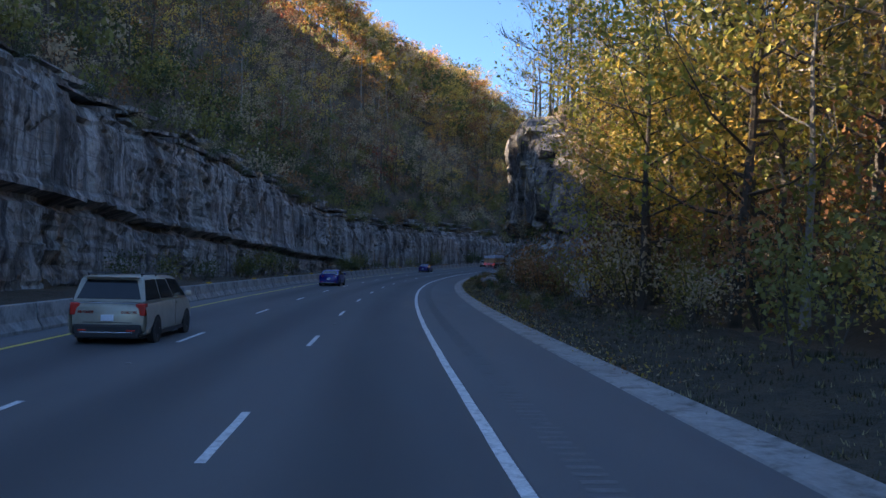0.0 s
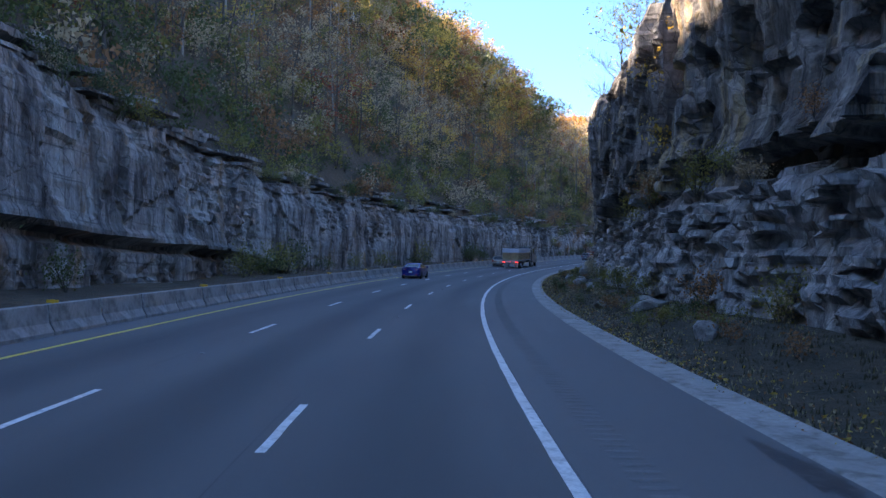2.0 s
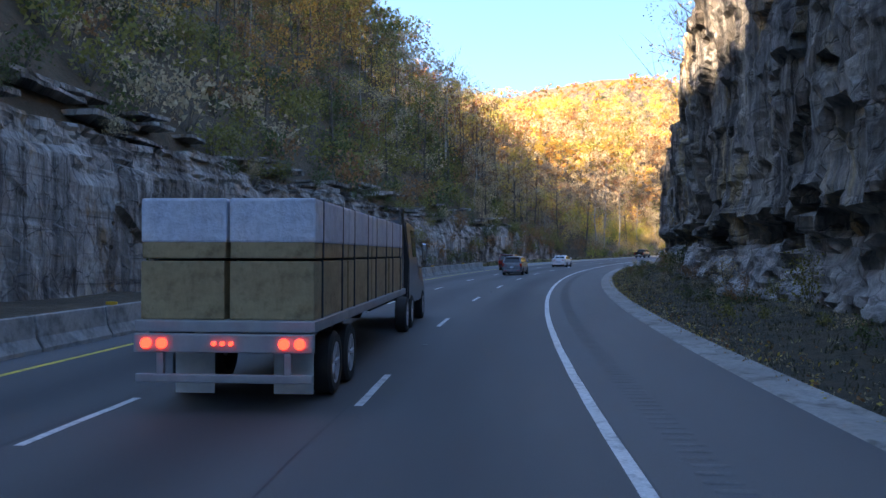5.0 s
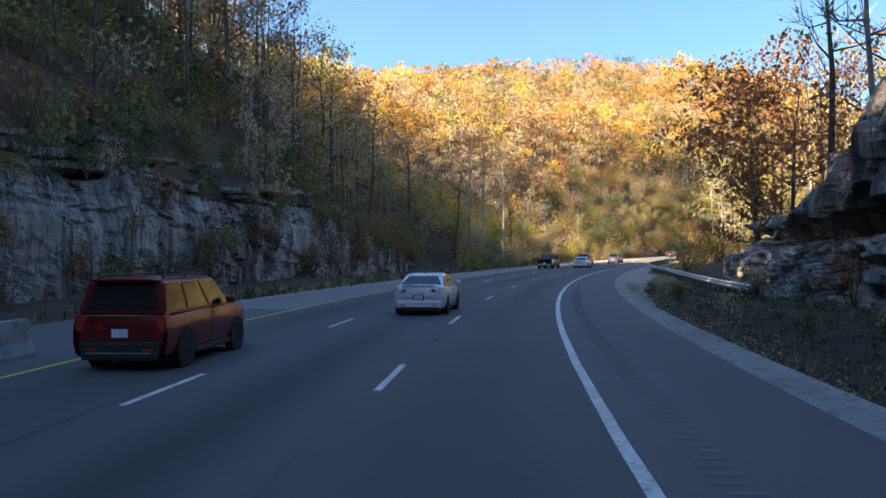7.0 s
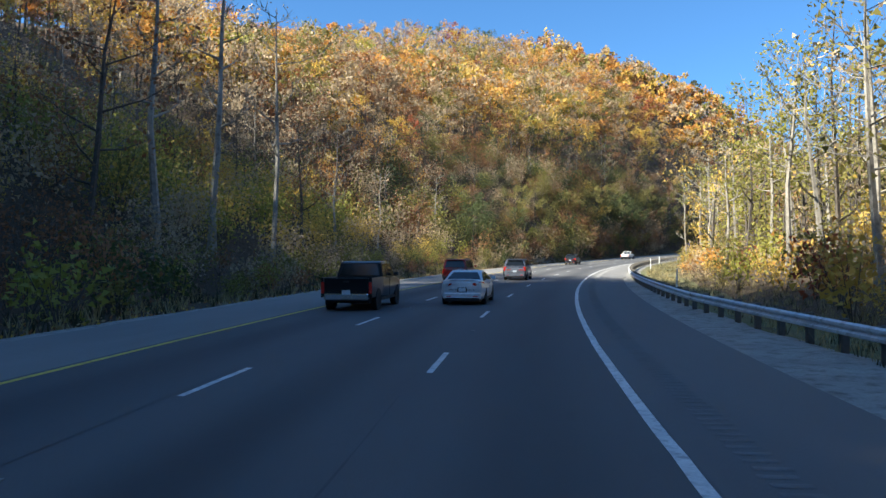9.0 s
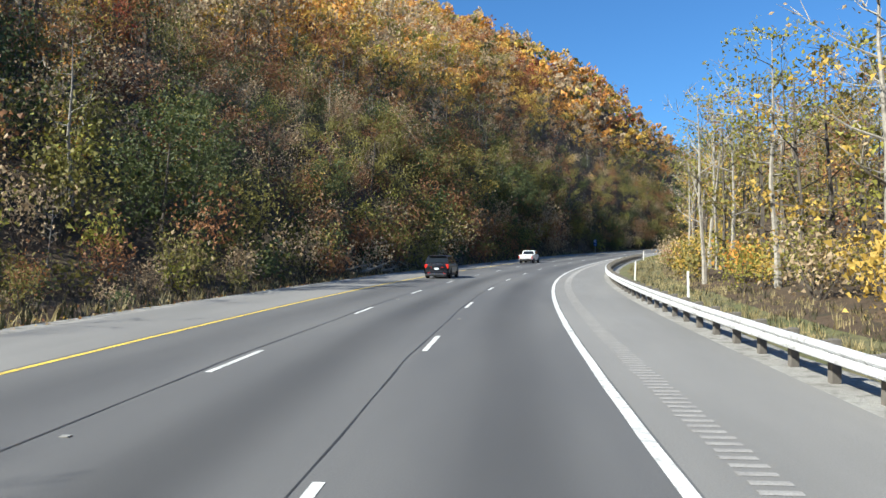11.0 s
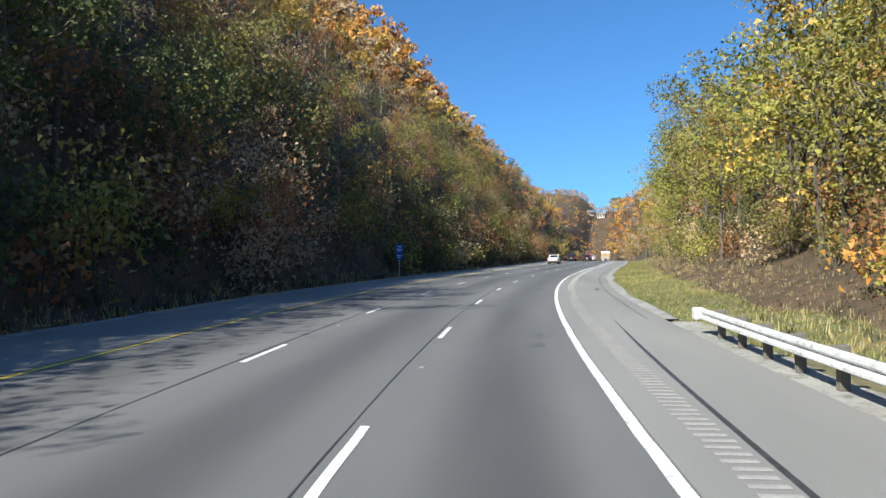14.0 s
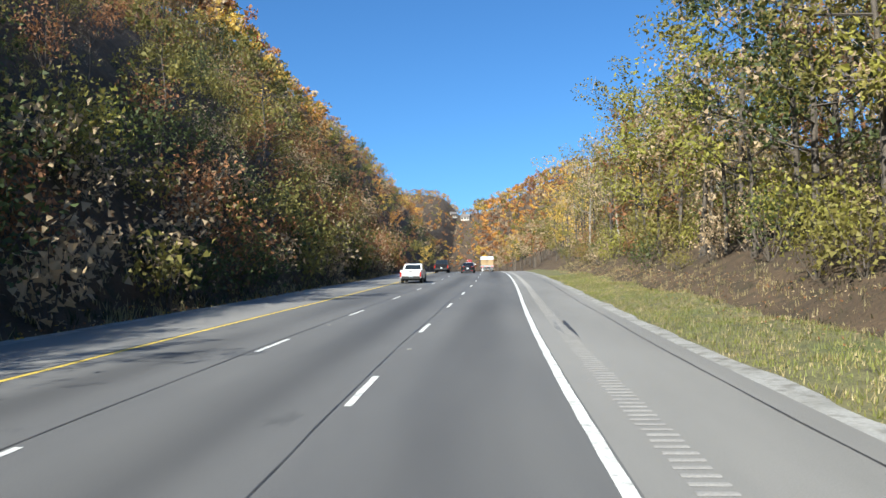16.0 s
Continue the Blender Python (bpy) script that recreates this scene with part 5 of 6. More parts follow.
def barrier_mesh():
    prof = [(-0.30, 0.0), (-0.30, 0.09), (-0.16, 0.33), (-0.09, 0.80), (-0.075, 0.815), (0.075, 0.815), (0.09, 0.80), (0.16, 0.33), (0.30, 0.09), (0.30, 0.0)]
    bm = bmesh.new()
    n = len(prof)
    rings = []
    for y, sh in ((-BARRIER_LEN / 2, 0.02), (-BARRIER_LEN / 2 + 0.03, 0.0), (0, 0.0), (BARRIER_LEN / 2 - 0.03, 0.0), (BARRIER_LEN / 2, 0.02)):
        rings.append([bm.verts.new((x * (1 - sh * 2), y, max(0, z - (sh if z > 0.1 else 0)))) for x, z in prof])
    for a, b in zip(rings, rings[1:]):
        for i in range(n - 1):
            bm.faces.new((a[i], a[i + 1], b[i + 1], b[i]))
    bm.faces.new(rings[0][::-1])
    bm.faces.new(rings[-1])
    return bm


first = part("concrete_barrier", barrier_mesh(), M_BARRIER)
tagged(first, "weathered grey concrete safety barrier piece standing along the median", "concrete barrier", "safety barrier row")
_r = random.Random(3)
s_b, k_b = -38.0, 0
first.matrix_basis = road_pose(s_b, -11.8)
marker_bm = bmesh.new()
box(marker_bm, -0.05, 0.05, -0.012, 0.012, 0.0, 0.11, 0.006)
box(marker_bm, -0.16, 0.16, -0.02, 0.02, 0.02, 0.10, 0.008)
marker = part("barrier_marker", marker_bm, M_AMBER)
tagged(marker, "amber reflective marker fixed on top of the barrier", "reflector", "barrier markers")
marker.matrix_basis = road_pose(-34, -11.8, 0.812)
while s_b < 272:
    s_b += 3.06
    k_b += 1
    copy_thing(first, road_pose(s_b, -11.8 + _r.uniform(-0.02, 0.02), 0, _r.uniform(-0.5, 0.5)))
for s_m in np.arange(-22, 272, 12.25):
    copy_thing(marker, road_pose(float(s_m) + 7.2, -11.78, 0.812))

# steel guardrail on timber posts
RAIL_D = lambda s: float(np.interp(s, [292, 318, 336, 350, 365, 395, 430, 545], [8.6, 8.2, 7.3, 5.6, 4.4, 3.85, 3.62, 3.62]))


def rail_pose(s, h=0.0):
    turn = -math.degrees(math.atan((RAIL_D(s + 1) - RAIL_D(s - 1)) / 2))
    return road_pose(s, RAIL_D(s), h, turn)


def rail_mesh(length=3.83):
    """W-beam seen from the road (towards -x)."""
    prof = [(0.0, -0.155), (-0.02, -0.145), (-0.08, -0.115), (-0.082, -0.065), (-0.03, -0.03), (0.0, 0.0), (-0.03, 0.03), (-0.082, 0.065), (-0.08, 0.115), (-0.02, 0.145), (0.0, 0.155)]
    bm = bmesh.new()
    ends = []
    for y in (-length / 2, 0, length / 2):
        ends.append(([bm.verts.new((x, y, z)) for x, z in prof], [bm.verts.new((x + 0.006, y, z)) for x, z in prof]))
    for (a, a2), (b, b2) in zip(ends, ends[1:]):
        for i in range(len(prof) - 1):
            bm.faces.new((a[i], a[i + 1], b[i + 1], b[i]))
            bm.faces.new((a2[i + 1], a2[i], b2[i], b2[i + 1]))
    return bm


RAIL = tagged(new("guardrail"), "galvanised steel guardrail on weathered timber posts beside the shoulder", "guardrail")
RAIL.matrix_basis = road_pose(430, 3.62)
_inv = RAIL.matrix_basis.inverted()
rail_me = part("rail", rail_mesh(), M_STEEL)
rail_data = rail_me.data
bpy.data.objects.remove(rail_me)
_bm = bmesh.new()
box(_bm, -0.0, 0.16, -0.09, 0.09, -0.35, 0.74, 0.012)
_o = part("post", _bm, M_POST)
post_data = _o.data
bpy.data.objects.remove(_o)
_bm = bmesh.new()
box(_bm, -0.16, 0.0, -0.075, 0.075, 0.42, 0.72, 0.01)
_o = part("spacer", _bm, M_POST)
spacer_data = _o.data
bpy.data.objects.remove(_o)
for i in range(64):
    s_r = 298 + 3.81 * i
    if s_r < 541:
        share("rail", rail_data, RAIL, _inv @ rail_pose(s_r, 0.56) @ pose(-0.165, 0, 0))
for i in range(128):
    s_r = 297 + 1.905 * i
    if s_r < 542:
        p = share("post", post_data, RAIL, _inv @ rail_pose(s_r))
        share("spacer", spacer_data, p)
_bm = bmesh.new()
box(_bm, -0.26, 0.02, -0.02, 0.35, -0.16, 0.16, 0.05)
_o = part("end_piece", _bm, M_STEEL, RAIL, "rounded steel end terminal")
_o.matrix_basis = _inv @ rail_pose(539.93, 0.56) @ pose(-0.12, 0, 0)

# delineator posts
_bm = bmesh.new()
box(_bm, -0.05, 0.05, -0.012, 0.012, -0.2, 1.25, 0.01)
_first = part("delineator_post", _bm, M_WHITE_PLASTIC)
tagged(_first, "slim white plastic delineator post behind the guardrail", "delineator", "delineator posts")
for i, (s_p, d_p) in enumerate(((464.5, 5.3), (381.0, 5.6), (528.0, 5.0), (441.0, 5.4))):
    m = road_pose(s_p, d_p, float(ground_height(s_p, d_p)) + 0.1, 0, False) @ pose(0, 0, 0, 2, 2 - i, 0)
    if i:
        copy_thing(_first, m)
    else:
        _first.matrix_basis = m

# small blue roadside sign, with unreadable lines as bars
SIGN = tagged(new("road_sign"), "narrow blue roadside sign with white lettering on a steel post", "road sign")
SIGN.matrix_basis = road_pose(588.0, -14.9, float(ground_height(588.0, -14.9)), 0, False)
_bm = bmesh.new()
box(_bm, -0.03, 0.03, 0.02, 0.06, -0.3, 2.9, 0.005)
part("sign_post", _bm, M_STEEL, SIGN)
_bm = bmesh.new()
box(_bm, -0.32, 0.32, -0.01, 0.015, 1.55, 2.95, 0.006)
_panel = part("sign_panel", _bm, M_SIGN_BLUE, SIGN, "blue sign panel")
for z, w in ((2.75, 0.2), (2.5, 0.24), (2.38, 0.17), (1.95, 0.2), (1.8, 0.12)):
    _bm = bmesh.new()
    box(_bm, -w, w, -0.016, -0.012, z - 0.035, z + 0.035)
    part("lettering_bar", _bm, M_SIGN_WHITE, _panel, "white lettering bar")


# boulders and fallen stones at the foot of the rock wall
def boulder_bm(seed, flat=0.7):
    rng = np.random.default_rng(seed)
    bm = bmesh.new()
    bmesh.ops.create_icosphere(bm, subdivisions=2, radius=1.0)
    planes = rng.normal(size=(9, 3))
    planes /= np.linalg.norm(planes, axis=1)[:, None]
    cut = rng.uniform(0.5, 0.85, 9)
    for v in bm.verts:
        p = np.array(v.co)
        for n_, c_ in zip(planes, cut):
            over = p @ n_ - c_
            if over > 0:
                p = p - n_ * over
        v.co = Vector(p * np.array([1.15, 0.95, flat])) * (1 + 0.04 * rng.normal())
    return bm


BOULDERS = [part("boulder", boulder_bm(60 + i, 0.55 + 0.12 * i), M_BOULDER).data for i in range(5)]
for o in [o for o in scene.objects if o.name.startswith("boulder")]:
    bpy.data.objects.remove(o)
_r = random.Random(8)
_set = [(176.0, 8.1, 1.25), (179.0, 7.9, 0.9), (186.5, 8.0, 0.8), (190.5, 8.0, 1.0), (197.0, 8.2, 0.7), (107.5, 6.7, 0.75), (109.6, 7.0, 0.65), (97.0, 6.1, 0.5), (112.5, 5.6, 0.45), (83.5, 6.6, 0.8), (85.0, 6.9, 0.6), (133.0, 7.2, 0.6), (137.5, 6.6, 0.42), (141.0, 7.0, 0.7), (146.0, 6.4, 0.36), (151.0, 7.3, 0.55), (156.0, 6.2, 0.4), (167.0, 7.6, 0.6), (205.0, 7.7, 0.5), (222.0, 7.8, 0.45)]
for s_p, d_p, sz in _set:
    o = new("boulder", BOULDERS[_r.randrange(5)])
    o.matrix_basis = road_pose(s_p, d_p, float(ground_height(s_p, d_p)) + 0.28 * sz, _r.uniform(0, 360), False) @ pose(0, 0, 0, _r.uniform(-14, 14), _r.uniform(-14, 14), 0)
    o.scale = (sz, sz * _r.uniform(0.8, 1.1), sz * _r.uniform(0.75, 1.15))
    tagged(o, "pale angular boulder fallen at the foot of the rock wall", "boulder", "fallen boulders", "")


# fallen branches heaped at the edge of the shoulder
def fallen_branch(seed, length):
    rng = np.random.default_rng(seed)
    pts = [np.array([0, 0, 0.1])]
    d_ = np.array([1.0, 0, 0.08])
    for i in range(4):
        d_ = d_ + rng.normal(0, 0.16, 3)
        pts.append(pts[-1] + d_ * length / 4)
        pts[-1][2] = abs(pts[-1][2])
    v, q = tube_quads(pts, [0.11, 0.09, 0.07, 0.045, 0.015], 6)
    limb = new("fallen_branch", quad_mesh("fallen_branch", v, q, M_BARK_PALE))
    for i in range(10):
        k = rng.integers(1, 5)
        f = rng.uniform(0, 1)
        a = pts[k - 1] * (1 - f) + pts[k] * f
        e = a + rng.normal(0, 0.5, 3) * length * 0.3 + np.array([0.2, 0, 0.25])
        e[2] = max(0.05, e[2])
        v, q = tube_quads([a, (a + e) / 2 + rng.normal(0, 0.08, 3), e], [0.035, 0.022, 0.008], 4)
        share("twig", quad_mesh("twig", v, q, M_BARK_PALE), limb)
    return limb


for i in range(16):
    s_p = 468 + i * 1.9 + _r.uniform(-1, 1)
    d_p = -15.3 - _r.uniform(0, 1.6)
    o = fallen_branch(700 + i, _r.uniform(1.6, 3.8))
    o.matrix_basis = road_pose(s_p, d_p, float(ground_height(s_p, d_p)) + 0.06, _r.uniform(0, 360), False)
    tagged(o, "bleached fallen branch lying at the edge of the shoulder", "branch", "fallen branches")


# slabs standing out of the crest ledges and of the thin beds at the foot
_w = np.random.default_rng(17)
_rows = []
for _s in np.arange(44, 335, 1.9):
    _u = _w.choice([_w.uniform(-0.5, 0.3), _w.uniform(0.2, 2.4)])
    _rows.append((_s + _w.uniform(-1, 1), float(left_top(_s)) + _u, _w.uniform(2.0, 7.5), _w.uniform(0.14, 0.42), -0.72 - 1.0 * max(0, _u) + _w.uniform(-0.25, 0.25)))
slabs(FACE_L, _rows, L_FACE, -1, DIP_L, M_ROCK_L, 18, 2.2)
_rows = [(_s, _w.uniform(0.1, 0.85) * float(NOTCH(_s)), _w.uniform(0.5, 1.9), _w.uniform(0.12, 0.34), _w.uniform(0.05, 0.38)) for _s in np.concatenate([np.arange(60, 290, 1.2), np.arange(76, 150, 0.75)])]
slabs(FACE_R, _rows, R_FACE, 1, DIP_R, M_ROCK_BEDS, 19, 1.2)

# grass and leaf litter
def tufts(name, label, rows, seed, mats, blade=(0.05, 0.3), count=9):
    """Clumps of bent blades. rows: s, d."""
    rng = np.random.default_rng(seed)
    rows = np.asarray(rows)
    base = spot(rows[:, 0], rows[:, 1], ground_height(rows[:, 0], rows[:, 1]) - 0.02)
    n = len(base)
    b = np.repeat(base, count, 0) + np.concatenate([rng.normal(0, 0.09, (n * count, 2)), np.zeros((n * count, 1))], 1)
    m = len(b)
    a = rng.uniform(0, 6.28, m)
    tall = rng.uniform(0.5, 1.2, m) * blade[1] * np.repeat(rng.uniform(0.5, 1.4, n), count)
    lean = rng.uniform(0.1, 0.8, m) * tall
    side = np.stack([-np.sin(a), np.cos(a), 0 * a], 1) * blade[0] / 2
    out = np.stack([np.cos(a) * lean, np.sin(a) * lean, tall], 1)
    v = np.stack([b - side, b + side, b + out + side * 0.25, b + out - side * 0.25], 1).reshape(-1, 3)
    tagged(new(name, quad_mesh(name, v, np.arange(4 * m).reshape(-1, 4), mats, index=np.repeat(rng.integers(0, len(mats), n), count))), label, "grass", kind="stuff")


M_GRASS = leaf_mat("grass_green", (0.16, 0.19, 0.045), (0.25, 0.25, 0.07), 0.3)
M_GRASS_DRY = leaf_mat("grass_dry", (0.33, 0.27, 0.12), (0.42, 0.35, 0.19), 0.3)
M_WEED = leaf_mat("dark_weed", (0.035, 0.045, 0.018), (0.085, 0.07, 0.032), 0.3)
_g = np.random.default_rng(77)


def strew(n, s0, s1, d0, d1, power=1.0):
    return np.stack([_g.uniform(s0, s1, n), d0 + (d1 - d0) * _g.uniform(0, 1, n) ** power], 1)


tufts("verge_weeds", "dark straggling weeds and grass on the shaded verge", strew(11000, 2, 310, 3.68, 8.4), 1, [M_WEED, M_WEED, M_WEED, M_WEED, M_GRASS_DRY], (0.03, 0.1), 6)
tufts("verge_grass", "short green and dry grass on the sunny verge", strew(11000, 535, 680, 3.9, 8.2), 2, [M_GRASS, M_GRASS, M_GRASS_DRY], (0.028, 0.12), 5)
tufts("dry_grass", "tall dry grass behind the guardrail and under the trees", strew(3000, 340, 545, 5.3, 10.5), 3, [M_GRASS_DRY, M_GRASS_DRY, M_WEED], (0.035, 0.28), 6)
tufts("bank_grass", "dry grass at the foot of the wooded bank", strew(2200, 545, 720, 7.4, 11.0), 5, [M_GRASS_DRY, M_GRASS_DRY, M_WEED], (0.03, 0.2), 6)
tufts("left_weeds", "dark weeds along the left edge", strew(3000, 285, 700, -15.1, -18.6, 1.5), 4, [M_WEED, M_GRASS_DRY], (0.06, 0.4), 6)


def litter(name, label, s0, s1, d0, d1, n, seed, leaves, size=0.07):
    rng = np.random.default_rng(seed)
    s = rng.uniform(s0, s1, n)
    d = d0 + (d1 - d0) * rng.uniform(0, 1, n) ** 1.6
    c = spot(s, d, np.maximum(ground_height(s, d), -0.02) + 0.05)
    v, q = leaf_quads(rng, c, size)
    tagged(new(name, quad_mesh(name, v, q, [LEAVES[i] for i in leaves], index=rng.integers(0, len(leaves), n))), label, "leaf litter", kind="stuff")


litter("leaf_litter", "fallen brown and yellow leaves along the verge", 15, 310, 3.6, 7.5, 5200, 5, [TAN, RUST, RUST, GOLD], 0.038)
litter("leaf_litter", "pale fallen leaves drifted against the gutter", 15, 316, 3.72, 5.2, 7000, 8, [TAN, TAN, GOLD, RUST], 0.05)
litter("leaf_litter", "fallen leaves along the left edge of the road", 300, 700, -14.6, -18.0, 5000, 6, [TAN, RUST, GOLD])
litter("leaf_litter", "fallen leaves under the bank trees", 535, 700, 10.0, 6.5, 4000, 7, [TAN, RUST], 0.05)

# ---------------------------------------------------------------- vehicles
M_GLASS = plain("dark_car_glass", (0.015, 0.018, 0.02), 0.06, 0.0, 0.0, spec=0.5)
M_TYRE = surface("tyre_rubber", (0.02, 0.02, 0.021), (0.03, 0.03, 0.03), None, 2, 30, 0.85, 0.2, 0.004)
M_RIM = plain("alloy", (0.55, 0.56, 0.58), 0.35, 0.3)
M_TRIM = plain("black_trim", (0.022, 0.022, 0.024), 0.55)
M_CHROME = plain("chrome", (0.75, 0.76, 0.78), 0.12, 1.0)
M_LAMP_RED = plain("red_lamp", (0.6, 0.03, 0.018), 0.18, 0.0, 0.8)
M_LAMP_LIT = plain("lit_red_lamp", (0.6, 0.03, 0.02), 0.2, 0.0, 0.5, 1.2)
M_LAMP_CLEAR = plain("clear_lamp", (0.6, 0.6, 0.6), 0.12, 0.2, 0.8)
M_PLATE = plain("number_plate", (0.62, 0.68, 0.74), 0.5)
M_UNDER = plain("underbody", (0.012, 0.012, 0.012), 0.9)


def paint(name, col, metal=0.2):
    return plain(name, col, 0.28, metal, 0.35, spec=0.3)


def loft(bm, rings, caps=True):
    vs = [[bm.verts.new(p) for p in r] for r in rings]
    n = len(rings[0])
    for a, b in zip(vs, vs[1:]):
        for i in range(n):
            bm.faces.new((a[i], a[(i + 1) % n], b[(i + 1) % n], b[i]))
    if caps:
        bm.faces.new(vs[0][::-1])
        bm.faces.new(vs[-1])
    return bm


def body_ring(y, w, z0, z1, crown=0.03):
    h = z1 - z0
    right = [(0.80 * w, z0), (0.94 * w, z0 + 0.10 * h), (0.995 * w, z0 + 0.35 * h), (w, z0 + 0.62 * h), (0.975 * w, z0 + 0.82 * h), (0.93 * w, z0 + 0.95 * h), (0.82 * w, z1 + 0.01)]
    return [(x, y, z) for x, z in right] + [(0, y, z1 + 0.01 + crown)] + [(-x, y, z) for x, z in right[::-1]] + [(0, y, z0)]


def wheel_meshes(r, w):
    bm = bmesh.new()
    prof = [(-w / 2, r * 0.66), (-w / 2, r * 0.90), (-w * 0.36, r), (w * 0.36, r), (w / 2, r * 0.90), (w / 2, r * 0.66)]
    n = 24
    rings = [[bm.verts.new((x, q * math.cos(a), q * math.sin(a))) for x, q in prof] for a in [2 * math.pi * i / n for i in range(n)]]
    for i in range(n):
        a, b = rings[i], rings[(i + 1) % n]
        for j in range(len(prof) - 1):
            bm.faces.new((a[j], a[j + 1], b[j + 1], b[j]))
    tyre = part("tyre", bm, M_TYRE, smooth=True)
    bm = bmesh.new()
    tube(bm, (-w * 0.30, 0, 0), (w * 0.38, 0, 0), r * 0.17, r * 0.15, 10)
    for k in range(5):
        a = 2 * math.pi * k / 5
        c, s_ = math.cos(a), math.sin(a)
        for e in (-0.09, 0.09):
            c2, s2 = math.cos(a + e), math.sin(a + e)
            tube(bm, (w * 0.34, r * 0.1 * c, r * 0.1 * s_), (w * 0.40, r * 0.62 * c2, r * 0.62 * s2), r * 0.06, r * 0.05, 5)
    for x0, x1 in ((w * 0.30, w * 0.46),):
        rr = [[bm.verts.new((x, q * math.cos(t), q * math.sin(t))) for x, q in ((x0, r * 0.67), (x1, r * 0.67), (x1, r * 0.58), (x0, r * 0.58))] for t in [2 * math.pi * i / 24 for i in range(24)]]
        for i in range(24):
            a, b = rr[i], rr[(i + 1) % 24]
            for j in range(4):
                bm.faces.new((a[j], a[(j + 1) % 4], b[(j + 1) % 4], b[j]))
    rim = part("rim", bm, M_RIM)
    bm = bmesh.new()
    tube(bm, (-w * 0.2, 0, 0), (w * 0.1, 0, 0), r * 0.64, r * 0.64, 20)
    hub = part("brake", bm, M_UNDER)
    data = tyre.data, rim.data, hub.data
    for o in (tyre, rim, hub):
        bpy.data.objects.remove(o)
    return data


WHEELS = {}


def add_wheel(parent, x, y, r, w):
    key = (r, w)
    if key not in WHEELS:
        WHEELS[key] = wheel_meshes(r, w)
    ty, ri, hu = WHEELS[key]
    wh = new("wheel", hu)
    wh.parent = parent
    wh.matrix_basis = pose(x, y, r, 0, 0, 0 if x > 0 else 180)
    share("tyre", ty, wh)
    share("rim", ri, wh, label="spoked alloy rim")
    return wh


def pane(name, corners, out, mat, parent, label="", inset=0.06):
    """A window pane laid proud of the face through four corners, inset from its edges and slightly thick."""
    c = [Vector(p) for p in corners]
    mid = sum(c, Vector()) / 4
    q = []
    for p in c:
        t = (mid - p)
        q.append(p + t.normalized() * min(inset * 1.4, t.length * 0.3))
    nrm = (q[1] - q[0]).cross(q[3] - q[0]).normalized()
    if nrm.dot(Vector(out)) < 0:
        nrm = -nrm
    bm = bmesh.new()
    a = [bm.verts.new(p + nrm * 0.010) for p in q]
    b = [bm.verts.new(p - nrm * 0.010) for p in q]
    bm.faces.new(a)
    bm.faces.new(b[::-1])
    for i in range(4):
        bm.faces.new((a[i], b[i], b[(i + 1) % 4], a[(i + 1) % 4]))
    return part(name, bm, mat, parent, label)


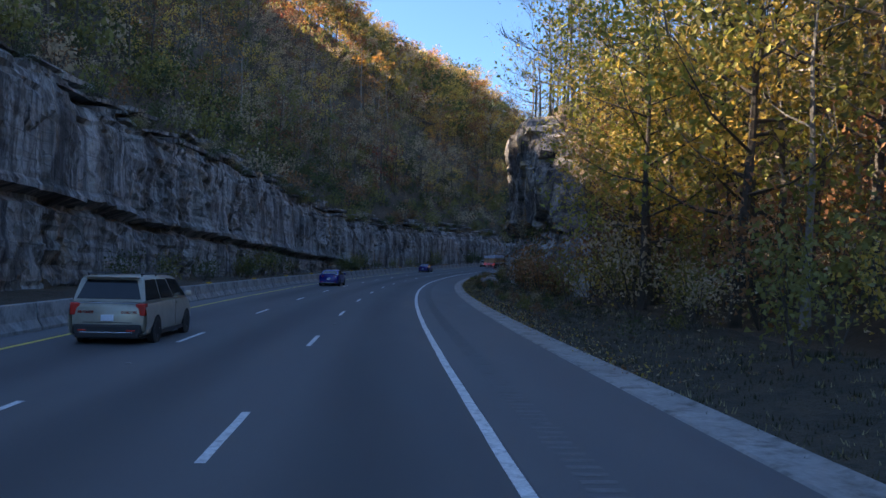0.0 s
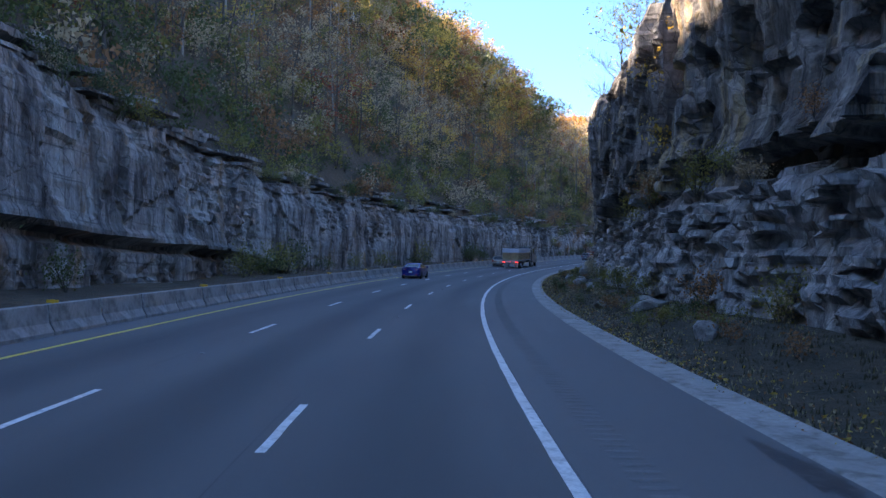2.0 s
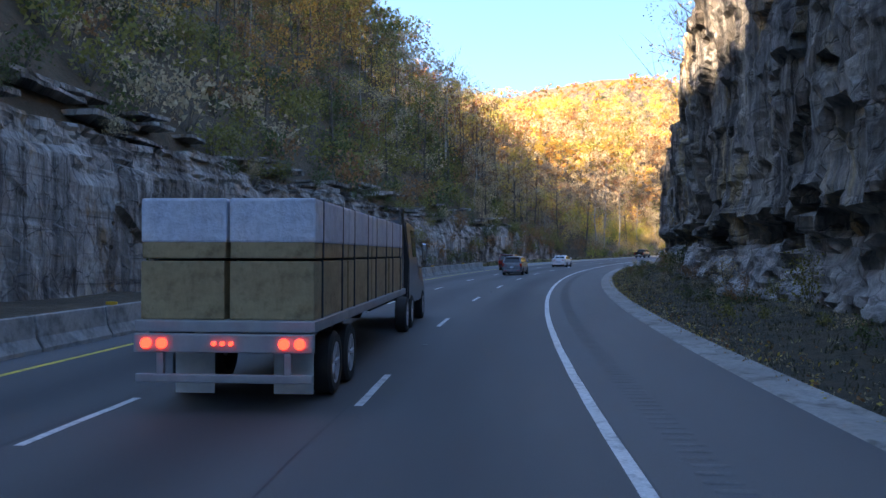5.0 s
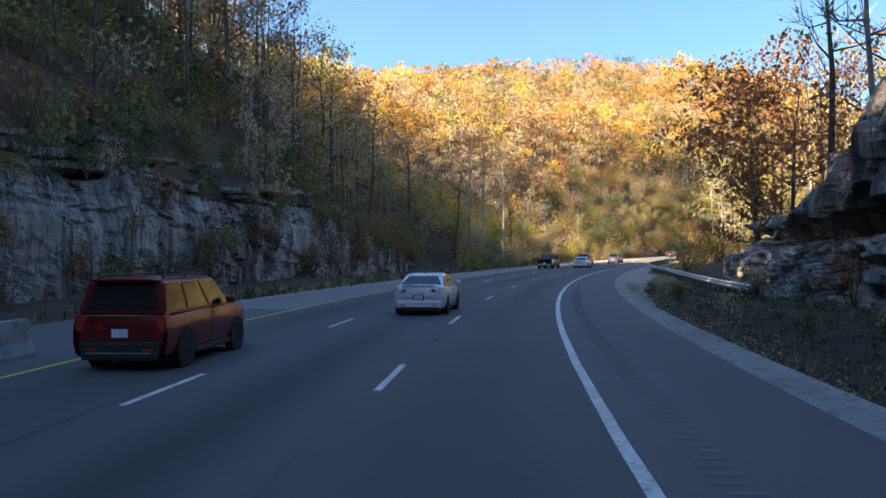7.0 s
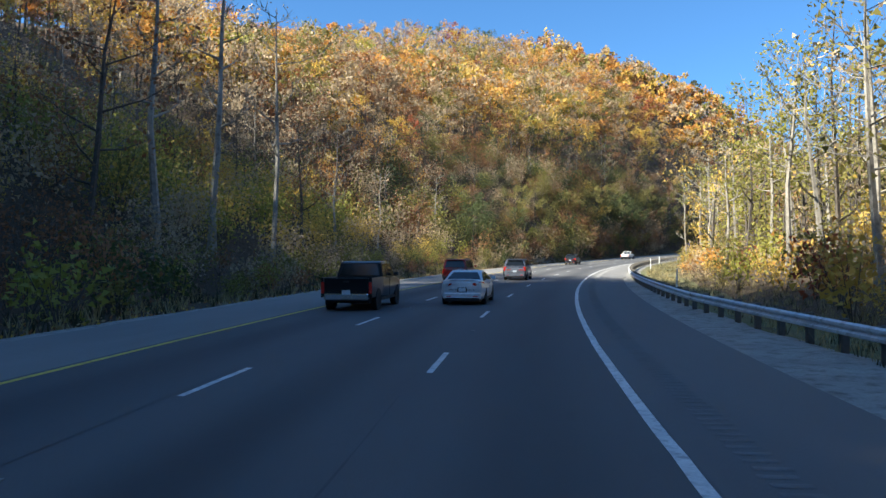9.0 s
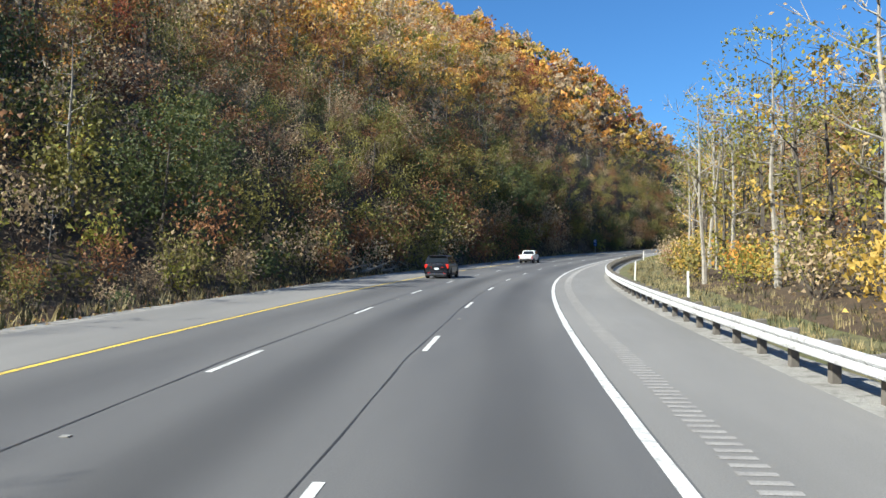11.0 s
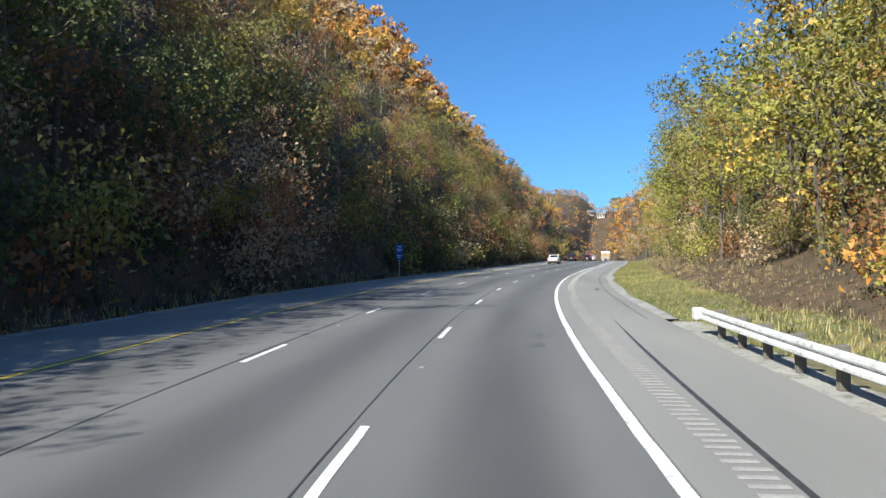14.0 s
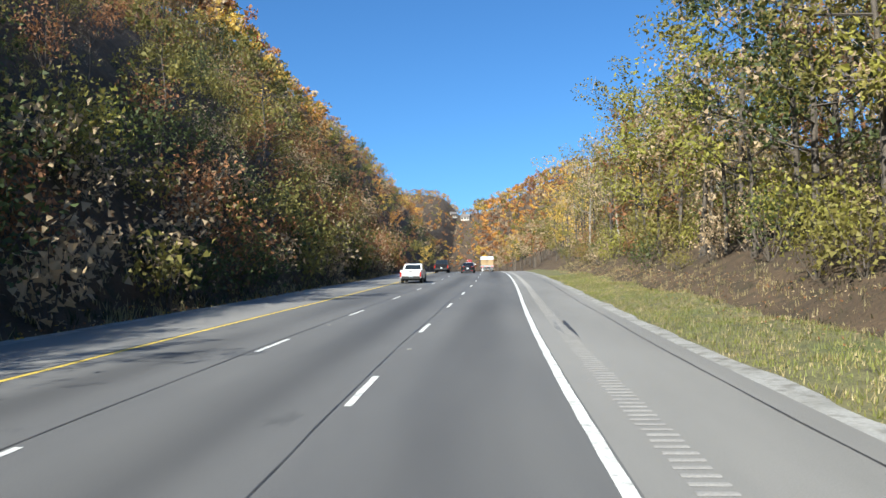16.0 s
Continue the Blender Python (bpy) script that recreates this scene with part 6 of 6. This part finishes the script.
def vehicle(name, label, category, s_rear, d, col, L, W, H, belt, nose, deck, cabin, wheel=(0.33, 0.22), axles=None, clear=0.2, splits=(0.38,), lamps="tall", rack=False, group="traffic", bed=None, turn=0.0):
    """A road car. cabin: (rear foot, rear top, front top, front foot) as distances from the tail. deck: height of the tail,
    nose: height of the bonnet's front."""
    w = W / 2
    m_paint = paint("paint_" + name, col)
    root = tagged(new(name), label, category, group)
    y0 = -L / 2
    c = [y0 + v for v in cabin]
    ax = axles or (y0 + 0.19 * L, y0 + 0.80 * L)
    # body shell
    if bed:
        st = [(c[0] - 0.02, 0.99 * w, clear + 0.06, belt)]
    else:
        st = [(y0 + 0.0, 0.80 * w, clear + 0.16, deck - 0.10), (y0 + 0.05, 0.90 * w, clear + 0.10, deck - 0.02), (y0 + 0.22, 0.965 * w, clear + 0.05, deck)]
        st += [(c[0] - 0.05, w, clear, max(deck, belt - 0.04))]
    st += [(0.5 * (c[0] + c[3]), w, clear, belt), (c[3], w, clear, belt - 0.01), (c[3] + 0.35 * (L / 2 - c[3]), 0.99 * w, clear, belt - 0.05), (L / 2 - 0.35, 0.95 * w, clear + 0.03, nose + 0.04), (L / 2 - 0.1, 0.86 * w, clear + 0.08, nose - 0.06), (L / 2, 0.72 * w, clear + 0.16, nose - 0.2)]
    bm = bmesh.new()
    loft(bm, [body_ring(*q) for q in st])
    bmesh.ops.bevel(bm, geom=[e for e in bm.edges if len(e.link_faces) == 2 and e.calc_face_angle(0) > 0.9], offset=0.025, segments=2, affect="EDGES")
    part("body", bm, m_paint, root, smooth=True)
    # cabin
    wb, wt = 0.93 * w, 0.8 * w if bed else 0.68 * w if lamps == "low" else 0.76 * w
    zt = H
    yr0, yr1, yf1, yf0 = c
    zb = belt - 0.03
    bm = bmesh.new()
    ring = lambda y, ww, z: [(ww, y, z), (-ww, y, z)]
    base = [bm.verts.new(p) for p in ((wb, yr0, zb), (wb, yf0, zb), (-wb, yf0, zb), (-wb, yr0, zb))]
    sh = [bm.verts.new(p) for p in ((wt + 0.03, yr1 - 0.02, zt - 0.06), (wt + 0.03, yf1 + 0.05, zt - 0.07), (-wt - 0.03, yf1 + 0.05, zt - 0.07), (-wt - 0.03, yr1 - 0.02, zt - 0.06))]
    top = [bm.verts.new(p) for p in ((wt - 0.08, yr1 + 0.12, zt), (wt - 0.08, yf1 - 0.18, zt), (-wt + 0.08, yf1 - 0.18, zt), (-wt + 0.08, yr1 + 0.12, zt))]
    for a, b in ((base, sh), (sh, top)):
        for i in range(4):
            bm.faces.new((a[i], a[(i + 1) % 4], b[(i + 1) % 4], b[i]))
    bm.faces.new(top)
    bm.faces.new(base[::-1])
    bmesh.ops.bevel(bm, geom=bm.edges[:], offset=0.03, segments=2, affect="EDGES")
    part("cabin", bm, m_paint, root, smooth=True)
    zs = zt - 0.065
    pane("rear_window", [(wb, yr0, zb + 0.05), (-wb, yr0, zb + 0.05), (-wt, yr1 - 0.01, zs), (wt, yr1 - 0.01, zs)], (0, -1, 0.5), M_GLASS, root, "dark rear window", 0.09)
    pane("windscreen", [(wb, yf0, zb), (-wb, yf0, zb), (-wt, yf1 + 0.04, zs), (wt, yf1 + 0.04, zs)], (0, 1, 0.5), M_GLASS, root, "dark windscreen", 0.08)
    cuts = [0.0, *splits, 1.0]
    for sx in (1, -1):
        for a, b in zip(cuts, cuts[1:]):
            lo = lambda t: (sx * wb, yr0 + (yf0 - yr0) * t, zb + 0.03)
            hi = lambda t: (sx * (wt + 0.03), yr1 + (yf1 + 0.05 - yr1) * t, zs)
            pane("side_window", [lo(a), lo(b), hi(b), hi(a)], (sx, 0, 0), M_GLASS, root, "dark side window", 0.045)
        # wheel arches, door seams, mirrors, lamps
        for y in ax:
            bm = bmesh.new()
            tube(bm, (sx * (w - 0.16), y, wheel[0]), (sx * (w + 0.004), y, wheel[0]), wheel[0] + 0.055, wheel[0] + 0.05, 24)
            part("wheel_arch", bm, M_UNDER, root, "dark wheel arch")
        bm = bmesh.new()
        box(bm, sx * w * 0.985 - 0.012, sx * w * 0.985 + 0.012, ax[0] + wheel[0] + 0.08, ax[1] - wheel[0] - 0.08, clear - 0.01, clear + 0.10, 0.008)
        part("sill", bm, M_TRIM, root, "black sill")
        for t in splits[-1:]:
            yd = yr0 + (yf0 - yr0) * t
            bm = bmesh.new()
            box(bm, sx * w - 0.006, sx * w + 0.002, yd - 0.006, yd + 0.006, clear + 0.14, belt - 0.05)
            part("door_seam", bm, M_TRIM, root, "dark door gap")
            bm = bmesh.new()
            box(bm, sx * w * 0.985 - 0.02, sx * w * 0.985 + 0.022, yd + 0.12, yd + 0.32, belt - 0.16, belt - 0.12, 0.01)
            part("door_handle", bm, m_paint, root, "door handle")
        bm = bmesh.new()
        xm = sx * (w + 0.09)
        box(bm, xm - 0.10, xm + 0.10, yf0 - 0.42, yf0 - 0.30, belt + 0.02, belt + 0.17, 0.04)
        part("mirror", bm, M_TRIM if bed else m_paint, root, "door mirror")
        zl = (deck - 0.26, deck - 0.07) if lamps == "low" else (belt - 0.36, belt - 0.04) if lamps == "tall" else (deck - 0.55, deck - 0.12)
        xl = (0.58 * w, 0.925 * w) if lamps == "low" else (0.70 * w, 0.955 * w)
        if bed:
            xl = (0.86 * w, 0.985 * w)
        bm = bmesh.new()
        if lamps == "low":
            # swept lamp wrapped round the corner
            zc = deck - 0.16
            outline = [(0.46, -0.012, -0.02), (0.60, -0.012, -0.085), (0.86, 0.04, -0.075), (0.985, 0.30, 0.02), (0.97, 0.30, 0.075), (0.86, 0.03, 0.085), (0.50, -0.012, 0.03)]
            outer = [bm.verts.new((sx * x * w, y0 + y, zc + z)) for x, y, z in outline]
            inner = [bm.verts.new((sx * x * w * 0.9, y0 + y + 0.16, zc + z)) for x, y, z in outline]
            bm.faces.new(outer)
            bm.faces.new(inner[::-1])
            for i in range(len(outline)):
                k = (i + 1) % len(outline)
                bm.faces.new((outer[i], inner[i], inner[k], outer[k]))
        else:
            xa, xb = sorted((sx * xl[0], sx * xl[1]))
            box(bm, xa, xb, y0 - (0.012 if bed else -0.01), y0 + 0.24, *zl, 0.03)
        lamp = part("tail_light", bm, M_LAMP_RED, root, "red tail light")
        if not bed:
            bm = bmesh.new()
            xa, xb = sorted((sx * (0.62 if lamps == "low" else 0.34) * w, sx * 0.76 * w))
            zi = deck - 0.19 if lamps == "low" else zl[0] + 0.04
            box(bm, xa, xb, y0 - (0.02 if lamps == "low" else 0.0), y0 + 0.1, zi, zi + (0.035 if lamps == "low" else 0.09), 0.012)
            part("inner_lamp", bm, M_LAMP_RED if lamps == "tall" else M_LAMP_CLEAR, lamp, "slim inner lamp")
            bm = bmesh.new()
            xa, xb = sorted((sx * 0.5 * w, sx * 0.72 * w))
            box(bm, xa, xb, y0 - 0.058, y0 + 0.1, clear + 0.15, clear + 0.19, 0.008)
            part("bumper_reflector", bm, M_LAMP_RED, root, "narrow red reflector")
        bm = bmesh.new()
        xa, xb = sorted((sx * 0.5 * w, sx * 0.84 * w))
        box(bm, xa, xb, L / 2 - 0.28, L / 2 - 0.04, nose - 0.2, nose - 0.06, 0.03)
        part("headlight", bm, M_LAMP_CLEAR, root, "clear headlight")
        for y in ax:
            add_wheel(root, sx * (w - wheel[1] / 2 + 0.012), y, *wheel)
    # underside, bumper, plate
    bm = bmesh.new()
    box(bm, -0.82 * w, 0.82 * w, y0 + 0.2, L / 2 - 0.25, clear - 0.06, clear + 0.14)
    part("underbody", bm, M_UNDER, root)
    bm = bmesh.new()
    box(bm, -0.86 * w, 0.86 * w, y0 - 0.05, y0 + 0.2, clear + 0.06, clear + 0.32, 0.05)
    part("rear_bumper", bm, M_CHROME if bed == "chrome" else M_TRIM if rack or bed else m_paint, root, "rear bumper")
    if not bed:
        bm = bmesh.new()
        box(bm, -0.80 * w, 0.80 * w, y0 - 0.062, y0 + 0.1, clear - 0.02, clear + 0.12, 0.03)
        part("diffuser", bm, M_TRIM, root, "black lower bumper")
        bm = bmesh.new()
        box(bm, -0.66 * w, 0.66 * w, y0 - 0.07, y0 + 0.05, clear + 0.105, clear + 0.13, 0.006)
        part("bumper_strip", bm, M_CHROME, root, "bright bumper strip")
        if lamps == "low":
            bm = bmesh.new()
            box(bm, -0.60 * w, 0.60 * w, y0 - 0.03, y0 + 0.10, deck - 0.03, deck + 0.035, 0.02)
            part("boot_lip", bm, m_paint, root, "boot lid lip")
            bm = bmesh.new()
            box(bm, -0.20, 0.20, y0 - 0.015, y0 + 0.08, deck - 0.52, deck - 0.31, 0.02)
            part("plate_recess", bm, M_TRIM, root, "dark plate recess")
            bm = bmesh.new()
            box(bm, -0.03, 0.03, yr1 + 0.16, yr1 + 0.34, zt - 0.01, zt + 0.06, 0.015)
            part("roof_aerial", bm, M_TRIM, root, "small roof aerial")
        bm = bmesh.new()
        zs_ = belt - 0.04 if lamps == "low" else clear + 0.66
        box(bm, -0.62 * w, 0.62 * w, y0 - 0.012, y0 + 0.1, zs_ - 0.30, zs_ - 0.285, 0.004)
        part("tailgate_seam", bm, M_TRIM, root, "dark tailgate gap")
    zp = clear + 0.42 if not bed else clear + 0.3
    zp = min(max(zp, deck - 0.42), deck - 0.2) if lamps == "low" else zp + 0.06
    if bed:
        zp = clear + 0.36
    bm = bmesh.new()
    box(bm, -0.155, 0.155, y0 - (0.075 if bed else 0.03), y0 + (0.0 if bed else 0.12), zp - 0.08, zp + 0.08, 0.01)
    part("number_plate", bm, M_PLATE, root, "pale blank plate")
    if bed:
        # open load bed with tailgate
        bm = bmesh.new()
        yb1 = c[0] - 0.04
        box(bm, -w * 0.985, w * 0.985, y0 + 0.02, yb1, clear + 0.2, clear + 0.5)
        for sx in (1, -1):
            xa, xb = sorted((sx * w * 0.99, sx * w * 0.90))
            box(bm, xa, xb, y0 + 0.02, yb1, clear + 0.16, belt + 0.02, 0.02)
        box(bm, -w * 0.9, w * 0.9, yb1 - 0.06, yb1, clear + 0.3, belt + 0.02, 0.01)
        part("load_bed", bm, m_paint, root)
        bm = bmesh.new()
        box(bm, -w * 0.85, w * 0.85, y0 - 0.005, y0 + 0.06, clear + 0.38, belt + 0.02, 0.02)
        tg = part("tailgate", bm, m_paint, root)
        bm = bmesh.new()
        box(bm, -0.11, 0.11, y0 - 0.025, y0, belt - 0.16, belt - 0.09, 0.01)
        part("tailgate_handle", bm, M_TRIM, tg, "tailgate handle")
    elif lamps == "tall" or rack:
        bm = bmesh.new()
        box(bm, -wt * 0.9, wt * 0.9, yr1 - 0.2, yr1 + 0.15, zt - 0.05, zt - 0.015, 0.012)
        part("roof_spoiler", bm, m_paint, root, "roof spoiler")
        bm = bmesh.new()
        box(bm, -0.74 * w, 0.74 * w, y0 - 0.004, y0 + 0.12, zb - 0.03, zb - 0.005, 0.006)
        part("trim_strip", bm, M_CHROME, root, "bright trim strip")
    if rack:
        for sx in (1, -1):
            bm = bmesh.new()
            tube(bm, (sx * wt * 0.9, yr1 + 0.15, zt + 0.045), (sx * wt * 0.9, yf1 - 0.25, zt + 0.045), 0.018, 0.018, 8)
            for y in (yr1 + 0.2, (yr1 + yf1) / 2, yf1 - 0.3):
                tube(bm, (sx * wt * 0.9, y, zt - 0.03), (sx * wt * 0.9, y, zt + 0.04), 0.02, 0.02, 6)
            part("roof_rail", bm, M_TRIM, root, "roof rail")
    root.matrix_basis = road_pose(s_rear + L / 2, d, 0.0, turn)
    return root


SEDAN = dict(L=4.88, W=1.86, H=1.45, belt=0.98, nose=0.78, deck=1.06, cabin=(0.42, 1.30, 2.75, 3.55), wheel=(0.33, 0.22), splits=(0.30, 0.60), lamps="low")
SUV = dict(L=4.6, W=1.86, H=1.68, belt=1.10, nose=0.95, deck=1.06, cabin=(0.10, 0.42, 2.75, 3.45), wheel=(0.36, 0.23), splits=(0.30, 0.63), clear=0.24)
VAN = dict(L=5.05, W=1.95, H=1.74, belt=1.10, nose=0.90, deck=1.06, cabin=(0.08, 0.34, 3.20, 4.15), wheel=(0.34, 0.22), splits=(0.34, 0.66), clear=0.2)
PICKUP = dict(L=5.75, W=2.0, H=1.86, belt=1.24, nose=1.12, deck=1.22, cabin=(2.05, 2.22, 3.75, 4.30), wheel=(0.40, 0.27), splits=(0.45,), clear=0.36, lamps="bed")
SMALL_PICKUP = {**PICKUP, "H": 1.66, "belt": 1.12, "deck": 1.1, "nose": 0.98, "W": 1.82, "L": 5.4, "wheel": (0.35, 0.23), "clear": 0.3, "cabin": (1.95, 2.12, 3.45, 4.0)}
vehicle("minivan", "champagne silver minivan with dark privacy glass", "minivan", 20.9, -8.35, (0.40, 0.36, 0.29), rack=True, **VAN)
vehicle("sedan", "glossy deep blue sedan with a sloping rear window", "car", 72.6, -8.3, (0.004, 0.012, 0.19), **SEDAN)
vehicle("sedan", "deep blue sedan with a tinted rear window", "car", 149.2, -8.6, (0.004, 0.011, 0.16), **SEDAN)
vehicle("minivan", "champagne minivan with roof rails beside the median barrier", "minivan", 203.0, -8.6, (0.40, 0.36, 0.29), rack=True, **VAN)
vehicle("crossover", "silver-blue crossover with dark bumpers and tall tail lights", "car", 257.6, -5.15, (0.17, 0.19, 0.225), **SUV)
vehicle("sport_utility", "dark red boxy sport utility vehicle", "car", 273.4, -8.5, (0.20, 0.012, 0.014), rack=True, **{**SUV, "H": 1.74, "cabin": (0.05, 0.25, 2.65, 3.35), "W": 1.84})
vehicle("sedan", "clean white sedan with a glass fastback rear", "car", 287.0, -4.85, (0.72, 0.73, 0.74), **SEDAN)
vehicle("sedan", "white sedan half in sun with a sloping rear window", "car", 366.8, -4.8, (0.72, 0.73, 0.74), **SEDAN)
vehicle("pickup_truck", "black crew-cab pickup truck with an empty bed", "pickup", 362.5, -8.65, (0.012, 0.012, 0.014), bed="chrome", **PICKUP)
vehicle("sport_utility", "dark red sport utility vehicle at the edge of the shade", "car", 389.5, -8.8, (0.20, 0.012, 0.014), rack=True, **{**SUV, "H": 1.74, "cabin": (0.05, 0.25, 2.65, 3.35), "W": 1.84})
vehicle("crossover", "silver crossover with tall tail lights in full sun", "car", 397.2, -5.4, (0.17, 0.19, 0.225), **SUV)
vehicle("crossover", "black crossover with glossy dark windows", "car", 464.7, -8.7, (0.014, 0.015, 0.02), **SUV)
vehicle("pickup_truck", "white extended-cab pickup truck with an empty bed", "pickup", 511.2, -8.7, (0.74, 0.74, 0.73), bed="white", **SMALL_PICKUP)
vehicle("pickup_truck", "white pickup truck with an empty bed on the straight", "pickup", 660.5, -8.8, (0.74, 0.74, 0.73), bed="white", **SMALL_PICKUP)
white_car = vehicle("hatchback", "white hatchback carrying luggage on its roof", "car", 724.0, -5.1, (0.70, 0.71, 0.72), **{**SUV, "H": 1.55, "L": 4.4})
vehicle("sedan", "black sedan with dark windows", "car", 702.0, -5.1, (0.016, 0.016, 0.018), **SEDAN)
vehicle("pickup_truck", "dark pickup truck with a closed cab", "pickup", 706.0, -8.9, (0.02, 0.02, 0.024), bed="dark", **PICKUP)
vehicle("hatchback", "silver hatchback with a rounded tail", "car", 744.0, -5.2, (0.42, 0.43, 0.45), **{**SUV, "H": 1.55, "L": 4.3})
_bm = bmesh.new()
box(_bm, -0.42, 0.42, -0.75, 0.55, 0.0, 0.32, 0.09)
box(_bm, -0.36, 0.30, -0.60, 0.10, 0.28, 0.46, 0.08)
_o = part("roof_luggage", _bm, paint("luggage_red", (0.30, 0.05, 0.05), 0.0))
_o.matrix_basis = white_car.matrix_basis @ pose(0, -0.4, 1.552)
tagged(_o, "red and dark luggage strapped on a car roof", "luggage")

# flatbed lorry with wrapped timber
M_FRAME = plain("frame_grey", (0.36, 0.37, 0.38), 0.6, 0.3)
M_CAB = paint("cab_dark", (0.03, 0.032, 0.04))
M_WRAP = surface("white_wrap", (0.68, 0.72, 0.78), (0.50, 0.57, 0.68), None, 1.2, 6, 0.45, 0.5, 0.03)
M_TIMBER = surface("stacked_timber", (0.46, 0.33, 0.18), (0.36, 0.25, 0.13), (0.24, 0.16, 0.08), 1.5, 12, 0.8, 0.3, 0.01)
M_STRAP = plain("strap", (0.05, 0.05, 0.055), 0.7)
S_TRUCK, D_TRUCK = 752.0, -1.75
LORRY = tagged(new("flatbed_lorry"), "flatbed lorry with a dark cab and lit tail lights", "lorry", "traffic")
LORRY.matrix_basis = road_pose(S_TRUCK, D_TRUCK)
_bm = bmesh.new()
box(_bm, -1.28, 1.28, 0, 11.0, 1.12, 1.28, 0.02)
box(_bm, -0.5, -0.3, 0.2, 10.8, 0.80, 1.12, 0.02)
box(_bm, 0.3, 0.5, 0.2, 10.8, 0.80, 1.12, 0.02)
part("deck", _bm, M_FRAME, LORRY)
_bm = bmesh.new()
box(_bm, -1.27, 1.27, -0.05, 0.05, 0.84, 1.10, 0.02)
box(_bm, -1.25, 1.25, -0.04, 0.04, 0.42, 0.54, 0.02)
for x in (-0.9, 0.9):
    box(_bm, x - 0.05, x + 0.05, -0.03, 0.06, 0.5, 0.9, 0.01)
part("rear_frame", _bm, M_FRAME, LORRY, "pale rear underrun frame")
for x in (-1.08, -0.86, 0.86, 1.08, -0.12, 0.0, 0.12):
    _bm = bmesh.new()
    r_ = 0.075 if abs(x) > 0.5 else 0.03
    tube(_bm, (x, -0.09, 0.97), (x, -0.04, 0.97), r_, r_, 14)
    part("tail_light", _bm, M_LAMP_LIT, LORRY, "lit red tail light")
for x in (-0.75, 0.75):
    _bm = bmesh.new()
    box(_bm, x - 0.3, x + 0.3, 0.9, 0.93, 0.12, 0.85, 0.008)
    part("mud_flap", _bm, M_SIGN_WHITE, LORRY, "pale mud flap")
for y in (1.7, 3.0, 11.9, 13.2, 16.7):
    for x in (-1.08, 1.08):
        add_wheel(LORRY, x, y, 0.5, 0.32)
_bm = bmesh.new()
box(_bm, -0.45, 0.45, 10.2, 17.3, 0.7, 1.0, 0.03)
part("chassis", _bm, M_UNDER, LORRY)
_bm = bmesh.new()
loft(_bm, [[(-1.2, y, z0), (1.2, y, z0), (1.22, y, (z0 + z1) / 2), (1.1, y, z1), (-1.1, y, z1), (-1.22, y, (z0 + z1) / 2)] for y, z0, z1 in ((12.5, 0.9, 3.0), (12.6, 0.85, 3.2), (14.7, 0.7, 3.1), (15.4, 0.7, 2.0), (17.2, 0.6, 1.7), (17.4, 0.6, 1.4))])
bmesh.ops.bevel(_bm, geom=_bm.edges[:], offset=0.05, segments=2, affect="EDGES")
_cab = part("cab", _bm, M_CAB, LORRY, "dark lorry cab")
for sx in (-1, 1):
    pane("cab_window", [(sx * 1.2, 13.5, 2.1), (sx * 1.2, 14.7, 2.1), (sx * 1.13, 14.5, 2.95), (sx * 1.13, 13.5, 2.95)], (sx, 0, 0), M_GLASS, _cab, "dark cab window", 0.02)
    _bm = bmesh.new()
    box(_bm, sx * 1.42 - 0.08, sx * 1.42 + 0.08, 15.0, 15.1, 2.0, 2.55, 0.03)
    part("cab_mirror", _bm, M_CHROME, _cab, "bright cab mirror")
    _bm = bmesh.new()
    tube(_bm, (sx * 1.0, 12.35, 0.9), (sx * 1.0, 12.35, 3.5), 0.07, 0.07, 10)
    part("exhaust_stack", _bm, M_CHROME, _cab, "chrome exhaust stack")
_r = random.Random(14)
for row in range(4):
    for x in (-0.63, 0.63):
        y0_ = 0.12 + row * 2.62
        for tier in (0, 1):
            z0_ = 1.285 + tier * 0.86
            stack = tagged(new("timber_bundle"), "strapped timber bundle in white wrap" if tier else "strapped bundle of pale sawn boards", "timber", "load on the flatbed lorry")
            stack.matrix_basis = LORRY.matrix_basis @ pose(x + _r.uniform(-0.015, 0.015), y0_, z0_)
            _bm = bmesh.new()
            box(_bm, -0.60, 0.60, 0, 2.5, 0.0, 0.82, 0.02)
            part("timber_block", _bm, M_TIMBER, stack)
            if tier:
                _bm = bmesh.new()
                box(_bm, -0.615, 0.615, -0.014, 2.514, 0.22, 0.842, 0.035)
                part("wrap", _bm, M_WRAP, stack, "white plastic wrap")
            for y in (0.5, 2.0):
                _bm = bmesh.new()
                box(_bm, -0.622, 0.622, y - 0.025, y + 0.025, -0.003 if tier == 0 else 0.0, 0.848, 0.008)
                part("strap", _bm, M_STRAP, stack, "dark strap")

# the same kind of lorry, further back in the cutting
_there = road_pose(196.0, -5.15)
_back = _there @ LORRY.matrix_basis.inverted()
tagged(copy_thing(LORRY, _there), "flatbed lorry stacked with wrapped timber in the shaded cutting")
for o in [o for o in scene.objects if o.name.startswith("timber_bundle")]:
    copy_thing(o, _back @ o.matrix_basis)
